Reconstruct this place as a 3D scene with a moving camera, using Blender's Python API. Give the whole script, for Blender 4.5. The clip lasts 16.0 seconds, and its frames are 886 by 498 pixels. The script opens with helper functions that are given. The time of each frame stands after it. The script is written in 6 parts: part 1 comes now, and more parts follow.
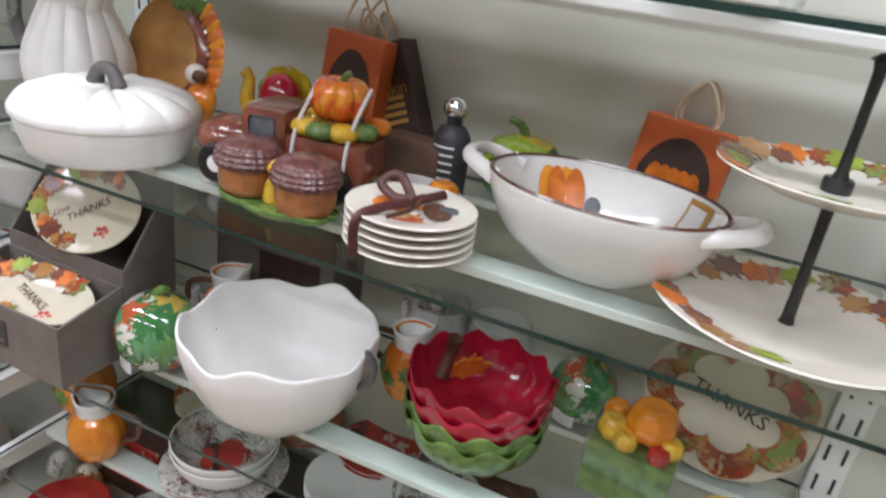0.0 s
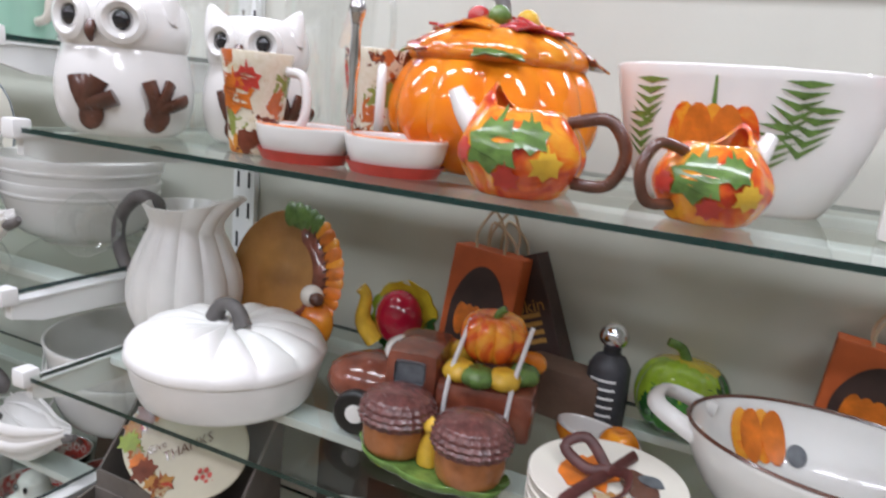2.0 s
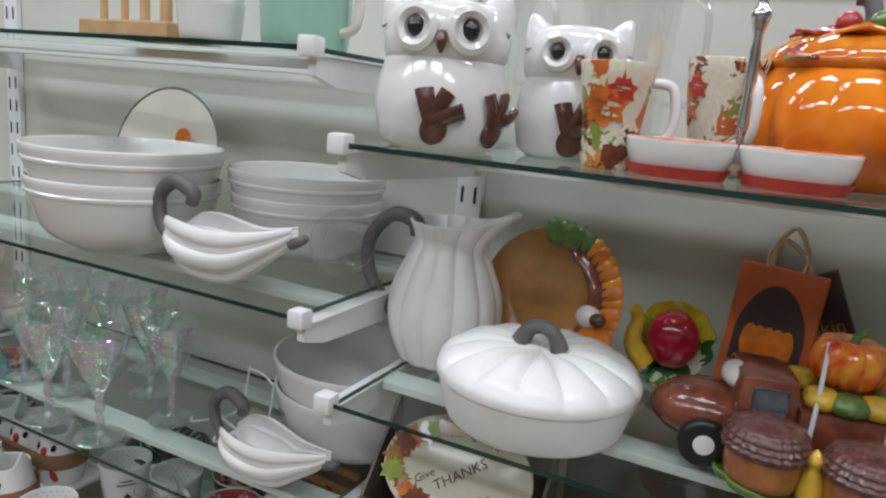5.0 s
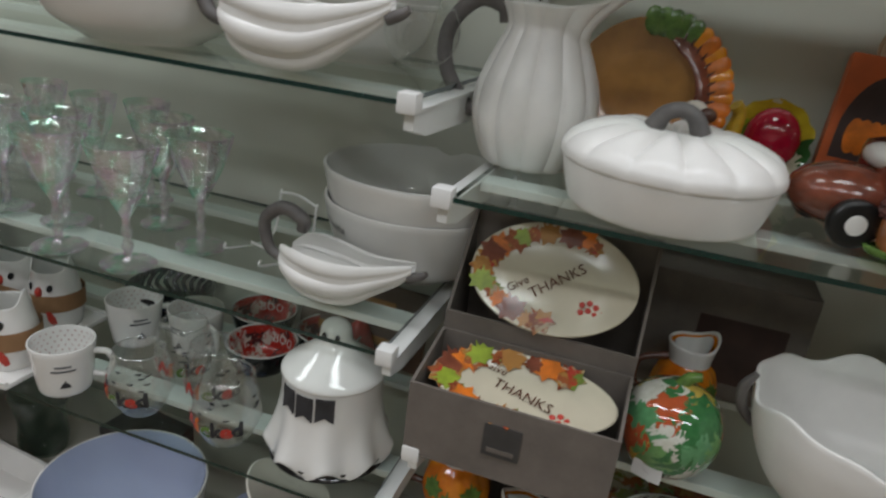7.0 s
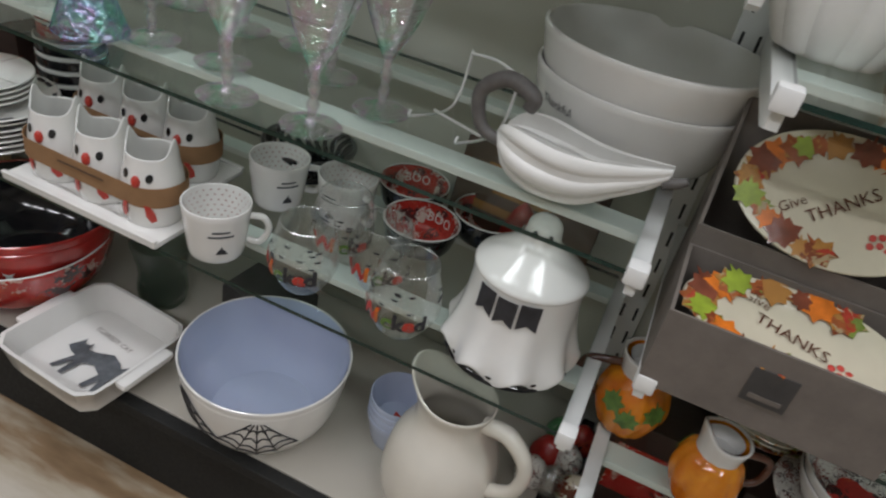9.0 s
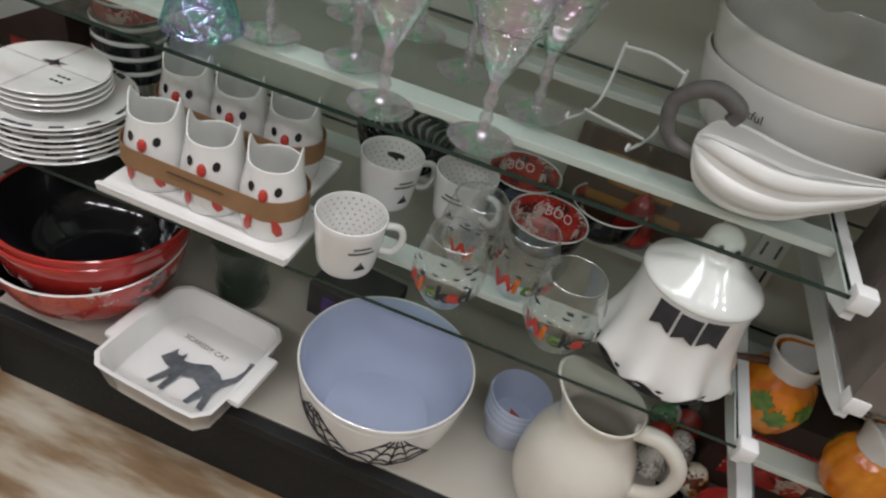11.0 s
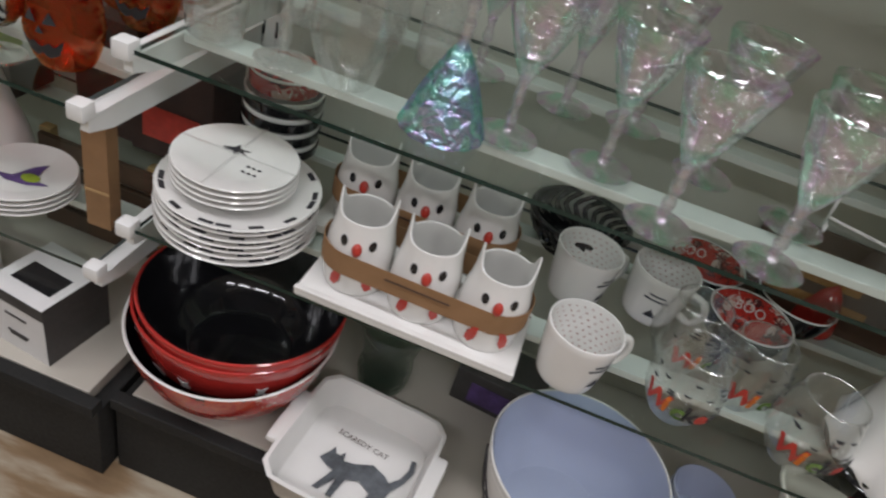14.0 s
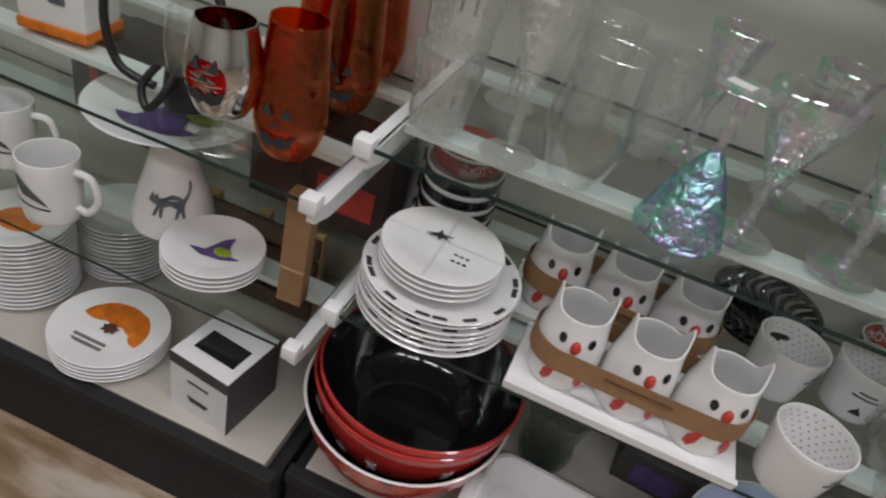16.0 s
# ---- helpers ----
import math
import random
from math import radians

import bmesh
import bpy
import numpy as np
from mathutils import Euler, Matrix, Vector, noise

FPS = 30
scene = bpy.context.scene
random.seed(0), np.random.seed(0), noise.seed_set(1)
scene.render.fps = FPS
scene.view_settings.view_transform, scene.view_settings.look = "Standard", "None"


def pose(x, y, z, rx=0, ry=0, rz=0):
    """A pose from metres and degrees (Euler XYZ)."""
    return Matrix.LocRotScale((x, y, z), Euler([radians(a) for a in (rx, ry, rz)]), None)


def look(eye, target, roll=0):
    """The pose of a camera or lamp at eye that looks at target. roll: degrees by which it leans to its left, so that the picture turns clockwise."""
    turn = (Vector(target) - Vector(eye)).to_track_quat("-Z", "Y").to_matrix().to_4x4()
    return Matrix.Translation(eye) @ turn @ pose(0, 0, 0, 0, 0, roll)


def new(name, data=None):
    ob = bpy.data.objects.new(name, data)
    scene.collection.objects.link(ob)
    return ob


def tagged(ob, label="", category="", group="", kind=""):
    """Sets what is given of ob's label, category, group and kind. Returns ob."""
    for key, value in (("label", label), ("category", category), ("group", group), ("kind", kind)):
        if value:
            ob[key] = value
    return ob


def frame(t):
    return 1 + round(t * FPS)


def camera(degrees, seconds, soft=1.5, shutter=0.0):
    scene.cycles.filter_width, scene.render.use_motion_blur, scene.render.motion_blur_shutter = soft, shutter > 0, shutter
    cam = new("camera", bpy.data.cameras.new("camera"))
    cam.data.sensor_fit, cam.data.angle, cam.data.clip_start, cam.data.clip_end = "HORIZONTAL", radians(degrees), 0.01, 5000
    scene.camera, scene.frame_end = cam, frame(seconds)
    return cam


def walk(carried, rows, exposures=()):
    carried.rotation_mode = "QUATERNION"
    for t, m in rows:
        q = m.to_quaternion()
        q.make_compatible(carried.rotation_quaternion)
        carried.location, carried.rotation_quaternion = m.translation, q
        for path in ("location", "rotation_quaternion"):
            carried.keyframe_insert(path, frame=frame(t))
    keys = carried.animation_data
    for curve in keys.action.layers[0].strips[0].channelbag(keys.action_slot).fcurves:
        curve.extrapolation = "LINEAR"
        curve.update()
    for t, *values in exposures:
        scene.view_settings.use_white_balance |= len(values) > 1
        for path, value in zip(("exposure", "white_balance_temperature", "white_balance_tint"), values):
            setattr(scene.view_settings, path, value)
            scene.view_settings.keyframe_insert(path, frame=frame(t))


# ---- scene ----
import mathutils
import mathutils.geometry
LAMP_WATTS = 60.0
cam = camera(65.6, 16.0, soft=2.2, shutter=0.4)
# seconds, eye and target in metres, roll in degrees
PATH = [
    (0, (1.1, -0.595, 1.166), (0.429, 1.118, 0.381), 8.2),
    (0.5, (1.042, -0.58, 1.192), (0.339, 1.155, 0.486), 7.4),
    (1, (0.989, -0.564, 1.203), (0.241, 1.186, 0.591), 6.5),
    (1.5, (0.929, -0.55, 1.221), (0.148, 1.213, 0.69), 6.3),
    (2, (0.87, -0.546, 1.243), (0.074, 1.237, 0.81), 5.6),
    (2.5, (0.814, -0.553, 1.253), (-0.027, 1.228, 0.908), 4.9),
    (3, (0.76, -0.57, 1.255), (-0.135, 1.196, 0.967), 4.4),
    (3.5, (0.709, -0.59, 1.249), (-0.234, 1.153, 0.985), 4.9),
    (4, (0.651, -0.611, 1.237), (-0.325, 1.117, 0.987), 5.1),
    (4.2, (0.625, -0.618, 1.234), (-0.351, 1.104, 0.945), 5.1),
    (6.3, (0.371, -0.736, 1.113), (-0.231, 1.094, 0.578), 5.4),
    (6.5, (0.352, -0.715, 1.092), (-0.247, 1.101, 0.506), 5.2),
    (7, (0.279, -0.708, 1.062), (-0.253, 1.08, 0.34), 7.1),
    (7.5, (0.198, -0.684, 1.054), (-0.313, 1.063, 0.226), 7.4),
    (8, (0.111, -0.682, 1.042), (-0.38, 1.032, 0.136), 8.6),
    (8.5, (0.037, -0.665, 1.024), (-0.425, 0.981, -0.014), 11.1),
    (9, (-0.016, -0.659, 1.006), (-0.48, 0.944, -0.096), 13.2),
    (9.5, (-0.078, -0.646, 1.008), (-0.52, 0.894, -0.189), 13.6),
    (9.7, (-0.112, -0.653, 1.005), (-0.529, 0.873, -0.219), 14.5),
    (11.8, (-0.401, -0.668, 1.012), (-0.592, 0.9, -0.215), 13.1),
    (12, (-0.419, -0.672, 1.015), (-0.588, 0.899, -0.212), 13.2),
    (12.5, (-0.485, -0.672, 1.012), (-0.601, 0.917, -0.197), 15.6),
    (13, (-0.55, -0.658, 1.006), (-0.653, 0.943, -0.189), 16.4),
    (13.5, (-0.627, -0.653, 0.995), (-0.752, 0.962, -0.179), 17.6),
    (14, (-0.703, -0.647, 0.991), (-0.872, 0.957, -0.192), 17.5),
    (14.5, (-0.772, -0.637, 0.994), (-0.978, 0.956, -0.199), 17.1),
    (15, (-0.831, -0.628, 1.001), (-1.075, 0.956, -0.195), 16.2),
    (15.5, (-0.888, -0.635, 1.005), (-1.163, 0.953, -0.18), 16.2),
    (16, (-0.947, -0.652, 1.004), (-1.243, 0.943, -0.166), 16.3),
]


EXPOSURES = [(0.0, -0.95, 6250, 17), (1.5, -1.12, 6200, 17), (4.2, -1.35, 6000, 14), (6.3, -2.0, 6450, 9), (8.5, -1.88, 6450, 11), (12.0, -1.55, 6600, 13), (16.0, -1.8, 6550, 16)]
walk(cam, [(t, look(eye, target, roll)) for t, eye, target, roll in PATH], EXPOSURES)

# ---- light ----
world = bpy.data.worlds.new("shop_air")
scene.world = world
world.use_nodes = True
world.node_tree.nodes["Background"].inputs[0].default_value = (1.0, 0.98, 0.95, 1)
world.node_tree.nodes["Background"].inputs[1].default_value = 0.03


def area(name, x, y, z, sx, sy, watts, colour=(0.93, 0.95, 1.0)):
    data = bpy.data.lights.new(name, "AREA")
    data.shape, data.size, data.size_y, data.energy, data.color = "RECTANGLE", sx, sy, watts, colour
    ob = new(name, data)
    ob.location = (x, y, z)
    return ob


# Unseen row at y 1.9 is added to brighten the panel behind the ledge
for lx in (-2.6, -1.0, 0.6, 2.2):
    for ly, share in ((-2.6, 1.1), (-0.6, 0.95), (1.9, 0.9)):
        area("ceiling_lamp_light", lx, ly, 2.96, 1.15, 0.28, LAMP_WATTS * share)


# ---- materials ----
def links(mat):
    mat.use_nodes = True
    nt = mat.node_tree
    return nt, nt.nodes["Principled BSDF"]


def ramp(nt, stops):
    r = nt.nodes.new("ShaderNodeValToRGB")
    el = r.color_ramp.elements
    while len(el) < len(stops):
        el.new(0.5)
    for e, (p, c) in zip(el, stops):
        e.position, e.color = p, (*c, 1)
    return r


def noise_node(nt, scale, detail=4, rough=0.55, distort=0.0):
    tc = nt.nodes.new("ShaderNodeTexCoord")
    n = nt.nodes.new("ShaderNodeTexNoise")
    n.inputs["Scale"].default_value, n.inputs["Detail"].default_value = scale, detail
    n.inputs["Roughness"].default_value, n.inputs["Distortion"].default_value = rough, distort
    nt.links.new(tc.outputs["Object"], n.inputs["Vector"])
    return n


def bump(nt, bsdf, src, strength, dist=0.002):
    b = nt.nodes.new("ShaderNodeBump")
    b.inputs["Strength"].default_value, b.inputs["Distance"].default_value = strength, dist
    nt.links.new(src, b.inputs["Height"])
    nt.links.new(b.outputs[0], bsdf.inputs["Normal"])


def surface(name, colour, rough=0.4, vary=0.08, scale=18.0, relief=0.05, metal=0.0, coat=0.0, fine=140.0):
    """A painted or glazed surface with grain at two scales."""
    mat = bpy.data.materials.new(name)
    nt, b = links(mat)
    n1, n2 = noise_node(nt, scale), noise_node(nt, fine, 3)
    dark = tuple(max(0.0, c * (1 - vary)) for c in colour)
    light = tuple(min(1.0, c * (1 + vary)) for c in colour)
    r = ramp(nt, [(0.3, dark), (0.7, light)])
    nt.links.new(n1.outputs["Fac"], r.inputs[0])
    nt.links.new(r.outputs[0], b.inputs["Base Color"])
    rr = nt.nodes.new("ShaderNodeMapRange")
    rr.inputs["To Min"].default_value, rr.inputs["To Max"].default_value = max(0.02, rough * 0.8), min(1.0, rough * 1.25)
    nt.links.new(n2.outputs["Fac"], rr.inputs["Value"])
    nt.links.new(rr.outputs[0], b.inputs["Roughness"])
    b.inputs["Metallic"].default_value = metal
    b.inputs["Coat Weight"].default_value = coat
    b.inputs["Coat Roughness"].default_value = 0.05
    if relief:
        bump(nt, b, n2.outputs["Fac"], relief)
    return mat


def blotches(name, stops, scale=30.0, rough=0.15, distort=1.2, cells=True, coat=0.4):
    """A glaze of many colours in uneven patches."""
    mat = bpy.data.materials.new(name)
    nt, b = links(mat)
    n = noise_node(nt, scale, 3, 0.6, distort)
    src = n.outputs["Fac"]
    r = ramp(nt, stops)
    if cells:
        v = nt.nodes.new("ShaderNodeTexVoronoi")
        v.inputs["Scale"].default_value = scale
        tc = nt.nodes.new("ShaderNodeTexCoord")
        mixv = nt.nodes.new("ShaderNodeMixRGB")
        mixv.inputs[0].default_value = 0.06
        nt.links.new(tc.outputs["Object"], mixv.inputs[1])
        nt.links.new(n.outputs["Color"], mixv.inputs[2])
        nt.links.new(mixv.outputs[0], v.inputs["Vector"])
        sep = nt.nodes.new("ShaderNodeSeparateColor")
        nt.links.new(v.outputs["Color"], sep.inputs[0])
        src = sep.outputs[0]
        r.color_ramp.interpolation = "CONSTANT"
    nt.links.new(src, r.inputs[0])
    fine = noise_node(nt, scale * 4, 3)
    mul = nt.nodes.new("ShaderNodeMixRGB")
    mul.blend_type, mul.inputs[0].default_value = "OVERLAY", 0.35
    nt.links.new(r.outputs[0], mul.inputs[1])
    nt.links.new(fine.outputs["Fac"], mul.inputs[2])
    nt.links.new(mul.outputs[0], b.inputs["Base Color"])
    b.inputs["Roughness"].default_value = rough
    b.inputs["Coat Weight"].default_value = coat
    b.inputs["Coat Roughness"].default_value = 0.04
    bump(nt, b, fine.outputs["Fac"], 0.06)
    return mat


def clear(name, tint, gloss=(1, 1, 1), rough=0.02, body=0.0, scale=0.0, colours=None, haze=0.0, relief=0.9, hue_scale=0.0, ripple=1.0):
    """Thin clear glass: what lies behind shows through, and the gloss rises at grazing angles."""
    mat = bpy.data.materials.new(name)
    mat.use_nodes = True
    nt = mat.node_tree
    nt.nodes.clear()
    out = nt.nodes.new("ShaderNodeOutputMaterial")
    tr = nt.nodes.new("ShaderNodeBsdfTransparent")
    gl = nt.nodes.new("ShaderNodeBsdfGlossy")
    mix = nt.nodes.new("ShaderNodeMixShader")
    fr = nt.nodes.new("ShaderNodeLayerWeight")
    fr.inputs["Blend"].default_value = 0.5
    pw = nt.nodes.new("ShaderNodeMath")
    pw.operation, pw.inputs[1].default_value = "POWER", 4.0
    sc_ = nt.nodes.new("ShaderNodeMath")
    sc_.operation, sc_.inputs[1].default_value = "MULTIPLY", 0.75
    tr.inputs[0].default_value, gl.inputs[0].default_value = (*tint, 1), (*gloss, 1)
    gl.inputs["Roughness"].default_value = rough
    add = nt.nodes.new("ShaderNodeMath")
    add.operation, add.inputs[1].default_value, add.use_clamp = "ADD", body, True
    nt.links.new(fr.outputs["Facing"], pw.inputs[0])
    nt.links.new(pw.outputs[0], sc_.inputs[0])
    nt.links.new(sc_.outputs[0], add.inputs[0])
    nt.links.new(add.outputs[0], mix.inputs[0])
    di = nt.nodes.new("ShaderNodeBsdfTranslucent")
    di.inputs[0].default_value = (0.9, 0.95, 0.92, 1)
    cloud = nt.nodes.new("ShaderNodeMixShader")
    cloud.inputs[0].default_value = haze
    nt.links.new(tr.outputs[0], cloud.inputs[1])
    nt.links.new(di.outputs[0], cloud.inputs[2])
    nt.links.new(cloud.outputs[0], mix.inputs[1])
    nt.links.new(gl.outputs[0], mix.inputs[2])
    nt.links.new(mix.outputs[0], out.inputs[0])
    if scale:
        n = noise_node(nt, scale, 2, 0.6, 0.6)
        if ripple != 1.0:
            tc = nt.nodes.new("ShaderNodeTexCoord")
            mp = nt.nodes.new("ShaderNodeMapping")
            mp.inputs["Scale"].default_value = (1, 1, ripple)
            nt.links.new(tc.outputs["Object"], mp.inputs[0])
            nt.links.new(mp.outputs[0], n.inputs["Vector"])
        bp = nt.nodes.new("ShaderNodeBump")
        bp.inputs["Strength"].default_value, bp.inputs["Distance"].default_value = relief, 0.008
        nt.links.new(n.outputs["Fac"], bp.inputs["Height"])
        nt.links.new(bp.outputs[0], gl.inputs["Normal"])
        nt.links.new(bp.outputs[0], fr.inputs["Normal"])
        if colours:
            n2 = noise_node(nt, hue_scale or scale * 0.5, 2, 0.5, 1.5)
            r = ramp(nt, colours)
            nt.links.new(n2.outputs["Fac"], r.inputs[0])
            nt.links.new(r.outputs[0], gl.inputs[0])
    return mat


M = {}
M["wall"] = surface("wall_paint", (0.60, 0.60, 0.53), 0.5, 0.05, 3.0, 0.08)
M["white_metal"] = surface("white_enamel", (0.78, 0.79, 0.77), 0.3, 0.03, 12, 0.02)
M["plastic"] = surface("white_plastic", (0.8, 0.8, 0.78), 0.35, 0.03, 30, 0.02)
M["slot"] = surface("slot_shade", (0.03, 0.03, 0.03), 0.7)
M["deck"] = surface("cream_laminate", (0.46, 0.43, 0.37), 0.4, 0.05, 6, 0.03)
M["plinth"] = surface("dark_plinth", (0.010, 0.010, 0.009), 0.75, 0.2, 10, 0.05)
M["ceiling"] = surface("ceiling_tile", (0.7, 0.7, 0.68), 0.8, 0.05, 20, 0.2)
M["white"] = surface("white_glaze", (0.78, 0.77, 0.74), 0.12, 0.03, 14, 0.02, coat=0.3)
M["cream"] = surface("cream_glaze", (0.70, 0.66, 0.58), 0.2, 0.05, 10, 0.03, coat=0.2)
# yellowish cream, darkened so the colour holds the shade on the platters
M["shaded_ivory"] = surface("shaded_ivory_glaze", (0.60, 0.55, 0.42), 0.2, 0.08, 12, 0.03, coat=0.2)
M["matte_white"] = surface("matte_white_glaze", (0.83, 0.82, 0.79), 0.3, 0.04, 16, 0.04)
M["blue_white"] = surface("blue_white_glaze", (0.47, 0.52, 0.66), 0.12, 0.03, 9, 0.01, coat=0.4)
M["grey_stem"] = surface("grey_brown_stem", (0.13, 0.12, 0.115), 0.5, 0.25, 40, 0.3)
M["black"] = surface("black_glaze", (0.012, 0.012, 0.014), 0.1, 0.3, 30, 0.02, coat=0.5)
M["dark_print"] = surface("dark_print", (0.03, 0.03, 0.035), 0.5, 0.3, 60, 0.02)
M["grey_print"] = surface("grey_print", (0.10, 0.11, 0.12), 0.4, 0.5, 45, 0.02)
M["red"] = surface("red_glaze", (0.42, 0.03, 0.025), 0.14, 0.2, 30, 0.02, coat=0.4)
M["red_print"] = surface("red_print", (0.5, 0.045, 0.03), 0.35, 0.15, 60, 0.02)
M["crimson"] = surface("crimson_glaze", (0.36, 0.008, 0.03), 0.1, 0.25, 20, 0.05, coat=0.6)
M["leaf_green"] = surface("leaf_green_glaze", (0.11, 0.2, 0.045), 0.2, 0.4, 60, 0.1, coat=0.3)
M["mint"] = surface("mint_glaze", (0.30, 0.52, 0.40), 0.14, 0.05, 10, 0.02, coat=0.4)
M["brown"] = surface("brown_glaze", (0.10, 0.04, 0.025), 0.25, 0.35, 40, 0.2, coat=0.3)
M["red_brown"] = surface("red_brown_glaze", (0.20, 0.055, 0.03), 0.18, 0.4, 35, 0.2, coat=0.5)
M["acorn_cap"] = surface("acorn_cap_glaze", (0.12, 0.045, 0.04), 0.25, 0.4, 90, 0.5, coat=0.4)
M["acorn"] = surface("acorn_nut_glaze", (0.33, 0.12, 0.04), 0.2, 0.3, 40, 0.1, coat=0.4)
M["tan"] = surface("tan_glaze", (0.42, 0.20, 0.055), 0.16, 0.25, 12, 0.03, coat=0.4)
M["wood"] = surface("pale_wood", (0.52, 0.34, 0.16), 0.55, 0.15, 30, 0.1)
M["dark_wood"] = surface("dark_wood", (0.10, 0.055, 0.035), 0.6, 0.35, 12, 0.2)
M["kraft"] = surface("kraft_card", (0.29, 0.16, 0.075), 0.75, 0.1, 25, 0.15)
M["grey_card"] = surface("grey_card", (0.15, 0.128, 0.11), 0.7, 0.15, 22, 0.15)
M["dark_card"] = surface("dark_card", (0.05, 0.047, 0.045), 0.6, 0.2, 22, 0.1)
M["white_card"] = surface("white_card", (0.72, 0.71, 0.70), 0.55, 0.04, 22, 0.04)
M["orange_card"] = surface("orange_card", (0.50, 0.10, 0.02), 0.5, 0.2, 14, 0.1)
M["brown_card"] = surface("brown_card", (0.045, 0.022, 0.018), 0.5, 0.3, 20, 0.1)
M["gold_print"] = surface("gold_print", (0.42, 0.22, 0.05), 0.4, 0.15, 60, 0.0)
M["orange_print"] = surface("orange_print", (0.62, 0.16, 0.015), 0.3, 0.3, 45, 0.02)
M["yellow"] = surface("yellow_glaze", (0.68, 0.42, 0.04), 0.2, 0.2, 40, 0.02, coat=0.3)
M["purple_print"] = surface("purple_print", (0.09, 0.05, 0.17), 0.35, 0.4, 40, 0.0)
M["green_print"] = surface("green_print", (0.26, 0.34, 0.03), 0.35, 0.3, 50, 0.0)
M["string"] = surface("string", (0.55, 0.42, 0.28), 0.8, 0.1, 60, 0.1)
M["ribbon"] = surface("brown_ribbon", (0.07, 0.018, 0.015), 0.45, 0.3, 60, 0.2)
M["chrome"] = surface("chrome", (0.7, 0.7, 0.72), 0.12, 0.1, 60, 0.02, metal=1.0)
M["iron"] = surface("black_iron", (0.015, 0.015, 0.015), 0.4, 0.3, 60, 0.1)
M["rubber"] = surface("black_tyre", (0.01, 0.01, 0.01), 0.3, 0.2, 60, 0.1)
M["silver_red"] = surface("mercury_silver", (0.72, 0.70, 0.68), 0.08, 0.3, 12, 0.05, metal=1.0)
M["red_mirror"] = surface("red_mirror", (0.75, 0.02, 0.02), 0.08, 0.3, 12, 0.05, metal=1.0)
PUMPKIN = [(0.0, (0.45, 0.07, 0.01)), (0.35, (0.66, 0.17, 0.012)), (0.62, (0.78, 0.30, 0.02)), (0.85, (0.5, 0.06, 0.02))]
M["pumpkin"] = blotches("pumpkin_glaze", PUMPKIN, 14, 0.1, 0.6, False)
M["creamer_glaze"] = blotches("creamer_glaze", [(0.2, (0.75, 0.20, 0.01)), (0.42, (0.80, 0.34, 0.03)), (0.56, (0.72, 0.12, 0.015)), (0.68, (0.48, 0.03, 0.015)), (0.8, (0.78, 0.30, 0.02))], 22, 0.1, 0.8, False)
M["bright_pumpkin"] = blotches("bright_pumpkin_glaze", [(0.2, (0.72, 0.16, 0.008)), (0.55, (0.86, 0.25, 0.01)), (0.8, (0.74, 0.13, 0.01))], 6, 0.08, 0.4, False)
AUTUMN = [(0.0, (0.70, 0.64, 0.50)), (0.5, (0.48, 0.12, 0.03)), (0.62, (0.58, 0.24, 0.04)), (0.74, (0.16, 0.04, 0.02)), (0.84, (0.66, 0.58, 0.40)), (0.9, (0.24, 0.28, 0.06))]
M["autumn"] = blotches("autumn_leaf_glaze", AUTUMN, 42, 0.14, 1.5)
M["autumn_full"] = blotches("autumn_leaf_print", [(0.0, (0.32, 0.09, 0.03)), (0.28, (0.20, 0.05, 0.02)), (0.45, (0.40, 0.19, 0.05)), (0.62, (0.18, 0.24, 0.05)), (0.76, (0.40, 0.30, 0.17)), (0.88, (0.42, 0.05, 0.03))], 48, 0.16, 1.5)
M["gourd"] = blotches("green_gourd_glass", [(0.0, (0.07, 0.26, 0.05)), (0.3, (0.30, 0.45, 0.03)), (0.5, (0.60, 0.62, 0.45)), (0.62, (0.03, 0.12, 0.03)), (0.8, (0.58, 0.45, 0.03))], 20, 0.06, 2.0, True, 0.8)
M["art_ball"] = blotches("mottled_art_glass", [(0.0, (0.04, 0.16, 0.05)), (0.28, (0.14, 0.32, 0.10)), (0.45, (0.46, 0.09, 0.03)), (0.6, (0.5, 0.36, 0.07)), (0.72, (0.10, 0.28, 0.12)), (0.86, (0.6, 0.6, 0.52))], 30, 0.05, 2.0, True, 0.9)
M["red_pattern"] = blotches("red_party_print", [(0.0, (0.45, 0.03, 0.025)), (0.62, (0.50, 0.06, 0.03)), (0.78, (0.06, 0.02, 0.02)), (0.88, (0.58, 0.38, 0.32))], 45, 0.2, 1.5)
M["boo_pattern"] = blotches("red_white_print", [(0.0, (0.5, 0.04, 0.03)), (0.48, (0.66, 0.56, 0.50)), (0.70, (0.10, 0.03, 0.03)), (0.82, (0.52, 0.06, 0.04))], 60, 0.2, 1.5)
M["toile"] = blotches("dark_toile_print", [(0.0, (0.66, 0.64, 0.58)), (0.55, (0.10, 0.08, 0.08)), (0.72, (0.55, 0.52, 0.46)), (0.86, (0.2, 0.05, 0.04))], 90, 0.15, 2.0)
M["jar_orange"] = clear("orange_glass", (0.96, 0.36, 0.05), (1.0, 0.65, 0.35), 0.05, 0.10, 40, None, 0.0, 0.4)
M["glass"] = clear("clear_glass", (0.985, 0.99, 0.985), (1, 1, 1), 0.03, 0.15, 0.0, None, 0.05)
M["cut_glass"] = clear("cut_crystal", (1.0, 1.0, 1.0), (1, 1, 1), 0.05, 0.26, 70, None, 0.16, 0.6)
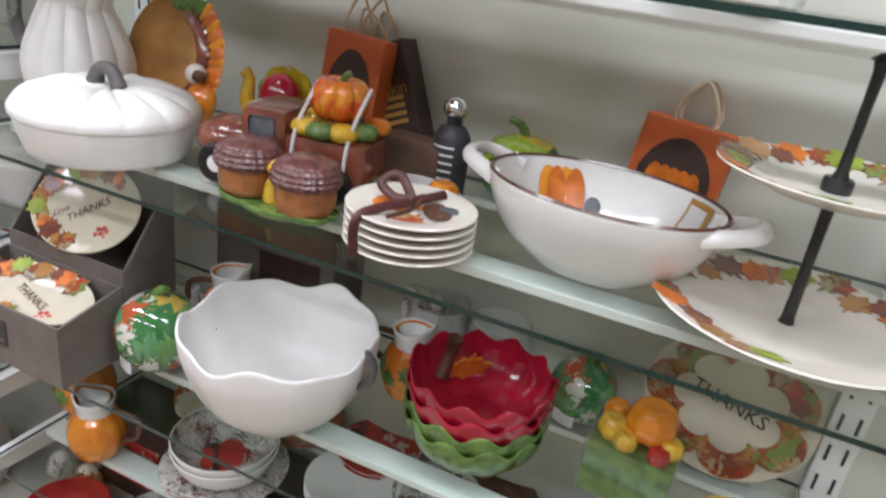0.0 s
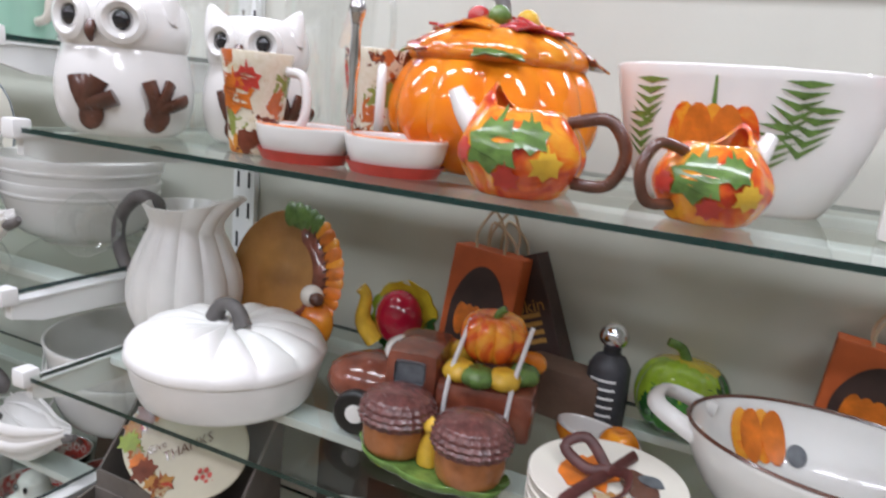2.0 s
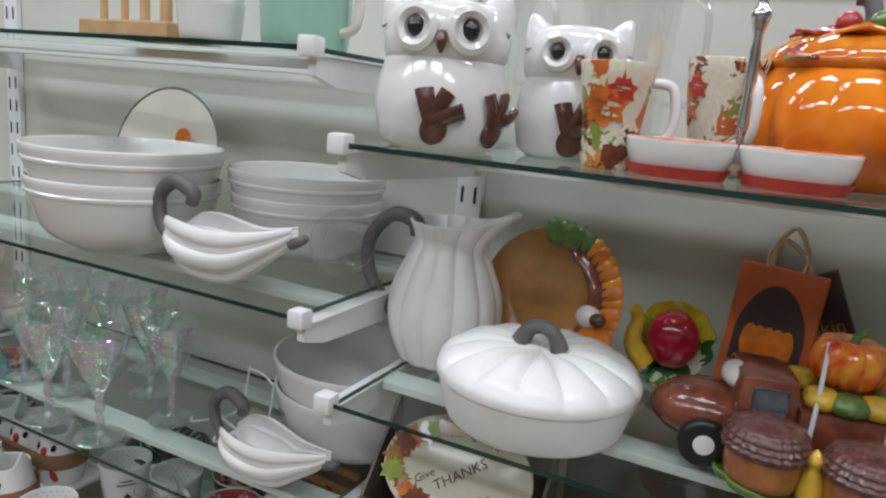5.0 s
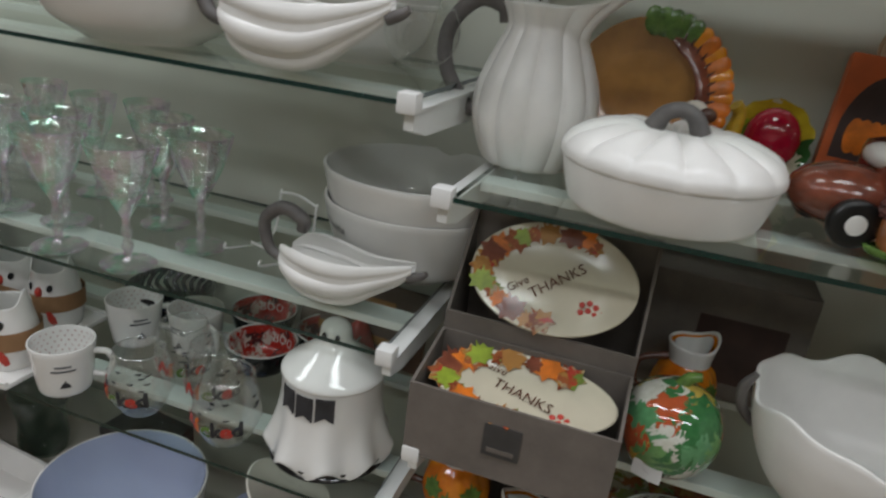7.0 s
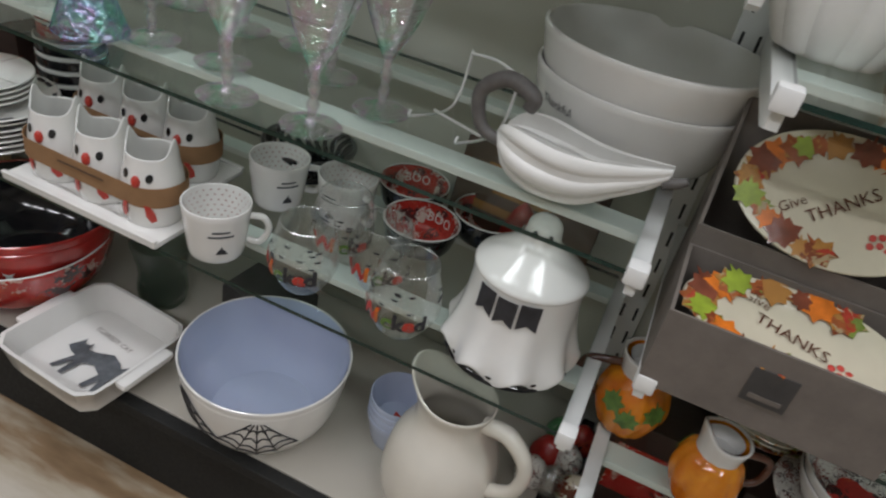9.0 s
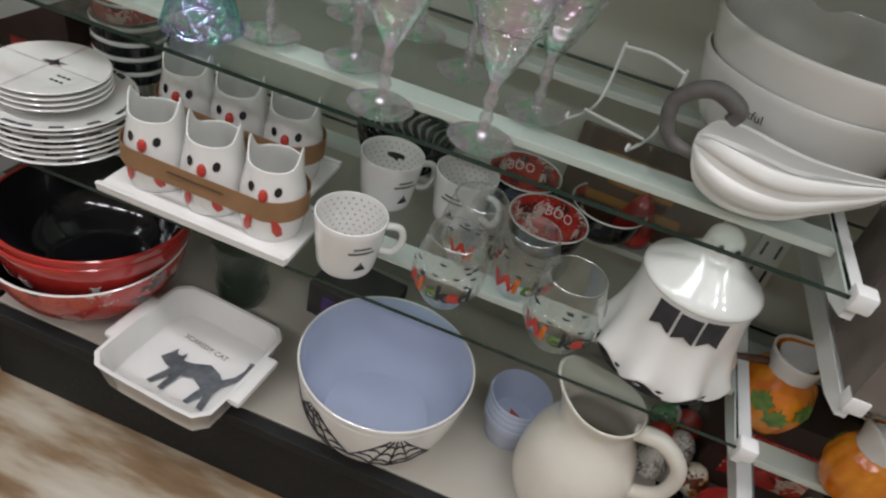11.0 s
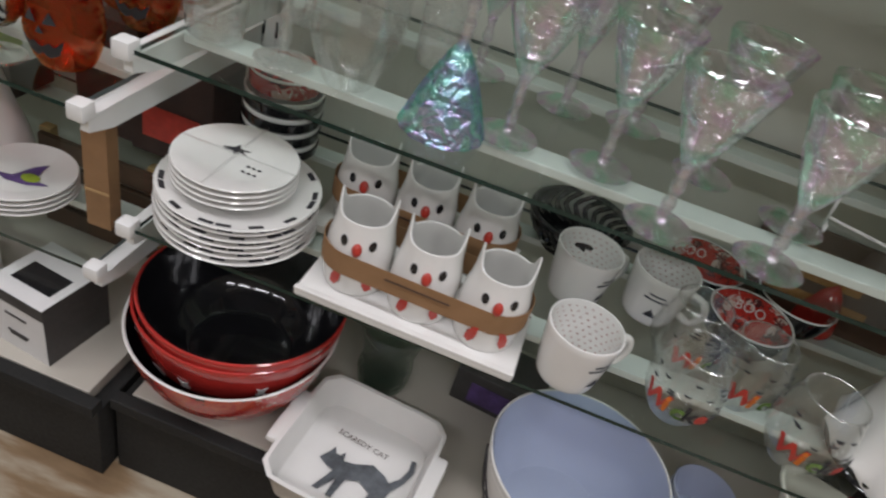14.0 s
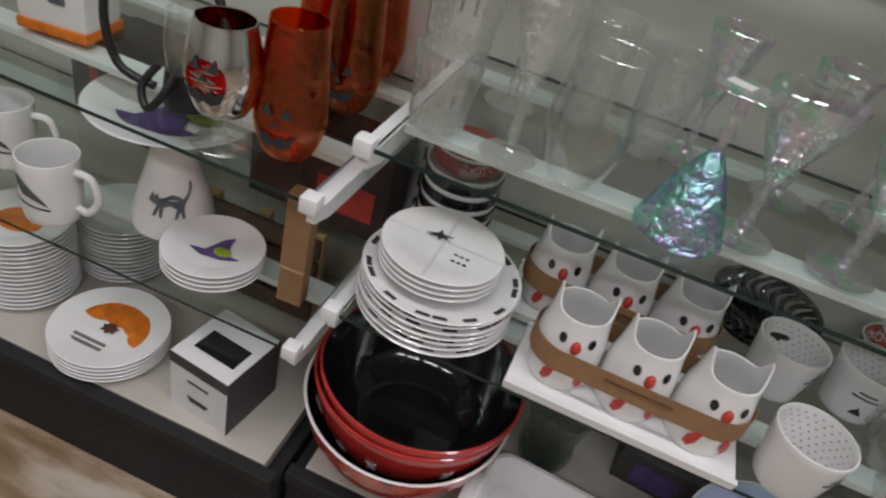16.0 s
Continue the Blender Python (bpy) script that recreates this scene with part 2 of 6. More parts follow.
IRIS = [(0.3, (0.4, 1.0, 0.8)), (0.42, (0.62, 1.0, 0.75)), (0.46, (0.97, 0.98, 1.0)), (0.52, (0.98, 0.93, 1.0)), (0.58, (1.0, 0.62, 0.98)), (0.64, (0.75, 0.7, 1.0)), (0.72, (0.45, 0.95, 1.0))]
M["iris"] = clear("iridescent_glass", (1.0, 1.0, 1.0), (1, 1, 1), 0.06, 0.34, 24, IRIS, 0.2, 0.36, 13, 2.0)
M["iris_strong"] = clear("foil_iridescent_glass", (0.80, 0.93, 0.90), (1, 1, 1), 0.2, 0.55, 60, [(0.3, (0.2, 0.9, 0.75)), (0.45, (0.5, 1.0, 0.9)), (0.52, (0.45, 0.75, 1.0)), (0.6, (0.75, 0.45, 1.0)), (0.7, (0.3, 1.0, 0.8))], 0.1)
M["dark_glass"] = clear("dark_green_glass", (0.58, 0.66, 0.61), (1, 1, 1), 0.05, 0.06, 60, None, 0.15)
M["film"] = clear("clear_film", (0.98, 0.98, 0.98), (1, 1, 1), 0.12, 0.06)
M["shelf_glass"] = clear("shelf_glass", (0.86, 0.915, 0.885), (0.95, 1, 0.97), 0.015, 0.02)
M["glass_edge"] = surface("green_glass_edge", (0.003, 0.026, 0.021), 0.08, 0.2, 20, 0.0, coat=0.3)
mfl = bpy.data.materials.new("plank_floor")
nt, b = links(mfl)
tc = nt.nodes.new("ShaderNodeTexCoord")
mp = nt.nodes.new("ShaderNodeMapping")
mp.inputs["Scale"].default_value = (1.6, 7, 1)
nz = nt.nodes.new("ShaderNodeTexNoise")
nz.inputs["Scale"].default_value, nz.inputs["Detail"].default_value = 2.0, 6
nt.links.new(tc.outputs["Object"], mp.inputs[0])
nt.links.new(mp.outputs[0], nz.inputs["Vector"])
rp = ramp(nt, [(0.3, (0.10, 0.055, 0.025)), (0.46, (0.24, 0.16, 0.09)), (0.56, (0.42, 0.36, 0.27)), (0.7, (0.55, 0.50, 0.42))])
nt.links.new(nz.outputs["Fac"], rp.inputs[0])
nt.links.new(rp.outputs[0], b.inputs["Base Color"])
b.inputs["Roughness"].default_value = 0.35
bump(nt, b, nz.outputs["Fac"], 0.1)
M["floor"] = mfl


# ---- mesh tools ----
def finish(name, bm, material, smooth=True):
    me = bpy.data.meshes.new(name)
    bmesh.ops.recalc_face_normals(bm, faces=bm.faces)
    for f in bm.faces:
        f.smooth = smooth
    bm.to_mesh(me)
    bm.free()
    me.materials.append(material)
    if smooth:
        me.set_sharp_from_angle(angle=radians(42))
    return new(name, me)


def part(name, bm, material, parent, label="", smooth=True):
    ob = finish(name, bm, material, smooth)
    ob.parent = parent
    if label:
        ob["label"] = label
    return ob


def fixture(name, label, category, x, y, z, rz=0.0, group="", rx=0.0, ry=0.0):
    ob = new(name)
    ob.empty_display_size = 0.05
    ob.matrix_basis = pose(x, y, z, rx, ry, rz)
    return tagged(ob, label, category, group)


def box(x0, y0, z0, x1, y1, z1, bevel=0.0, bm=None):
    own = bmesh.new()
    bmesh.ops.create_cube(own, size=1.0)
    for v in own.verts:
        v.co = (x0 + (v.co.x + 0.5) * (x1 - x0), y0 + (v.co.y + 0.5) * (y1 - y0), z0 + (v.co.z + 0.5) * (z1 - z0))
    if bevel:
        bmesh.ops.bevel(own, geom=own.edges[:], offset=bevel, segments=2, affect="EDGES", profile=0.6)
    if bm is None:
        return own
    me = bpy.data.meshes.new("tmp")
    own.to_mesh(me)
    own.free()
    bm.from_mesh(me)
    bpy.data.meshes.remove(me)
    return bm


def lathe(profile, n=48, ribs=0, depth=0.0, sx=1.0, sy=1.0, wave=None, bm=None, twist=0.0):
    """Turns a profile of (radius, height) about z. ribs: lobes round it, depth: how deep their grooves are as a share of the radius. wave(a, r, z) -> dz."""
    bm = bm or bmesh.new()
    rings = []
    for r, z in profile:
        if r < 1e-5:
            rings.append([bm.verts.new((0, 0, z))])
            continue
        ring = []
        for i in range(n):
            a = 2 * math.pi * i / n
            k = 1.0
            if ribs:
                k = 1 - depth * (1 - abs(math.sin(ribs * a / 2 + twist * z)) ** 0.6)
            dz = wave(a, r, z) if wave else 0.0
            ring.append(bm.verts.new((r * k * sx * math.cos(a), r * k * sy * math.sin(a), z + dz)))
        rings.append(ring)
    for p, q in zip(rings, rings[1:]):
        for i in range(n):
            j = (i + 1) % n
            if len(p) == 1 and len(q) == 1:
                continue
            if len(p) == 1:
                bm.faces.new((p[0], q[j], q[i]))
            elif len(q) == 1:
                bm.faces.new((p[i], p[j], q[0]))
            else:
                bm.faces.new((p[i], p[j], q[j], q[i]))
    return bm


def smoothed(pts, k=5):
    """Points along a soft curve through pts."""
    out = []
    for i in range(len(pts) - 1):
        p0, p1, p2, p3 = pts[max(i - 1, 0)], pts[i], pts[i + 1], pts[min(i + 2, len(pts) - 1)]
        for s in range(k):
            t = s / k
            out.append(tuple(0.5 * (2 * b + (c - a) * t + (2 * a - 5 * b + 4 * c - d) * t * t + (3 * b - a - 3 * c + d) * t ** 3) for a, b, c, d in zip(p0, p1, p2, p3)))
    out.append(tuple(pts[-1]))
    return out


def tube(pts, radii, n=12, k=5, bm=None, flat=1.0):
    """A tube along a soft curve through pts."""
    bm = bm or bmesh.new()
    if not isinstance(radii, (list, tuple)):
        radii = [radii] * len(pts)
    path = [Vector(p) for p in smoothed(pts, k)]
    rad = [r[0] for r in smoothed([(r,) for r in radii], k)]
    rings, side = [], None
    for i, p in enumerate(path):
        d = (path[min(i + 1, len(path) - 1)] - path[max(i - 1, 0)]).normalized()
        if side is None:
            side = d.orthogonal().normalized()
        side = (side - d * side.dot(d)).normalized()
        up = d.cross(side)
        rings.append([bm.verts.new(p + rad[i] * (math.cos(2 * math.pi * j / n) * side + flat * math.sin(2 * math.pi * j / n) * up)) for j in range(n)])
    for a, b in zip(rings, rings[1:]):
        for j in range(n):
            bm.faces.new((a[j], a[(j + 1) % n], b[(j + 1) % n], b[j]))
    bm.faces.new(rings[0][::-1])
    bm.faces.new(rings[-1])
    return bm


def blob(x, y, z, sx, sy, sz, bm=None, seg=16):
    bm = bm or bmesh.new()
    made = bmesh.ops.create_uvsphere(bm, u_segments=seg, v_segments=max(6, seg // 2), radius=1.0)
    for v in made["verts"]:
        v.co = (x + v.co.x * sx, y + v.co.y * sy, z + v.co.z * sz)
    return bm


def sheet(outline, thick=0.0008, bm=None):
    """A flat shape in x and z, facing -y, of the given thickness."""
    bm = bm or bmesh.new()
    a = [bm.verts.new((x, -thick, z)) for x, z in outline]
    b = [bm.verts.new((x, 0.0, z)) for x, z in outline]
    n = len(a)
    for i, j, k in mathutils.geometry.tessellate_polygon([[mathutils.Vector((x, z, 0.0)) for x, z in outline]]):
        bm.faces.new((a[i], a[j], a[k]))
        bm.faces.new((b[k], b[j], b[i]))
    for i in range(n):
        bm.faces.new((a[i], b[i], b[(i + 1) % n], a[(i + 1) % n]))
    bmesh.ops.recalc_face_normals(bm, faces=bm.faces[:])
    return bm


def wrap(bm, radius, angle, z0, lift=0.0006, cuts=True):
    """Bends a sheet (x across, z up, front at -y) round an upright turned body. radius: number or radius(z); angle in degrees, -90 faces -y."""
    if cuts:
        for _ in range(3):
            long = [e for e in bm.edges if e.calc_length() > 0.007]
            if not long:
                break
            bmesh.ops.subdivide_edges(bm, edges=long, cuts=1)
    for v in bm.verts:
        x, y, z = v.co
        r = (radius(z + z0) if callable(radius) else radius) + lift - y
        a = radians(angle) + x / max(r, 0.005)
        v.co = (r * math.cos(a), r * math.sin(a), z + z0)
    return bm


def text_mesh(body, size, thick=0.0005, bold=0.0):
    """Letters as a mesh in x and z, centred, facing -y."""
    cu = bpy.data.curves.new("letters", "FONT")
    cu.body, cu.size, cu.align_x, cu.align_y, cu.resolution_u = body, size, "CENTER", "CENTER", 2
    cu.offset = bold
    ob = bpy.data.objects.new("letters", cu)
    me = bpy.data.meshes.new_from_object(ob)
    bm = bmesh.new()
    bm.from_mesh(me)
    bpy.data.objects.remove(ob)
    bpy.data.meshes.remove(me)
    for v in bm.verts:
        v.co = (v.co.x, -thick, v.co.y)
    return bm


def turn(bm, m):
    bmesh.ops.transform(bm, matrix=m, verts=bm.verts)
    return bm


def skin(out):
    """A thin glass vessel's profile: the outside and a small turned-in lip."""
    r, z = out[-1]
    return [(0.0, out[0][1])] + list(out) + [(r - 0.0006, z + 0.0008), (r - 0.0016, z + 0.0008), (r - 0.002, z)]


def shell(out, wall):
    """A vessel's profile from its outer one: up the outside and down the inside, with a rounded lip."""
    r, z = out[-1]
    inner = [(max(pr - wall, 0.0), max(pz, out[0][1] + wall)) for pr, pz in out[::-1]]
    lip = [(r - wall * 0.15, z + wall * 0.35), (r - wall * 0.5, z + wall * 0.5), (r - wall * 0.85, z + wall * 0.35)]
    prof = [(0.0, out[0][1])] + list(out) + lip + inner
    return prof + [(0.0, out[0][1] + wall)]

# ---- the shop: floor, walls, ceiling ----
WALL_Y = 0.43


def slab(name, x0, y0, z0, x1, y1, z1, material, label, category, bevel=0.0):
    return tagged(finish(name, box(x0, y0, z0, x1, y1, z1, bevel), material, False), label, category, kind="structure")


slab("floor", -6, -5.5, -0.27, 6, 3.5, -0.165, M["floor"], "worn brown wood-look plank floor", "floor")
slab("ceiling", -6, -5.5, 3.0, 6, 3.5, 3.1, M["ceiling"], "plain white shop ceiling", "ceiling")
slab("wall_back", -3.7, WALL_Y, -0.165, 3.8, WALL_Y + 0.06, 1.434, M["wall"], "grey-green painted display wall behind the shelves", "wall")
slab("wall_cap", -0.02, WALL_Y - 0.03, 1.437, 3.8, WALL_Y + 0.09, 1.462, M["white_metal"], "white ledge along the top of the display wall", "trim", 0.004)
slab("wall_far", -6, 3.4, -0.165, 6, 3.5, 3.0, M["wall"], "pale shop wall beyond the display", "wall")
slab("wall_front", -6, -5.5, -0.165, 6, -5.4, 3.0, M["wall"], "pale shop wall across the aisle", "wall")
slab("wall_left", -6, -5.4, -0.165, -5.9, 3.4, 3.0, M["wall"], "pale end wall of the shop", "wall")
slab("wall_right", 5.9, -5.4, -0.165, 6, 3.4, 3.0, M["wall"], "pale end wall of the shop", "wall")
# the next display seen over the ledge
slab("panel_white", 0.2, 1.2, -0.165, 3.4, 1.26, 1.80, M["white_metal"], "white back panel of the next display", "panel")
slab("panel_green", 0.55, 1.14, 1.60, 3.2, 1.19, 1.66, M["mint"], "pale green strip on the next display", "trim")
slab("panel_brown", -3.6, 0.62, -0.165, -0.5, 0.68, 2.1, M["dark_wood"], "dark brown wooden panel of the next display", "panel")

# housings out of view; those at y 1.9 belong to the added row
for lx in (-2.6, -1.0, 0.6, 2.2):
    for ly in (-2.6, -0.6, 1.9):
        lamp = fixture("ceiling_light", "unseen white fluorescent ceiling light with a long diffuser", "ceiling light", lx, ly, 2.97, group="ceiling lights")
        fr_bm = box(-0.62, -0.18, 0.0, 0.62, 0.18, 0.03, 0.005)
        part("frame", fr_bm, M["white_metal"], lamp, smooth=False)


# ---- shelving ----
def standard(x, z0, z1):
    """A slotted upright on the wall, with two rows of slots."""
    st = fixture("shelf_upright", "white slotted metal shelf upright on the wall", "upright", x, WALL_Y, z0, group="shelf uprights")
    part("channel", box(-0.024, -0.014, 0, 0.024, -0.001, z1 - z0, 0.002), M["white_metal"], st, smooth=False)
    bm = bmesh.new()
    n = int((z1 - z0) / 0.055)
    for i in range(n):
        for sx in (-0.012, 0.012):
            # raised dark bars; the shade inside each slot is put into their colour
            box(sx - 0.0022, -0.0152, 0.02 + i * 0.055, sx + 0.0022, -0.0135, 0.048 + i * 0.055, 0, bm)
    part("slots", bm, M["slot"], st, smooth=False)
    tagged(st.children[-1], kind="stuff")


for ux in (-2.44, -1.213, 0.04, 1.365, 2.6):
    standard(ux, 0.15, 1.43)


def glass_shelf(x0, x1, y0, y1, z, label="clear glass shelf with a dark green edge on white brackets", slope_rail=True, deep=0.012):
    """A glass sheet between two end brackets, its front edge running from (x0, y0) to (x1, y1)."""
    sh = fixture("glass_shelf", label, "shelf", x0, 0, z, group="glass shelves")
    w, t, back = x1 - x0, 0.0065, WALL_Y - 0.02
    bm = bmesh.new()
    c = [(0, y0), (w, y1), (w, back), (0, back)]
    lo, hi = [bm.verts.new((x, y, -t)) for x, y in c], [bm.verts.new((x, y, 0)) for x, y in c]
    bm.faces.new(hi)
    bmesh.ops.delete(bm, geom=lo, context="VERTS")
    pane = part("pane", bm, M["shelf_glass"], sh, smooth=False)
    bm = bmesh.new()
    for i in range(4):
        j = (i + 1) % 4
        bm.faces.new([bm.verts.new(v) for v in ((*c[i], -t), (*c[j], -t), (*c[j], -0.0003), (*c[i], -0.0003))])
    ob = finish("edge", bm, M["glass_edge"], False)
    ob.parent = sh
    for bx, by, sgn in ((0.0, y0, 1), (w, y1, -1)):
        br = bmesh.new()
        ox = bx - sgn * 0.010
        prof = [(by + 0.006, -0.012), (by + 0.006, -0.034), (by + 0.05, -0.046), (back + 0.004, -0.060), (back + 0.004, -0.012)]
        l = [br.verts.new((ox - 0.006, y, z2)) for y, z2 in prof]
        r = [br.verts.new((ox + 0.006, y, z2)) for y, z2 in prof]
        br.faces.new(l)
        br.faces.new(r[::-1])
        for i in range(5):
            br.faces.new((l[i], r[i], r[(i + 1) % 5], l[(i + 1) % 5]))
        brk = part("bracket", br, M["white_metal"], sh, smooth=False)
        part("top_strip", box(ox - 0.011, by + 0.01, -0.0115, ox + 0.011, back, -0.0085), M["white_metal"], brk, smooth=False)
        part("clip", box(ox - 0.012, by - 0.010, -0.014, ox + 0.012, by + 0.014, 0.010, 0.004), M["plastic"], brk, "white plastic shelf clip")
    if slope_rail:
        part("rail", box(0.0, 0.105, -0.022, w, 0.148, -0.0095, 0.002), M["white_metal"], sh, "white cross rail under the glass", False)
        part("rail", box(0.0, 0.342, -0.022, w, 0.378, -0.0095, 0.002), M["white_metal"], sh, "white cross rail under the glass", False)
    return sh


Z_O, Z_D, Z_B, Z_E, Z_T, Z_G, Z_M, Z_L, Z_K, Z_M3, Z_L3 = 1.160, 0.844, 0.503, 0.250, 1.266, 0.937, 0.617, 0.361, 0.030, 0.532, 0.274
for edge, height in ((-0.014, Z_O), (-0.014, Z_D), (-0.014, Z_B), (-0.014, Z_E)):
    glass_shelf(0.075, 1.335, edge, edge, height)
for edge, height in ((-0.005, Z_T), (-0.002, Z_G), (0.004, Z_M), (-0.004, Z_L)):
    glass_shelf(-1.18, 0.0, edge, edge, height)
for edge, height in ((-0.024, Z_M3), (-0.020, Z_L3), (-0.02, 0.90)):
    glass_shelf(-2.42, -1.243, edge, edge, height)
for height in (Z_D, Z_O):
    glass_shelf(1.395, 2.58, -0.014, -0.014, height)


def base_unit(x0, x1, yf):
    bu = fixture("base_deck", "cream laminate base deck on a black plinth", "display base", x0, 0, -0.165, group="base decks")
    part("plinth", box(0, yf, 0, x1 - x0, WALL_Y - 0.003, 0.170, 0.003), M["plinth"], bu, "black plinth", False)
    part("trim", box(-0.0, yf - 0.012, 0.170, x1 - x0, yf + 0.012, 0.193, 0.003), M["plinth"], bu, "black edge strip", False)
    part("top", box(0.024, yf + 0.0125, 0.1705, x1 - x0 - 0.024, WALL_Y - 0.003, Z_K + 0.165, 0.002), M["deck"], bu, "cream deck panel", False)


base_unit(-1.205, 0.035, -0.03)
base_unit(-2.44, -1.215, -0.058)
base_unit(0.045, 1.36, -0.03)
base_unit(1.37, 2.6, -0.03)


# how the goods of each shelf are spread: (height, x terms, y terms, size)
ROWS = {
    "bay_one": ((Z_K, (-0.018, 0.976, -0.028), (0.073, 0.056, 1.0), 1.0), (Z_E, (-0.091, 1.039, -0.03), (0.117, 0.06, 1.1), 1.04), (Z_B, (-0.004, 0.969, -0.033), (0.052, 0.072, 0.9), 0.98), (Z_D, (0.03, 0.929, -0.021), (0.012, 0.056, 0.89), 0.95), (Z_O, (0.006, 0.954, 0.04), (0.0, 0.055, 0.8), 0.97)),
    "bay_two": ((Z_K, (0.053, 1.082, -0.015), (0.12, -0.016, 1.2), 1.06), (Z_L, (0.039, 1.042, -0.062), (0.025, -0.04, 1.13), 1.04), (Z_M, (0.027, 1.015, -0.069), (-0.04, -0.05, 1.223), 1.0), (Z_G, (-0.005, 1.011, -0.205), (0.0, 0.005, 1.08), 1.0), (Z_T, (0.02, 1.0, 0.0), (-0.02, 0.0, 1.0), 0.97)),
    "bay_three": ((Z_K, (0.191, 1.191, -0.279), (0.07, -0.059, 1.3), 1.04), (Z_L3, (0.165, 1.168, -0.348), (0.075, -0.021, 1.3), 1.03), (Z_M3, (0.209, 1.182, -0.412), (0.025, -0.029, 1.6), 1.0)),
}


def thing(name, label, category, x, y, z, rz=0.0, group="", rx=0.0, ry=0.0):
    """A thing standing on the shelf under z; x runs along the shelf, y towards the wall."""
    bay = "bay_one" if x > 0.03 else "bay_two" if x > -1.2 else "bay_three"
    height, ax, ay, size = [r for r in ROWS[bay] if r[0] <= z + 0.004][-1]
    back = min(ay[0] + ay[1] * x + ay[2] * y, max(0.375, y - 0.02))
    ob = fixture(name, label, category, ax[0] + ax[1] * x + ax[2] * y, back, z, rz, group, rx, ry)
    ob.scale = (size, size, size)
    return ob


# ---- kinds of things ----
def vessel(name, out, wall, material, label, category, x, y, z, rz=0, group="", n=48, inner=None, **kw):
    """One turned vessel as a mesh of its own; inner: a lining of another colour."""
    th = thing(name, label, category, x, y, z, rz, group)
    part("body", lathe(shell(out, wall), n, **kw), material, th)
    if inner:
        lining = [(max(r - wall - 0.0006, 0.0), max(h, out[0][1] + wall) + 0.0006) for r, h in out]
        part("lining", lathe([(0.0, lining[0][1])] + lining, n, **kw), inner, th)
    return th


def handle(th, material, pts, radius, name="handle", label="", flat=1.0):
    return part(name, tube(pts, radius, 12, 6, flat=flat), material, th, label)


def stand(bm, x, y, z, rx=0, ry=0, rz=0):
    return turn(bm, pose(x, y, z, rx, ry, rz))


def bowl_out(r, h, foot=0.45, belly=0.75):
    return smoothed([(r * foot, 0), (r * (foot + 0.04), 0.004), (r * belly, h * 0.25), (r * 0.93, h * 0.62), (r, h)], 4)


def plate_prof(r, h, t=0.004):
    return [(0, 0.0), (r * 0.55, 0.0), (r * 0.62, 0.002), (r * 0.97, h - t), (r, h - t * 0.4), (r * 0.985, h), (r * 0.62, t + 0.002), (r * 0.55, t), (0, t)]


def plate(label, x, y, z, r, h, material, group="", sx=1.0, rz=0):
    th = thing("plate", label, "plate", x, y, z, rz, group)
    part("body", lathe(plate_prof(r, h), 40, sx=sx), material, th)
    return th


def flat_print(th, outline, material, z, name="print", rx=-90, rz=0, x=0.0, y=0.0):
    """A thin printed shape lying on a level surface of th."""
    bm = sheet(outline, 0.0005)
    turn(bm, pose(x, y, z, 0, 0, rz) @ pose(0, 0, 0, rx))
    return part(name, bm, material, th, smooth=False)


CAT = [(-0.5, 0.10), (-0.44, 0.22), (-0.40, 0.32), (-0.36, 0.24), (-0.30, 0.24), (-0.26, 0.31), (-0.23, 0.19), (-0.10, 0.22), (0.10, 0.32), (0.28, 0.26), (0.36, 0.20), (0.46, 0.32), (0.50, 0.48), (0.48, 0.62), (0.54, 0.63),
       (0.57, 0.47), (0.52, 0.28), (0.42, 0.10), (0.40, -0.05), (0.44, -0.30), (0.36, -0.30), (0.32, -0.10), (0.24, -0.30), (0.17, -0.30), (0.22, -0.04), (0.05, 0.04), (-0.10, -0.02), (-0.14, -0.30), (-0.21, -0.30), (-0.20, -0.05), (-0.32, -0.28), (-0.39, -0.28), (-0.28, 0.02), (-0.38, 0.04)]
LEAF = [(0, -0.5), (0.18, -0.32), (0.42, -0.36), (0.36, -0.12), (0.5, 0.08), (0.28, 0.14), (0.2, 0.34), (0.06, 0.28), (0, 0.55), (-0.06, 0.28), (-0.2, 0.34), (-0.28, 0.14), (-0.5, 0.08), (-0.36, -0.12), (-0.42, -0.36), (-0.18, -0.32)]


def scaled(shape, s, dx=0.0, dz=0.0, sz=None):
    return [(x * s + dx, z * (sz or s) + dz) for x, z in shape]


def ellipse(rx, rz, dx=0.0, dz=0.0, n=18):
    return [(dx + rx * math.cos(2 * math.pi * i / n), dz + rz * math.sin(2 * math.pi * i / n)) for i in range(n)]


def wrapped(th, outline, material, radius, angle, z0, name="print", lift=0.0006):
    return part(name, wrap(sheet(outline, 0.0006), radius, angle, z0, lift), material, th)


def radius_of(out):
    zs, rs = [p[1] for p in out], [p[0] for p in out]
    return lambda z: float(np.interp(z, zs, rs))


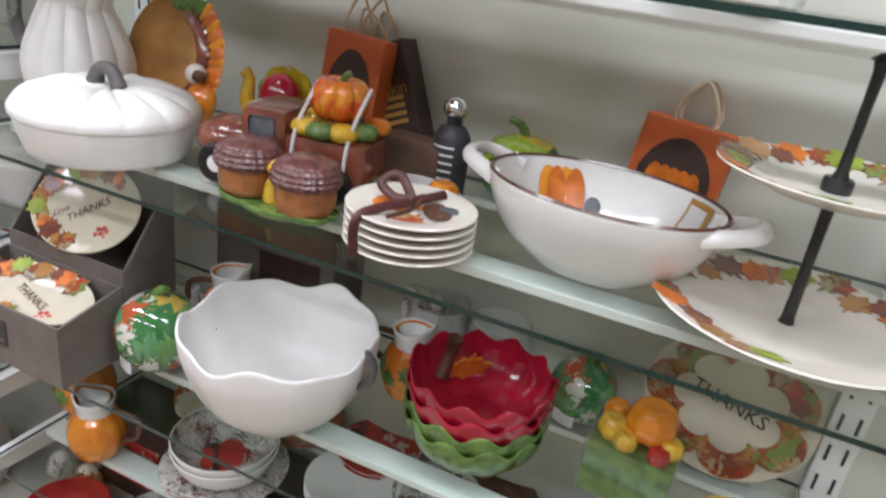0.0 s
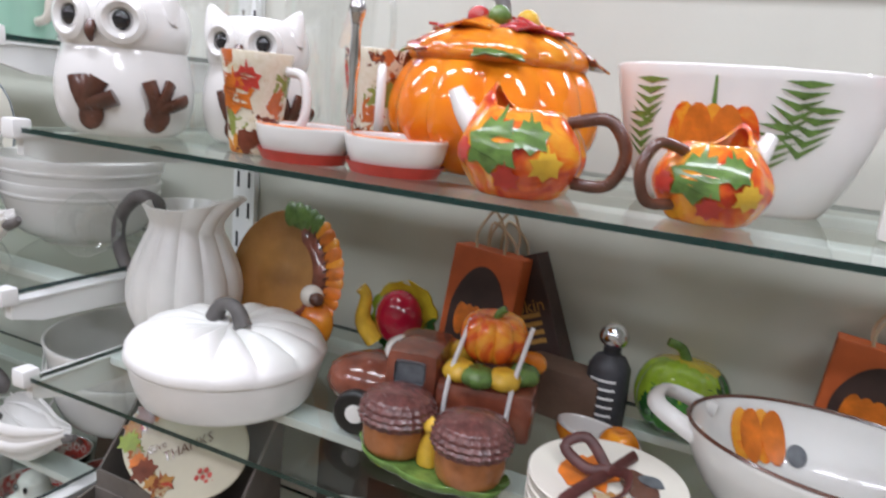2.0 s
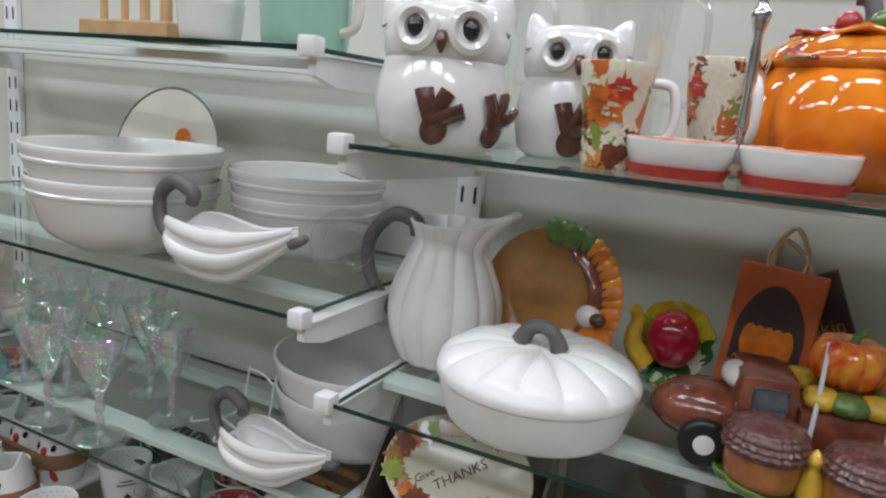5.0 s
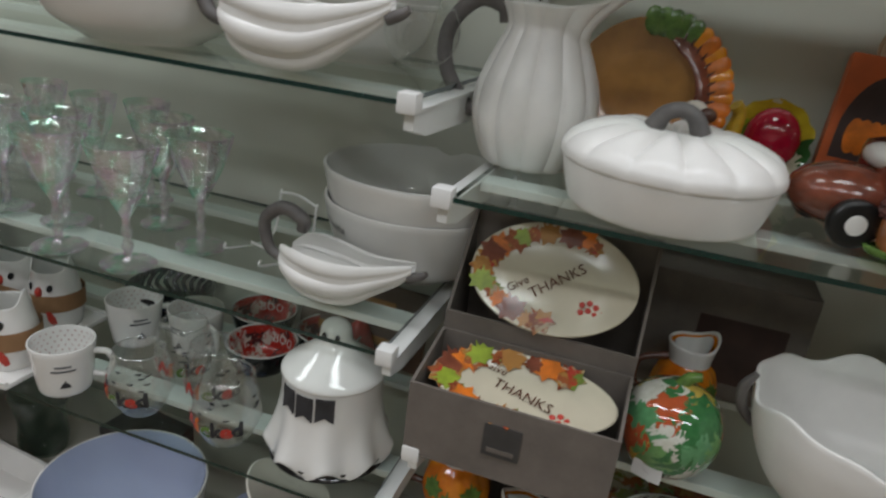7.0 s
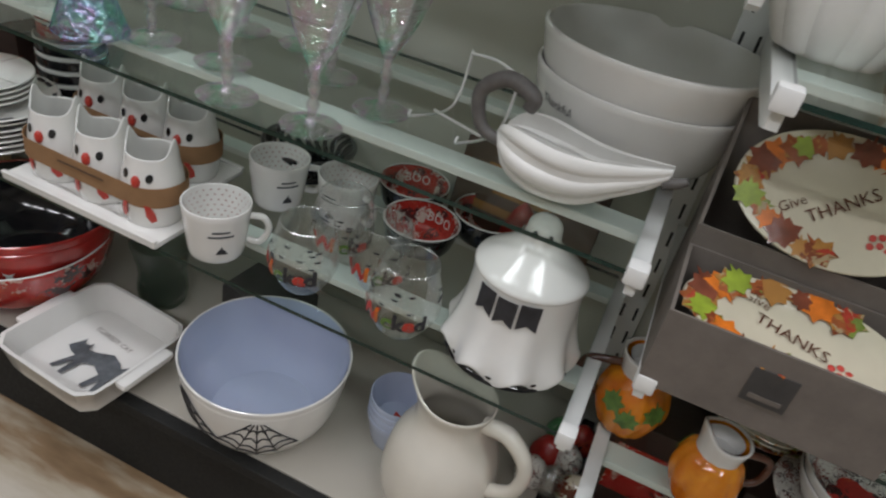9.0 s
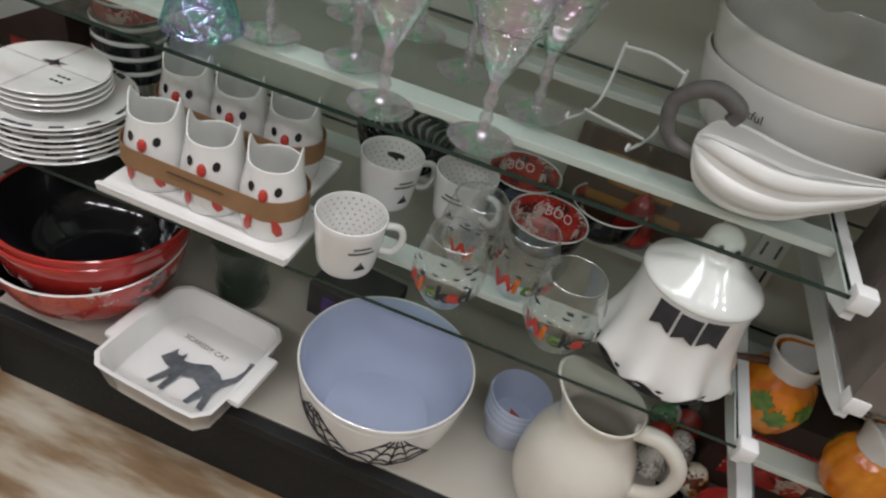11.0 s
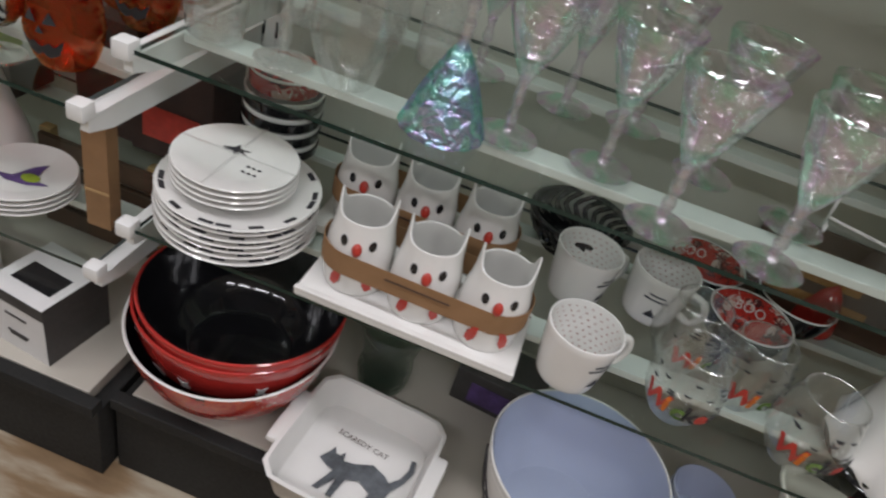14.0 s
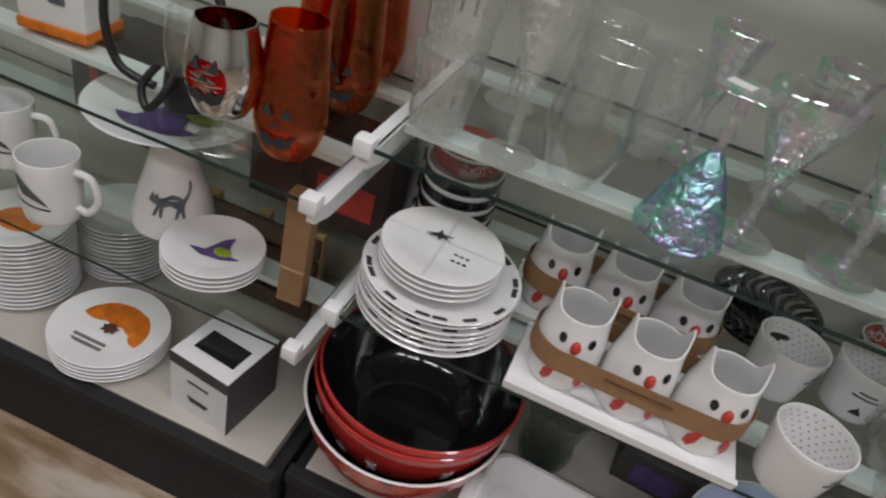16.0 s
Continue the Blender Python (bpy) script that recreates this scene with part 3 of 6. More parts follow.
def leaf_ring(plate_part, m, rr, sy, first, step, count, size, high):
    """Painted leaves round part of a plate's rim, from angle first on; m places the plate."""
    random.seed(int(rr * 10000))
    for k in range(count):
        a = radians(first + step * k + random.uniform(-5, 5))
        q = rr * random.uniform(0.76, 0.9)
        lf = turn(sheet(scaled(LEAF, size * random.uniform(0.8, 1.35)), 0.0006), pose(0, 0, 0, -90))
        rise = 0.0068 + (high - 0.006) * (q / rr - 0.62) / 0.365 + 0.0003 * (k % 3)
        slope = math.degrees(math.atan2(high - 0.006, 0.365 * rr))
        place = pose(q * math.cos(a), sy * q * math.sin(a), rise) @ pose(0, 0, 0, 0, 0, math.degrees(a)) @ pose(0, 0, 0, 0, -slope)
        turn(lf, m @ place @ pose(0, 0, 0, 0, 0, random.uniform(0, 360)))
        part("leaf_print", lf, M[("autumn_full", "orange_print", "red_brown", "tan", "autumn_full", "green_print")[k % 6]], plate_part, smooth=False)


# ---- bay one, top shelf ----
def owl_jar(x, y, rz, r, h, label):
    th = thing("owl_jar", label, "cookie jar", x, y, Z_O, rz, "owl jars")
    k = h / 0.2
    out = smoothed([(r * 0.72, 0), (r * 0.9, 0.012 * k), (r, 0.045 * k), (r * 0.99, 0.075 * k), (r * 0.9, 0.107 * k)], 5)
    part("body", lathe(shell(out, 0.005), 48), M["white"], th)
    head = smoothed([(r * 0.88, 0.109 * k), (r * 0.93, 0.118 * k), (r * 0.95, 0.14 * k), (r * 0.86, 0.168 * k), (r * 0.6, 0.180 * k), (r * 0.2, 0.183 * k), (0.0, 0.184 * k)], 4)
    lid = part("head", lathe([(0, 0.109 * k)] + head, 48), M["white"], th, "white owl head lid")
    for s in (-1, 1):
        ear = lathe([(r * 0.34, 0), (r * 0.24, r * 0.25), (r * 0.09, r * 0.5), (0, r * 0.56)], 16, sy=0.5)
        part("ear", stand(ear, s * r * 0.64, -r * 0.28, 0.155 * k, 0, s * 24, 0), M["white"], lid)
        part("eye_ring", stand(lathe([(r * 0.17, 0.004), (r * 0.25, 0.009), (r * 0.33, 0.006), (r * 0.35, 0.0), (r * 0.17, 0.0)], 24), s * r * 0.36, -r * 0.83, 0.142 * k, 90, 0, s * 20), M["white"], lid)
        part("eye", blob(s * r * 0.36, -r * 0.84, 0.142 * k, r * 0.145, r * 0.09, r * 0.15), M["black"], lid, "shiny black eye")
        foot = bmesh.new()
        for a in (-0.75, 0.0, 0.75):
            tube([(0, 0, 0), (math.sin(a) * 0.016, -0.003, 0.016 * math.cos(a)), (math.sin(a) * 0.028, 0.0, 0.028 * math.cos(a))], [0.009, 0.0085, 0.009], 10, 3, foot, 0.55)
        blob(0.004, 0, -0.006, 0.012, 0.005, 0.014, foot)
        fa = -92 if s < 0 else -38
        part("foot", turn(foot, pose(0, 0, 0, 0, 0, fa + 90) @ pose(0, -r * 0.985, 0.036 * k, 6, 25, 0) @ mathutils.Matrix.Scale(1.3, 4)), M["brown"], th, "dark brown foot")
    part("beak", tube([(0, -r * 0.94, 0.136 * k), (0, -r * 1.02, 0.125 * k), (0, -r * 0.97, 0.114 * k)], [0.006, 0.006, 0.002], 10, 4), M["brown"], lid, "brown beak")
    return th


owl_jar(0.142, 0.085, 22, 0.081, 0.19, "white glazed owl cookie jar with black eyes and brown feet")
owl_jar(0.275, 0.185, 20, 0.068, 0.175, "smaller white glazed owl jar with black eyes")


def tall_mug(x, y, rz, s=1.0):
    out = smoothed([(0.026 * s, 0), (0.030 * s, 0.006), (0.034 * s, 0.05 * s), (0.043 * s, 0.118 * s)], 4)
    th = vessel("autumn_mug", out, 0.003, M["autumn"], "white mug with red and orange autumn leaves", "mug", x, y, Z_O, rz, "autumn mugs", inner=M["white"])
    rad = radius_of(out)
    wrapped(th, scaled(LEAF, 0.05), M["orange_print"], rad, -100, 0.072 * s)
    wrapped(th, scaled(LEAF, 0.034), M["red_print"], rad, -75, 0.09 * s)
    handle(th, M["white"], [(0.034 * s, 0, 0.035 * s), (0.058 * s, 0, 0.036 * s), (0.068 * s, 0, 0.062 * s), (0.062 * s, 0, 0.095 * s), (0.041 * s, 0, 0.1 * s)], 0.0055)


tall_mug(0.355, 0.07, 8, 0.95)
tall_mug(0.455, 0.19, -60, 1.1)

dish = thing("two_part_dish", "white twin relish dish with red rim and a chrome handle", "serving dish", 0.49, 0.055, Z_O, 3)
for sx in (-0.056, 0.056):
    o = smoothed([(0.036, 0), (0.045, 0.004), (0.053, 0.02), (0.056, 0.036)], 4)
    part("bowl", stand(lathe(shell(o, 0.004), 40, sy=0.86), sx, 0, 0.002), M["white"], dish)
    part("red_foot", stand(lathe([(0.0, 0), (0.047, 0.0), (0.0535, 0.012), (0.046, 0.002)], 40, sy=0.87), sx, 0, 0.0005), M["red_print"], dish, "painted red foot")
    part("lining", stand(lathe([(0, 0.0065), (0.042, 0.0075), (0.0495, 0.022), (0.0525, 0.034)], 40, sy=0.86), sx, 0, 0.002), M["boo_pattern"], dish, "red and white patterned inside")
    part("rim", stand(lathe([(0.0525, 0.0385), (0.054, 0.0405), (0.0555, 0.0385), (0.054, 0.0375), (0.0525, 0.0385)], 40, sy=0.87), sx, 0, 0.0), M["orange_print"], dish)
rod = lathe(smoothed([(0.0035, 0.02), (0.006, 0.03), (0.0035, 0.045), (0.006, 0.06), (0.0045, 0.09), (0.0065, 0.11), (0.005, 0.145), (0.0095, 0.165), (0.0045, 0.177), (0.008, 0.188), (0.0, 0.196)], 3), 14)
part("post", rod, M["chrome"], dish, "ridged chrome post")

tu = thing("pumpkin_tureen", "orange ceramic pumpkin tureen with leaf lid", "tureen", 0.59, 0.225, Z_O, -15)
tu.scale = (0.83, 0.83, 0.83)
o = smoothed([(0.075, 0), (0.1, 0.006), (0.138, 0.045), (0.147, 0.085), (0.135, 0.125), (0.118, 0.148)], 5)
part("body", lathe(shell(o, 0.006), 96, 12, 0.055), M["bright_pumpkin"], tu)
lid = part("lid", lathe(smoothed([(0.121, 0.146), (0.125, 0.155), (0.115, 0.172), (0.08, 0.19), (0.04, 0.198), (0.0, 0.2)], 5), 96, 12, 0.05), M["pumpkin"], tu, "orange lid with red leaf relief")
random.seed(5)
for i in range(13):
    a = i * 0.483
    lf = sheet(scaled(LEAF, 0.062 + 0.02 * random.random()), 0.004)
    bmesh.ops.bevel(lf, geom=lf.edges[:], offset=0.001, segments=1, affect="EDGES")
    for v in lf.verts:
        v.co.y -= 0.14 * v.co.z * v.co.z * 8 - 0.25 * abs(v.co.x)
    rr, zz = (0.113, 0.166) if i % 2 else (0.07, 0.197)
    turn(lf, pose(rr * math.cos(a), rr * math.sin(a), zz) @ pose(0, 0, 0, 0, 0, math.degrees(a) + 90) @ pose(0, 0, 0, -62 if i % 2 else -78, 0, 40 * random.random()))
    part("leaf", lf, (M["red"], M["autumn_full"], M["pumpkin"], M["leaf_green"])[i % 4], lid)
part("stem", tube([(0, 0, 0.195), (0.0, -0.002, 0.22), (-0.008, 0, 0.24), (-0.02, 0, 0.246)], [0.014, 0.011, 0.011, 0.013], 12, 5), M["grey_stem"], lid, "dark stem knob")
for a, m in ((0.4, "yellow"), (2.4, "yellow"), (4.0, "red"), (5.2, "leaf_green")):
    part("small_gourd", blob(0.034 * math.cos(a), 0.034 * math.sin(a), 0.208, 0.016, 0.016, 0.015), M[m], lid)


def pumpkin_creamer(x, y, rz, r, label):
    th = thing("pumpkin_creamer", label, "creamer", x, y, Z_O, rz, "pumpkin creamers")
    o = smoothed([(r * 0.5, 0), (r * 0.72, 0.004), (r, r * 0.55), (r * 0.93, r * 0.95), (r * 0.68, r * 1.25), (r * 0.58, r * 1.32)], 5)

    def spout(a, rad, z):
        return 0.35 * r * max(0.0, math.cos(a - math.pi)) ** 6 * max(0.0, z - r * 0.95) / (r * 0.37)
    part("body", lathe(shell(o, 0.004), 72, 10, 0.07, wave=spout), M["creamer_glaze"], th)
    part("spout", tube([(-r * 0.7, 0, r * 0.9), (-r * 1.02, 0, r * 1.2), (-r * 1.25, 0, r * 1.55)], [r * 0.28, r * 0.2, r * 0.13], 14, 5), M["white"], th, "white pouring lip")
    handle(th, M["brown"], [(r * 0.85, 0, r * 0.3), (r * 1.4, 0, r * 0.35), (r * 1.6, 0, r * 0.85), (r * 1.3, 0, r * 1.3), (r * 0.7, 0, r * 1.2)], r * 0.1, label="brown twig handle")
    rad = radius_of(o)
    for a, z, s, m in ((-100, r * 0.86, 1.0, "leaf_green"), (-65, r * 1.0, 0.6, "leaf_green"), (-135, r * 0.7, 0.5, "red_print"), (-50, r * 0.6, 0.55, "yellow"), (-85, r * 0.35, 0.45, "red_print")):
        wrapped(th, scaled(LEAF, r * s), M[m], rad, a - rz, z, "leaf", 0.0008)


pumpkin_creamer(0.693, 0.03, 0, 0.06, "orange and red pumpkin creamer with green leaves")
pumpkin_creamer(0.866, 0.03, -130, 0.05, "orange and red pumpkin sugar pot with green leaves")

sv = thing("serving_bowl", "large white oval bowl painted with a pumpkin and ferns", "serving bowl", 0.865, 0.235, Z_O, -12)
sv.scale = (0.74, 0.78, 0.86)
o = smoothed([(0.10, 0), (0.125, 0.006), (0.16, 0.07), (0.185, 0.155)], 5)
part("body", lathe(shell(o, 0.006), 64, sy=0.62), M["white"], sv)
rad_s = radius_of(o)


def on_oval(outline, ang, z0, mat, sy=0.62, lift=0.0012):
    bm = wrap(sheet(outline, 0.0006), rad_s, ang, z0, lift)
    for v in bm.verts:
        v.co.y *= sy
    part("painting", bm, M[mat], sv)


for k in range(5):
    on_oval(ellipse(0.022, 0.042, (k - 2) * 0.019, 0), -92, 0.075, "orange_print" if k % 2 else "creamer_glaze", lift=0.0012 + 0.0009 * (k % 2))
on_oval(scaled([(-0.1, 0), (0.1, 0), (0.04, 1), (-0.06, 1)], 0.03), -92, 0.116, "leaf_green")
for ang, z0 in ((-122, 0.09), (-58, 0.095), (-130, 0.05), (-64, 0.05), (-50, 0.07)):
    for k in range(5):
        on_oval([(-0.004, 0), (0.0, 0.004), (0.03, 0.018 - k * 0.004), (0.0, -0.004)], ang - 4 + k, z0 + k * 0.012, "leaf_green")
        on_oval([(0.004, 0), (0.0, 0.004), (-0.03, 0.018 - k * 0.004), (0.0, -0.004)], ang - 4 + k, z0 + k * 0.012, "leaf_green")
on_oval(scaled(LEAF, 0.03), -70, 0.03, "orange_print")

for i, (bx, by, bz, w, d, h) in enumerate(((1.085, 0.13, 0, 0.15, 0.15, 0.062), (1.105, 0.15, 0.064, 0.12, 0.14, 0.055))):
    tb = thing("square_dish", "white square porcelain baking dish", "baking dish", bx, by, Z_O + bz, -10, "square dishes")
    bm = box(-w / 2, -d / 2, 0, w / 2, d / 2, h, 0.008)
    part("body", bm, M["white"], tb)
for i in range(2):
    og = thing("orange_mug", "small orange and pink mug on white dishes", "mug", 1.075 + 0.085 * i, 0.15, Z_O + 0.121, 0, "orange mugs")
    part("body", lathe(shell(smoothed([(0.03, 0), (0.033, 0.004), (0.036, 0.07)], 3), 0.003), 32), M["orange_print"] if i else M["red_print"], og)


def jug_glass(x, y, r, h, lbl):
    th = thing("glass_jug", lbl, "glass jug", x, y, Z_O + 0.0, 0, "glass jugs")
    o = smoothed([(r * 0.8, 0), (r * 0.85, 0.005), (r * 0.9, h * 0.5), (r, h)], 4)
    part("body", lathe(skin(o), 40), M["glass"], th)
    handle(th, M["glass"], [(r * 0.88, 0, h * 0.3), (r * 1.4, 0, h * 0.35), (r * 1.45, 0, h * 0.75), (r * 0.95, 0, h * 0.85)], 0.005)


jug_glass(0.125, 0.27, 0.062, 0.25, "clear glass jug behind the owl jars")
jug_glass(0.305, 0.31, 0.068, 0.26, "clear glass jug with a flared lip")

# ---- bay two, top shelf ----
gc = thing("green_canister", "mint green ribbed ceramic canister with lid", "canister", -0.068, 0.08, Z_T, 0)
o = smoothed([(0.05, 0), (0.056, 0.004), (0.059, 0.05), (0.057, 0.1)], 4)
part("body", lathe(shell(o, 0.004), 72, 16, 0.03), M["mint"], gc)
part("lid", lathe(smoothed([(0.0595, 0.1), (0.061, 0.108), (0.058, 0.125), (0.045, 0.137), (0.0, 0.14)], 4), 72, 16, 0.03), M["mint"], gc)
handle(gc, M["cream"], [(0.055, 0.0, 0.02), (0.078, 0, 0.03), (0.08, 0, 0.075), (0.056, 0, 0.09)], 0.006, label="cream side handle")
for i in range(3):
    vessel("white_cup", smoothed([(0.036, 0), (0.040, 0.004), (0.043, 0.03), (0.045, 0.05)], 3), 0.003, M["white"], "white cup with thin dark lines, nested in a stack", "cup", -0.198, 0.05, Z_T + 0.027 * i, 30 * i, "white cups")
rk = thing("dowel_rack", "pale wooden dish rack with upright dowels", "dish rack", -0.345, 0.09, Z_T, 0)
part("base", box(-0.09, -0.06, 0, 0.09, 0.06, 0.022, 0.003), M["wood"], rk, smooth=False)
for ix in range(4):
    for iy in (-0.035, 0.035):
        part("dowel", stand(lathe([(0, 0), (0.0055, 0), (0.0055, 0.118), (0.004, 0.122), (0, 0.1225)], 12), -0.066 + 0.044 * ix, iy, 0.0215), M["wood"], rk)


# ---- bay two, upper shelf ----
def white_bowl(label, x, y, z, r, h, mat="cream", group="white bowls", lines=True):
    th = thing("mixing_bowl", label, "bowl", x, y, z, 0, group)
    o = bowl_out(r, h, 0.5, 0.8)
    part("body", lathe(shell(o, 0.006), 56), M[mat], th)
    if lines:
        rr = radius_of(o)(h * 0.8)
        part("band", lathe([(rr - 0.001, h * 0.78), (rr + 0.0025, h * 0.8), (rr + 0.0035, h * 0.84), (rr + 0.001, h * 0.86)], 56), M[mat], th)
    return th


for i in range(2):
    white_bowl("cream ceramic mixing bowl nested in a stack", -0.408, 0.108, Z_G + 0.05 * i, 0.150 + 0.004 * i, 0.115, "white", "upper bowls")
    white_bowl("cream ceramic mixing bowl nested in a stack", -0.135, 0.255, Z_G + 0.04 * i, 0.128 + 0.005 * i, 0.105, "white", "upper bowls")
sp = thing("standing_plate", "cream plate with dark rim and orange gourds, standing on edge", "plate", -0.502, 0.303, Z_G + 0.003, 4)
bm = turn(lathe(plate_prof(0.13, 0.014), 40), pose(0, 0.0, 0.13) @ pose(0, 0, 0, 78))
part("body", bm, M["cream"], sp)
bm = turn(lathe([(0.126, 0.0135), (0.128, 0.0155), (0.131, 0.0135), (0.128, 0.011), (0.126, 0.0135)], 40), pose(0, 0, 0.13) @ pose(0, 0, 0, 78))
part("rim", bm, M["grey_print"], sp, "dark painted rim")
for dx, dz, s in ((0.045, -0.015, 0.026), (0.04, 0.035, 0.018), (0.06, -0.05, 0.016)):
    bm = turn(lathe([(0, 0.0075), (s, 0.0072), (s, 0.006)], 20), pose(dx, -0.002, 0.13 + dz) @ pose(0, 0, 0, 78))
    part("gourd_print", bm, M["orange_print"], sp)


def gravy_boat(x, y, z, rz, s, label):
    """A boat shaped like a white gourd, with a curled stem for a handle and a small stem at the tip."""
    th = thing("gravy_boat", label, "gravy boat", x, y, z, rz, "gourd gravy boats")
    bm = bmesh.new()
    secs = [(-0.088, 0.016, 0.046, 0.056), (-0.074, 0.036, 0.016, 0.072), (-0.045, 0.047, 0.002, 0.074), (-0.01, 0.045, 0.0, 0.070), (0.025, 0.034, 0.006, 0.069), (0.06, 0.022, 0.028, 0.072), (0.09, 0.013, 0.048, 0.077), (0.108, 0.007, 0.064, 0.080)]
    secs = smoothed(secs, 3)
    n = 49
    outer, inner = [], []
    for x0, w, zb, zt in secs:
        ro, ri = [], []
        for i in range(n):
            a = -0.55 + (math.pi + 1.1) * i / (n - 1)
            c, sn = math.cos(a), math.sin(a)
            rib = 1 - 0.24 * (1 - abs(math.sin(a * 4.0 + 5.0 * x0))) ** 1.6
            mid = zb + (zt - zb) * 0.62
            ro.append(bm.verts.new((x0 * s, c * w * rib * s, max(mid - (mid - zb) * sn * rib, 0.0005) * s * 1.12)))
            ri.append(bm.verts.new((x0 * s, c * w * 0.88 * s, (mid - (mid - zb) * sn * 0.88) * s * 1.12)))
        outer.append(ro)
        inner.append(ri)
    for g in (outer, inner):
        for p, q in zip(g, g[1:]):
            for i in range(n - 1):
                bm.faces.new((p[i], p[i + 1], q[i + 1], q[i]))
    for k in (0, n - 1):
        for p, q, p2, q2 in zip(outer, outer[1:], inner, inner[1:]):
            bm.faces.new((p[k], q[k], q2[k], p2[k]))
    for g, h in ((outer[0], inner[0]), (outer[-1], inner[-1])):
        for i in range(n - 1):
            bm.faces.new((g[i], g[i + 1], h[i + 1], h[i]))
    part("body", bm, M["matte_white"], th)
    handle(th, M["grey_stem"], [(-0.08 * s, 0, 0.04 * s), (-0.115 * s, 0, 0.05 * s), (-0.125 * s, 0, 0.09 * s), (-0.095 * s, 0, 0.115 * s), (-0.062 * s, 0, 0.105 * s), (-0.064 * s, 0, 0.09 * s)], [0.007 * s, 0.008 * s, 0.009 * s, 0.010 * s, 0.010 * s, 0.008 * s], label="curled grey-brown stem handle")
    part("tip", tube([(0.103 * s, 0, 0.068 * s), (0.118 * s, 0, 0.074 * s), (0.126 * s, 0, 0.080 * s)], [0.007 * s, 0.006 * s, 0.004 * s], 10, 3), M["grey_stem"], th, "grey stem tip")


gravy_boat(-0.144, 0.047, Z_G, -4, 1.15, "white gourd gravy boat with a grey stem handle")
wr = thing("glass_dish", "small clear glass dish lying on its side", "glass dish", -0.02, 0.175, Z_G + 0.0345, 0)
part("body", turn(lathe(skin(bowl_out(0.05, 0.05)), 32), pose(0, 0.02, 0.016, 75, 0, 20)), M["glass"], wr)


# ---- bay one, pitcher shelf ----
def ribbed_pitcher(x, y, rz):
    th = thing("pumpkin_pitcher", "white ribbed pumpkin pitcher with a grey curled handle", "pitcher", x, y, Z_D, rz)
    o = smoothed([(0.05, 0), (0.06, 0.004), (0.078, 0.05), (0.078, 0.095), (0.062, 0.14), (0.05, 0.168), (0.051, 0.182), (0.058, 0.198)], 5)

    def lip(a, r, z):
        return 0.024 * max(0.0, math.cos(a)) ** 3 * max(0.0, (z - 0.165) / 0.033)
    th.scale = (1.06, 1.06, 1.03)
    body = lathe(shell(o, 0.004), 84, 12, 0.07, wave=lip)
    for v in body.verts:
        k = min(1.3, max(0.0, (v.co.z - 0.165) / 0.04))
        side = max(0.0, v.co.x) / 0.06
        v.co.x *= 1 + 0.55 * k * side
        v.co.y *= 1 - 0.30 * k * side * side
    part("body", body, M["matte_white"], th)
    handle(th, M["grey_stem"], [(-0.07, 0, 0.06), (-0.09, 0, 0.062), (-0.122, 0, 0.11), (-0.122, 0, 0.16), (-0.09, 0, 0.197), (-0.056, 0, 0.193), (-0.05, 0, 0.172)], [0.009, 0.010, 0.010, 0.010, 0.011, 0.012, 0.010], label="grey-brown curled handle")


ribbed_pitcher(0.089, 0.222, 4)

pd = thing("pumpkin_dish", "white covered pumpkin pie dish with a grey stem", "covered dish", 0.284, 0.087, Z_D, -6)
pd.scale = (0.96, 0.96, 0.98)
part("base", lathe(shell(smoothed([(0.105, 0), (0.112, 0.004), (0.121, 0.03), (0.126, 0.052)], 4), 0.005), 80, 0, 0), M["matte_white"], pd)
bm = lathe(smoothed([(0.127, 0.053), (0.13, 0.058), (0.128, 0.070), (0.112, 0.086), (0.07, 0.099), (0.02, 0.094), (0.0, 0.093)], 6), 140, 14, 0.02)
for v in bm.verts:
    rr = math.hypot(v.co.x, v.co.y)
    v.co.z -= 0.011 * (1 - abs(math.sin(7 * math.atan2(v.co.y, v.co.x))) ** 0.6) * math.sin(math.pi * min(1.0, rr / 0.135)) if v.co.z > 0.0535 else 0.0
lid = part("lid", bm, M["matte_white"], pd, "ribbed white pumpkin lid")
part("stem", tube([(0.026, 0, 0.094), (0.016, 0, 0.112), (0.0, 0.0, 0.119), (-0.018, 0, 0.112), (-0.028, 0, 0.094)], [0.012, 0.010, 0.009, 0.010, 0.013], 12, 5), M["grey_stem"], lid, "grey arched stem handle")

tp = thing("turkey_plate", "round tan platter with a turkey tail rim, leaning upright", "platter", 0.232, 0.30, Z_D, -4)
tp.scale = (0.85, 0.85, 0.85)
lean = pose(0, 0, 0.125) @ pose(0, 0, 0, 76)
part("plate", turn(lathe(plate_prof(0.118, 0.02), 48), lean), M["tan"], tp)
for i in range(20):
    a = radians(-62 + i * 8.2)
    f = blob(0, 0, 0, 0.024, 0.0165, 0.005, seg=12)
    m = lean @ pose(0.112 * math.cos(a), 0.112 * math.sin(a), 0.016 + 0.001 * (i % 2)) @ pose(0, 0, 0, 0, 0, math.degrees(a) + 12)
    part("feather", turn(f, m), M["leaf_green" if i > 14 else ("pumpkin", "orange_print")[i % 2] if i > 5 else ("red_print", "pumpkin")[i % 2]], tp)
arc = [(0.094 * math.cos(radians(-60 + 12 * k)), 0.094 * math.sin(radians(-60 + 12 * k)), 0.017) for k in range(12)]
part("feather_band", turn(tube(arc, [0.008] + [0.020] * 10 + [0.008], 12, 3, flat=0.35), lean), M["red_brown"], tp, "brown barred inner feathers")
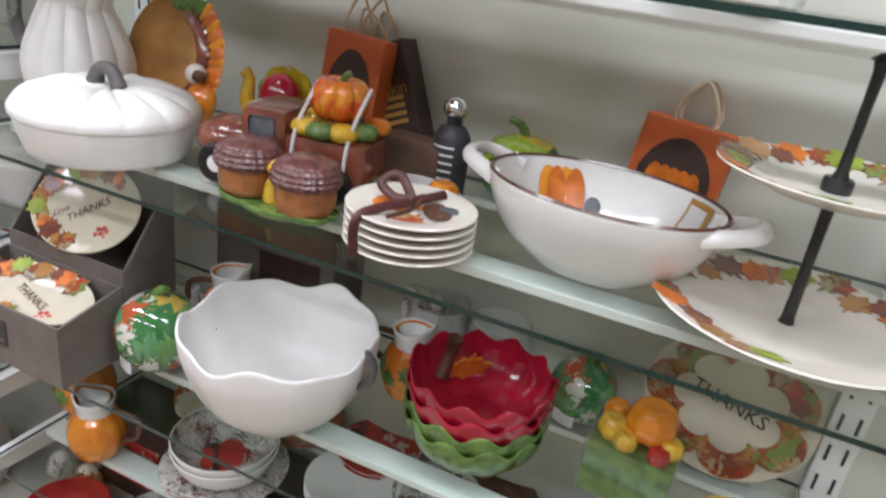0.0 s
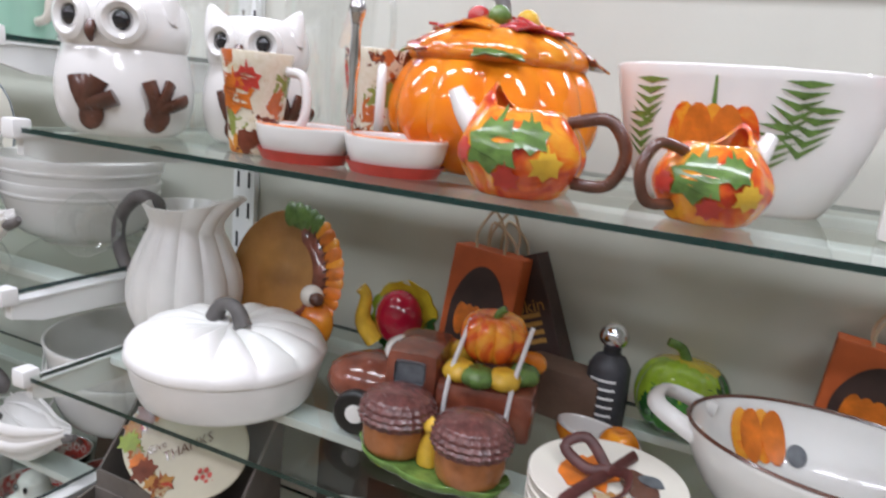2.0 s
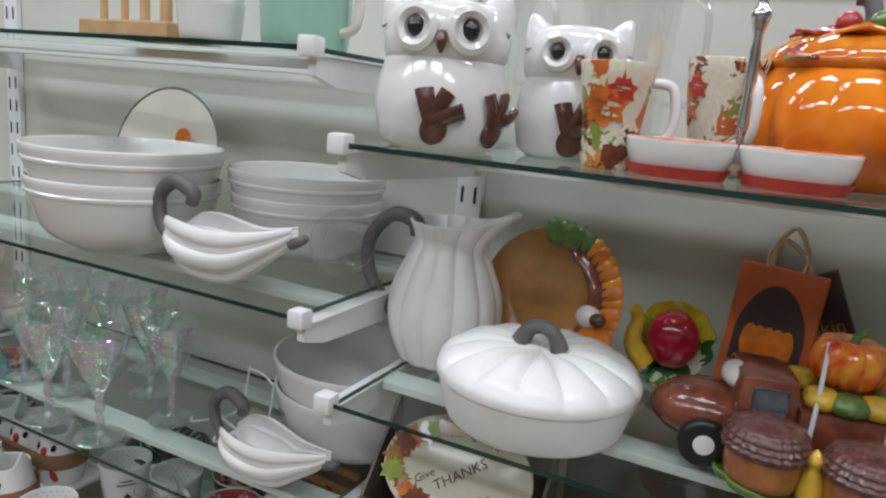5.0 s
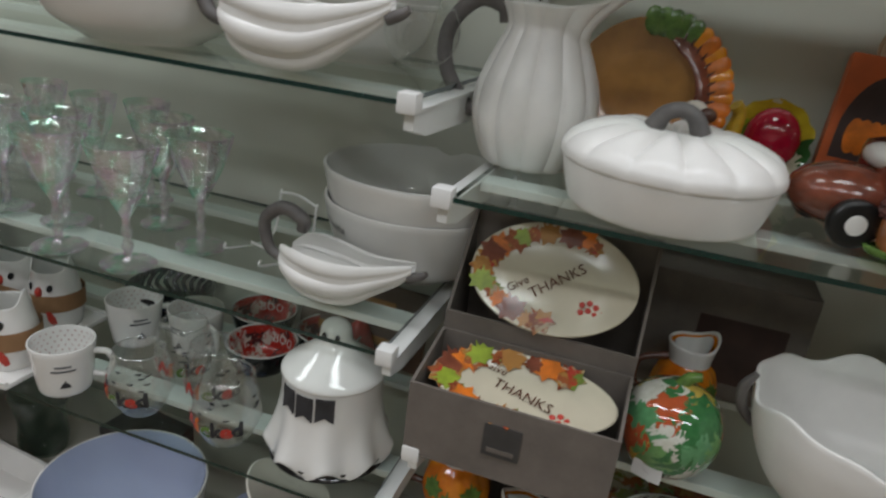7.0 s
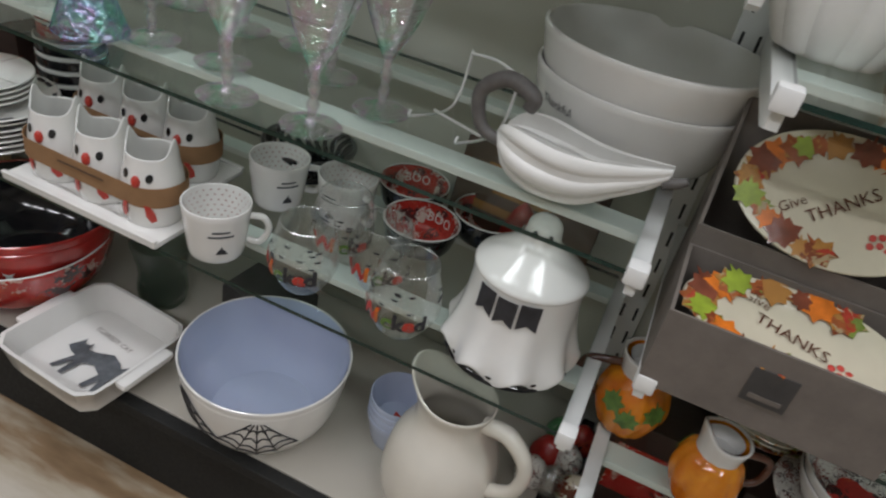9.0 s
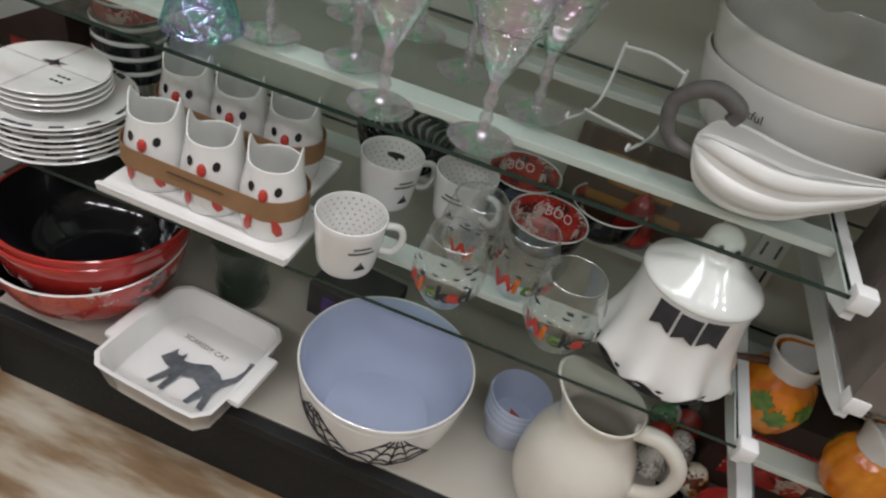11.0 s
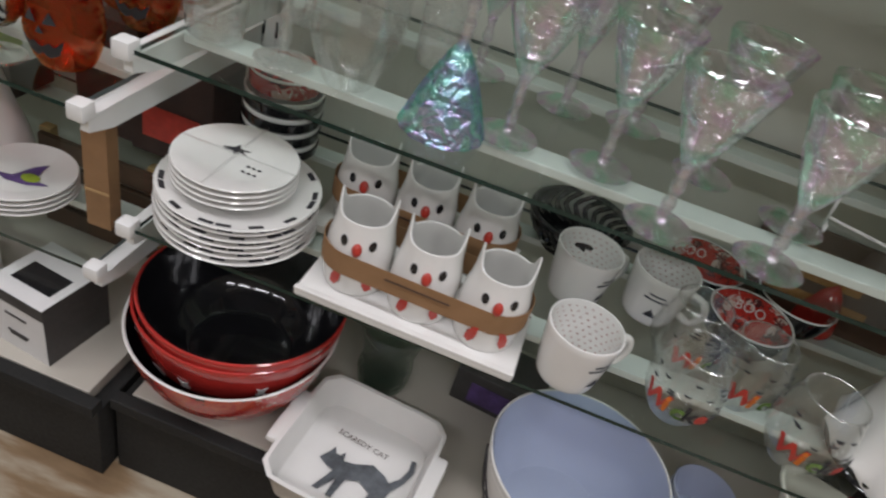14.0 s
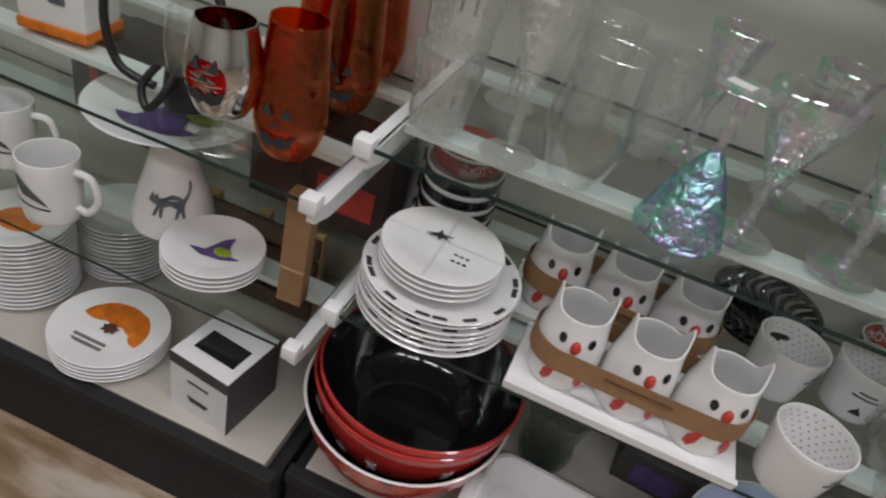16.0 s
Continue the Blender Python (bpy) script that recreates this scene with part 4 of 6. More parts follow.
for i in range(16):
    a = radians(-58 + i * 8)
    part("feather_bar", turn(blob(0, 0, 0, 0.017, 0.0022, 0.002, seg=8), lean @ pose(0.094 * math.cos(a), 0.094 * math.sin(a), 0.0225) @ pose(0, 0, 0, 0, 0, math.degrees(a) + 25)), M["brown"], tp)
part("turkey_head", turn(blob(0, 0, 0, 0.022, 0.02, 0.018), lean @ pose(0.085, -0.02, 0.03)), M["cream"], tp)
part("turkey_body", turn(blob(0, 0, 0, 0.034, 0.042, 0.022), lean @ pose(0.098, -0.068, 0.02)), M["pumpkin"], tp)
part("wattle", turn(blob(0, 0, 0, 0.014, 0.012, 0.012), lean @ pose(0.105, -0.022, 0.042)), M["brown"], tp)

tg = thing("glass_turkey", "red, yellow and green blown glass turkey", "glass ornament", 0.425, 0.345, Z_D, 0)
part("tail", turn(lathe(plate_prof(0.062, 0.02, 0.008), 32, 10, 0.12), pose(0, 0.02, 0.066, 82)), M["gourd"], tg)
part("body", blob(0.0, -0.012, 0.072, 0.040, 0.034, 0.046), M["crimson"], tg, "shiny red glass body")
part("neck", tube([(-0.035, -0.02, 0.03), (-0.055, -0.03, 0.06), (-0.052, -0.03, 0.10), (-0.06, -0.035, 0.115)], [0.018, 0.014, 0.010, 0.010], 12, 4), M["yellow"], tg)
part("base", lathe([(0, 0), (0.035, 0), (0.04, 0.008), (0.025, 0.02), (0, 0.03)], 24), M["gourd"], tg)


def gift_bag(x, y, rz, w, h, d, lean_x, roll, label, card, face):
    th = thing("gift_bag", label, "gift bag", x, y, Z_D + 0.001, rz, "gift bags", lean_x, roll)
    part("bag", box(-w / 2, -d / 2, 0, w / 2, d / 2, h, 0.002), M[card], th, smooth=False)
    arch = [(-w * 0.40, h * 0.28)] + [(-w * 0.40 * math.cos(math.pi * k / 14), h * 0.52 + h * 0.36 * math.sin(math.pi * k / 14) ** 1.3) for k in range(15)] + [(w * 0.40, h * 0.28)]
    if face:
        part("print", turn(sheet(arch, 0.0008), pose(0, -d / 2 - 0.0004, 0)), M["brown_card"], th, smooth=False)
    else:
        part("lettering", turn(text_mesh("Pumpkin", w * 0.25), pose(0, -d / 2 - 0.001, h * 0.62)), M["gold_print"], th, smooth=False)
        for k in range(4):
            part("bar", turn(sheet([(-w * 0.38, 0), (w * 0.34, 0), (w * 0.34, 0.007), (-w * 0.38, 0.007)], 0.0006), pose(0, -d / 2 - 0.0005, h * (0.34 + 0.065 * k))), M["gold_print"], th, smooth=False)
    for k in range(5 if face else 0):
        part("pumpkin_print", turn(sheet(ellipse(w * 0.095, w * 0.22, (k - 2) * w * 0.105, h * 0.45), 0.0006), pose(0, -d / 2 - 0.0013 - 0.0002 * (k % 2), 0)), M["orange_print"], th, smooth=False)
    part("lettering", turn(text_mesh("Pumpkin", w * 0.235), pose(0, -d / 2 - 0.001, h * 0.17)), M["gold_print"], th, smooth=False)
    part("bars", turn(sheet([(-w * 0.36, h * 0.045), (w * 0.36, h * 0.045), (w * 0.36, h * 0.075), (-w * 0.36, h * 0.075)], 0.0006), pose(0, -d / 2 - 0.0005, 0)), M["gold_print"], th, smooth=False)
    for s in (-1, 1):
        part("cord", tube([(-w * 0.2, s * d * 0.4, h), (-w * 0.2, s * d * 0.5, h + 0.025), (0, s * d * 0.6, h + 0.06), (w * 0.2, s * d * 0.5, h + 0.025), (w * 0.2, s * d * 0.4, h)], 0.0022, 8, 5), M["string"], th, "twisted paper cord")


gift_bag(0.55, 0.345, -6, 0.115, 0.20, 0.05, -6, 3, "orange paper gift bag with a dark pumpkin print", "orange_card", True)
gift_bag(0.66, 0.375, -4, 0.11, 0.20, 0.045, -5, -24, "dark brown paper gift bag with gold lettering, tipped over", "brown_card", False)
gift_bag(1.09, 0.34, -6, 0.13, 0.165, 0.05, -5, 5, "orange paper gift bag with a dark pumpkin print", "orange_card", True)

tk = thing("pumpkin_truck", "glazed brown ceramic pickup truck carrying pumpkins", "ceramic truck", 0.576, 0.144, Z_D, 12)
part("cargo_bed", box(0.005, -0.055, 0.025, 0.125, 0.055, 0.088, 0.010), M["red_brown"], tk)
part("cab", box(-0.062, -0.052, 0.025, 0.008, 0.052, 0.118, 0.018), M["red_brown"], tk)
part("bonnet", turn(blob(0, 0, 0, 0.066, 0.05, 0.038), pose(-0.085, 0, 0.05)), M["red_brown"], tk)
part("window", box(-0.046, -0.0545, 0.078, -0.008, -0.0505, 0.106, 0.006), M["grey_print"], tk, "pale grey side window")
part("windscreen", turn(blob(0, 0, 0, 0.022, 0.036, 0.016), pose(-0.052, 0, 0.1)), M["white"], tk, "pale windscreen")
for wx in (-0.09, 0.08):
    for wy in (-0.056, 0.056):
        w = part("wheel", turn(lathe(smoothed([(0.012, -0.008), (0.026, -0.008), (0.029, 0), (0.026, 0.008), (0.012, 0.008)], 3), 28), pose(wx, wy, 0.029, 90)), M["rubber"], tk, "black tyre")
        part("hub", turn(lathe([(0, -0.0095), (0.012, -0.0085), (0.014, 0.0), (0.012, 0.0085), (0, 0.0095)], 20), pose(wx, wy, 0.029, 90)), M["white"], w, "white hub")
part("big_pumpkin", stand(lathe(smoothed([(0, 0), (0.03, 0.004), (0.043, 0.03), (0.032, 0.056), (0.008, 0.056), (0, 0.052)], 4), 72, 9, 0.16), 0.062, 0.005, 0.105), M["creamer_glaze"], tk, "orange and yellow pumpkin")
part("pumpkin_stem", tube([(0.062, 0.005, 0.152), (0.066, 0.005, 0.166), (0.074, 0.005, 0.172)], [0.006, 0.005, 0.005], 8, 3), M["leaf_green"], tk)
for gx, gy, m in ((0.03, -0.035, "yellow"), (0.055, -0.045, "leaf_green"), (0.085, -0.04, "yellow"), (0.105, -0.015, "leaf_green"), (0.11, 0.03, "pumpkin"), (0.022, 0.03, "yellow")):
    part("gourd", stand(lathe(smoothed([(0, -0.012), (0.016, -0.010), (0.022, 0.0), (0.014, 0.011), (0, 0.012)], 3), 32, 6, 0.14), gx, gy, 0.099), M[m], tk)
for sx in (0.022, 0.098):
    part("tie", tube([(sx + 0.012, -0.01, 0.158), (sx, -0.05, 0.10), (sx - 0.004, -0.0585, 0.045)], 0.0028, 8, 5), M["white_card"], tk, "white raffia tie")

ac = thing("acorn_shakers", "pair of glazed brown acorn shakers on a green leaf tray", "shaker set", 0.612, 0.045, Z_D, -6)
tray = lathe(smoothed([(0, 0), (0.085, 0), (0.1, 0.008), (0.098, 0.012), (0.085, 0.008), (0, 0.006)], 3), 60, 7, 0.12, sy=0.5)
part("tray", tray, M["leaf_green"], ac, "glazed green leaf tray")
for sx in (-0.05, 0.05):
    s = part("acorn", stand(lathe(smoothed([(0, 0.006), (0.032, 0.007), (0.04, 0.02), (0.041, 0.046)], 4), 36), sx, 0, 0), M["acorn"], ac)
    cap = stand(lathe(smoothed([(0.040, 0.046), (0.045, 0.047), (0.0455, 0.058), (0.038, 0.074), (0.018, 0.083), (0, 0.085)], 8), 96), sx, 0, 0)
    for v in cap.verts:
        a, q = math.atan2(v.co.y, v.co.x - sx), math.hypot(v.co.y, v.co.x - sx)
        k = 1 + 0.05 * math.sin(12 * a + 420 * v.co.z) * math.sin(12 * a - 420 * v.co.z)
        v.co.x, v.co.y = sx + q * k * math.cos(a), q * k * math.sin(a)
    part("cap", cap, M["acorn_cap"], s, "bumpy dark brown acorn cap")
part("squirrel", stand(lathe(smoothed([(0, 0.006), (0.014, 0.008), (0.012, 0.03), (0.007, 0.044), (0.010, 0.054), (0.0, 0.066)], 4), 18), 0, -0.005, 0), M["yellow"], ac, "small ochre figure between the acorns")

for i in range(5):
    c = plate("cream ceramic coaster with a painted bird, tied in a stack", 0.815, 0.035, Z_D + 0.0105 * i, 0.082, 0.0105, M["cream"], "coasters", rz=-8)
    if i == 4:
        flat_print(c, scaled(LEAF, 0.085), M["orange_print"], 0.0055, x=-0.028, y=0.006)
        flat_print(c, ellipse(0.018, 0.032), M["brown"], 0.0062, x=0.03, y=0.012, rz=40)
        flat_print(c, ellipse(0.016, 0.011), M["grey_print"], 0.0066, x=0.04, y=0.028)
        flat_print(c, scaled(LEAF, 0.05), M["autumn_full"], 0.0055, x=0.02, y=-0.035)
rb = thing("ribbon", "dark brown ribbon bow tied round the coasters", "ribbon", 0.815, 0.035, Z_D, -8)
part("strap", tube([(-0.02, -0.083, 0.004), (-0.019, -0.085, 0.05), (-0.012, -0.05, 0.058), (0.0, 0.0, 0.058), (0.01, 0.06, 0.057)], 0.006, 8, 5, flat=0.35), M["ribbon"], rb)
part("loop", tube([(0, 0, 0.06), (-0.03, 0.01, 0.083), (-0.05, 0.0, 0.07), (-0.02, -0.01, 0.06), (0.0, 0, 0.062)], 0.006, 8, 5, flat=0.4), M["ribbon"], rb)
part("tail", tube([(0, 0, 0.06), (0.025, -0.02, 0.075), (0.03, -0.045, 0.068), (0.012, -0.07, 0.059)], 0.0055, 8, 5, flat=0.4), M["ribbon"], rb)

ob_ = thing("oval_bowl", "cream oval serving bowl with handles and brown rim", "serving bowl", 1.03, 0.125, Z_D, -8)
ob_.scale = (0.9, 0.9, 0.93)
o = smoothed([(0.075, 0), (0.085, 0.006), (0.125, 0.035), (0.15, 0.075), (0.158, 0.105)], 5)
part("body", lathe(shell(o, 0.006), 64, sy=0.74), M["white"], ob_)
part("rim", lathe([(0.1515, 0.1075), (0.155, 0.1105), (0.1585, 0.1075), (0.155, 0.106), (0.1515, 0.1075)], 64, sy=0.74), M["brown"], ob_, "brown painted rim")
for s in (-1, 1):
    part("handle", tube([(s * 0.135, -0.045, 0.094), (s * 0.185, -0.03, 0.108), (s * 0.195, 0.0, 0.112), (s * 0.185, 0.03, 0.108), (s * 0.135, 0.045, 0.094)], [0.012, 0.011, 0.011, 0.011, 0.012], 10, 4, flat=0.7), M["white"], ob_)
rad_i = radius_of(o)


def in_bowl(outline, ang, z0, mat, name="painting", lift=0.0):
    bm = sheet(outline, 0.0006)
    for _ in range(2):
        bmesh.ops.subdivide_edges(bm, edges=[e for e in bm.edges if e.calc_length() > 0.012], cuts=1)
    for v in bm.verts:
        z = v.co.z + z0
        r = rad_i(z) - 0.0085 + v.co.y - lift
        a = radians(ang) - v.co.x / r
        v.co = (r * math.cos(a), r * math.sin(a) * 0.74, z + 0.001)
    part(name, bm, M[mat], ob_)


for k in range(4):
    in_bowl(ellipse(0.015, 0.03, (k - 1.5) * 0.015, 0), 130, 0.066, "orange_print" if k % 2 else "creamer_glaze", lift=0.0009 * (k % 2))
in_bowl(ellipse(0.012, 0.012), 108, 0.05, "grey_print")
in_bowl([(-0.026, -0.032), (0.026, -0.032), (0.026, 0.032), (-0.026, 0.032)], 42, 0.07, "gold_print", "label_border")
in_bowl([(-0.019, -0.024), (0.019, -0.024), (0.019, 0.024), (-0.019, 0.024)], 42, 0.0705, "white_card", "label", 0.003)
for k in range(6):
    in_bowl(ellipse(0.004, 0.005), 20 - 5 * (k % 2), 0.04 + 0.009 * k, "brown", "berry")

ts = thing("tiered_stand", "two-tier plate stand with autumn leaf plates", "tiered stand", 1.265, 0.075, Z_D, -8)
for zz, r in ((0.012, 0.15), (0.165, 0.121)):
    pl = part("plate", stand(lathe(plate_prof(r, 0.022), 56), 0, 0, zz), M["cream"], ts, "cream plate with autumn leaves round the rim")
    leaf_ring(pl, pose(0, 0, zz), r, 1.0, 15, 15, 18, 0.042, 0.022)
part("post", lathe(smoothed([(0.014, 0.016), (0.007, 0.024), (0.0065, 0.15), (0.014, 0.168), (0.014, 0.184), (0.006, 0.192), (0.006, 0.29), (0.012, 0.3), (0.0, 0.31)], 3), 14), M["iron"], ts, "black iron post")
part("foot", lathe([(0, 0), (0.05, 0), (0.05, 0.012), (0, 0.013)], 24), M["cream"], ts)

gd = thing("glass_gourd", "striped green and yellow glass gourd", "glass ornament", 0.865, 0.36, Z_D, 20)
part("body", turn(lathe(smoothed([(0, 0), (0.05, 0.005), (0.066, 0.045), (0.05, 0.085), (0.012, 0.098), (0, 0.094)], 4), 60, 10, 0.08), pose(0, 0, 0.0)), M["gourd"], gd)
part("stem", tube([(0, 0, 0.092), (-0.01, 0, 0.112), (-0.03, 0, 0.12)], [0.008, 0.007, 0.006], 10, 3), M["leaf_green"], gd)
sk = thing("small_bottle", "black labelled bottle with a bright foil stopper", "bottle", 0.77, 0.275, Z_D, 0)
part("body", lathe(smoothed([(0, 0), (0.026, 0), (0.028, 0.006), (0.028, 0.09), (0.012, 0.108), (0.012, 0.118), (0, 0.118)], 2), 28), M["dark_print"], sk)
part("stopper", blob(0, 0, 0.132, 0.020, 0.020, 0.018, seg=10), M["chrome"], sk, "crumpled silver stopper")
for k in range(5):
    part("label_bar", wrap(sheet([(-0.018, -0.0015), (0.018, -0.0015), (0.018, 0.0015), (-0.018, 0.0015)]), 0.028, -95, 0.03 + 0.012 * k), M["white_card"], sk)
lf = thing("wooden_block", "brown rounded wooden box", "box", 0.71, 0.285, Z_D, -10)
part("body", box(-0.06, -0.03, 0, 0.06, 0.03, 0.075, 0.012), M["dark_wood"], lf)
yg = thing("ceramic_scoop", "white and yellow ceramic dish painted with pumpkins", "dish", 0.78, 0.18, Z_D, -20)
part("body", lathe(shell(bowl_out(0.058, 0.034), 0.005), 40, sy=0.5), M["white"], yg)
part("band", lathe([(0.052, 0.012), (0.0595, 0.024), (0.0585, 0.0335)], 40, sy=0.51), M["pumpkin"], yg)
part("pumpkin", stand(lathe(smoothed([(0, 0), (0.018, 0.003), (0.024, 0.02), (0.014, 0.034), (0, 0.032)], 3), 30, 8, 0.1), 0.035, -0.01, 0.02), M["pumpkin"], yg)


# ---- bay two, glass shelf with goblets ----
for i in range(2):
    bw = white_bowl("large cream mixing bowl, nested in a stack", -0.076, 0.263, Z_M + 0.05 * i, 0.148 + 0.004 * i, 0.118, "white", "large bowls", False)
    if i == 0:
        o = bowl_out(0.148, 0.118, 0.5, 0.8)
        bm = wrap(text_mesh("Thankful", 0.0165), radius_of(o), -128, 0.086, 0.001, False)
        part("lettering", bm, M["dark_print"], bw)
gravy_boat(-0.125, 0.109, Z_M, -6, 1.05, "white gourd gravy boat with a grey-brown stem handle")


def goblet_out(r, h, foot):
    return smoothed([(foot, 0), (foot * 0.98, 0.003), (0.010, 0.009), (0.0055, 0.02), (0.0085, h * 0.16), (0.005, h * 0.22), (0.0085, h * 0.28), (0.0055, h * 0.36), (0.008, h * 0.42)], 3), \
        smoothed([(0.006, h * 0.40), (r * 0.30, h * 0.49), (r * 0.64, h * 0.70), (r * 0.86, h * 0.88), (r, h)], 5)


def goblet(x, y, z, r, h, foot, mat, label, group, flip=False, rz=0, foot_mat=None):
    th = thing("goblet", label, "goblet", x, y, z + (h if flip else 0), rz, group, 180 if flip else 0)
    stem, bowl = goblet_out(r, h, foot)
    part("stem", lathe([(0, 0)] + stem + [(0, h * 0.425)], 24), M[foot_mat or mat], th)
    part("bowl", lathe(skin(bowl)[1:], 42, 14, 0.05), M[mat], th)
    return th


IR = "iridescent clear glass goblet with a beaded stem"
for gx, gy, gr in ((-0.446, 0.055, 0.052), (-0.571, 0.047, 0.052), (-0.507, 0.188, 0.052), (-0.641, 0.116, 0.052), (-0.761, 0.106, 0.052), (-0.399, 0.151, 0.052), (-0.60, 0.25, 0.040), (-0.70, 0.23, 0.040), (-0.83, 0.24, 0.040)):
    goblet(gx, gy, Z_M, gr, 0.185, 0.039, "iris", IR, "iridescent goblets")
ig = goblet(-0.836, 0.069, Z_M, 0.054, 0.178, 0.036, "iris_strong", "iridescent goblet standing upside down on its rim", "iridescent goblets", True, foot_mat="iris")
part("price_tag", turn(box(-0.014, -0.009, -0.0024, 0.014, 0.009, -0.0006), pose(-0.01, 0, 0, 0, 0, 25)), M["white_card"], ig, "small white price sticker", False)


def tumbler(x, y, z, r, h, mat, label, group, cat="tumbler"):
    o = smoothed([(r * 0.78, 0), (r * 0.82, 0.004), (r * 0.9, h * 0.5), (r, h)], 4)
    th = thing("tumbler", label, cat, x, y, z, 0, group)
    part("body", lathe(skin(o), 48, 16, 0.05), M[mat], th)
    part("base", lathe([(0, 0.012), (r * 0.76, 0.010)], 32, 16, 0.06), M[mat], th, "thick glass base")


tumbler(-1.149, 0.083, Z_M, 0.044, 0.098, "cut_glass", "cut crystal tumbler on glass shelf", "crystal tumblers")
tumbler(-1.147, 0.085, Z_M + 0.1, 0.047, 0.098, "cut_glass", "cut crystal tumbler standing on another", "crystal tumblers")
goblet(-1.05, 0.078, Z_M, 0.046, 0.215, 0.036, "cut_glass", "cut crystal wine goblet", "crystal goblets")
goblet(-1.08, 0.20, Z_M, 0.046, 0.215, 0.036, "cut_glass", "cut crystal wine goblet", "crystal goblets")


def stemless(x, y, z, r, h, label, group, text=False, rz=0):
    o = smoothed([(r * 0.5, 0), (r * 0.62, 0.002), (r * 0.95, h * 0.3), (r, h * 0.45), (r * 0.9, h * 0.75), (r * 0.76, h)], 6)
    th = thing("stemless_glass", label, "wine glass", x, y, z, rz, group)
    part("body", lathe(skin(o), 48), M["glass"], th)
    rim = r * 0.755
    part("rim", lathe([(rim - 0.0012, h), (rim, h + 0.0012), (rim + 0.0012, h), (rim, h - 0.001), (rim - 0.0012, h)], 48), M["cut_glass"], th)
    if text:
        rad = radius_of(o)
        letters = (("W", "red_print"), ("i", "orange_print"), ("c", "leaf_green"), ("k", "dark_print"), ("e", "red_print"), ("d", "dark_print"))
        for k, (ch, m) in enumerate(letters):
            lt = text_mesh(ch, 0.036, 0.0005, 0.0013)
            for v in lt.verts:
                v.co.x += (k - 2.5) * 0.0155
            part("letter", wrap(lt, rad, -90, h * 0.40, 0.0022, False), M[m], th)
        random.seed(int(abs(x) * 1000))
        for k in range(14):
            a, zz = random.uniform(-175, 0), random.uniform(0.55, 0.85) * h
            bat = [(-1, 0.3), (-0.5, 0.15), (-0.2, 0.3), (0, 0.1), (0.2, 0.3), (0.5, 0.15), (1, 0.3), (0.4, -0.25), (0, -0.1), (-0.4, -0.25)]
            part("bat", wrap(sheet(scaled(bat, 0.0055)), rad, a, zz, 0.001, False), M["dark_print"], th)


stemless(-0.968, 0.09, Z_M, 0.054, 0.16, "large clear stemless glass", "large glasses")
tumbler(-0.885, 0.22, Z_M, 0.042, 0.14, "cut_glass", "tall clear ribbed glass", "tall glasses")
tumbler(-0.98, 0.24, Z_M, 0.042, 0.15, "cut_glass", "tall clear ribbed glass", "tall glasses")
ea = thing("plate_easel", "empty white wire plate easel", "easel", -0.298, 0.188, Z_M + 0.0015, -20)
for s in (-1, 1):
    part("wire", tube([(s * 0.045, -0.05, 0.012), (s * 0.045, -0.045, 0.0015), (s * 0.045, 0.04, 0.002), (s * 0.045, 0.06, 0.085)], 0.0022, 8, 6), M["plastic"], ea)
part("cross_wire", tube([(-0.045, 0.058, 0.08), (0.0, 0.06, 0.086), (0.045, 0.058, 0.08)], 0.0022, 8, 4), M["plastic"], ea)
part("cross_wire", tube([(-0.045, 0.0, 0.002), (0.0, 0.0, 0.002), (0.045, 0.0, 0.002)], 0.0022, 8, 3), M["plastic"], ea)

# ---- bay two, mug shelf ----
M["dot_print"] = surface("dot_print", (0.42, 0.22, 0.19), 0.4)
PX, PY = -1.069, 0.016
for i in range(7):
    dp = plate("white dinner plate with dark dashes on the rim, in a stack", PX - 0.002 * (i % 2), PY, Z_L + 0.0095 * i, 0.108 - 0.001 * (i % 3), 0.016, M["white"], "dinner plates", rz=20 * i)
    for k in range(16):
        da = radians(-170 + 22.5 * k + 5 * (k % 3))
        part("dash", turn(box(-0.009, -0.0035, -0.0004, 0.009, 0.0035, 0.0004), pose(0.0985 * math.cos(da), 0.0985 * math.sin(da), 0.0148) @ pose(0, 0, 0, 0, 0, math.degrees(da) + 90) @ pose(0, 0, 0, -15)), M["dark_print"], dp, smooth=False)
for i in range(4):
    sp_ = plate("small white plate with a black witch print, in a stack", PX - 0.008, PY - 0.002, Z_L + 0.0735 + 0.009 * i, 0.082, 0.012, M["white"], "side plates", rz=0)
part("witch_print", turn(sheet(scaled([(-0.5, 0.05), (-0.1, 0.16), (0.02, 0.42), (0.1, 0.16), (0.5, 0.12), (0.2, 0.02), (0.42, -0.14), (0.12, -0.06), (0.0, -0.24), (-0.08, -0.04), (-0.42, -0.1), (-0.2, 0.04)], 0.038), 0.0005), pose(-0.012, 0.02, 0.0053, 0, 0, 8) @ pose(0, 0, 0, -90)), M["dark_print"], sp_, smooth=False)
for k in range(6):
    part("star_print", turn(sheet(ellipse(0.0028, 0.0022, n=8), 0.0004), pose(0.02 + 0.008 * (k % 3), -0.005 - 0.014 * (k // 3), 0.0051) @ pose(0, 0, 0, -90)), M["dark_print"], sp_, smooth=False)
ti = thing("clear_tie", "clear plastic tie crossed over the plate stack", "plastic tie", PX - 0.008, PY, Z_L + 0.074)
part("strip", box(-0.0835, -0.0022, 0.0385, 0.0835, 0.0022, 0.0390), M["film"], ti, smooth=False)
part("strip", box(-0.0022, -0.0835, 0.0392, 0.0022, 0.0835, 0.0397), M["film"], ti, smooth=False)
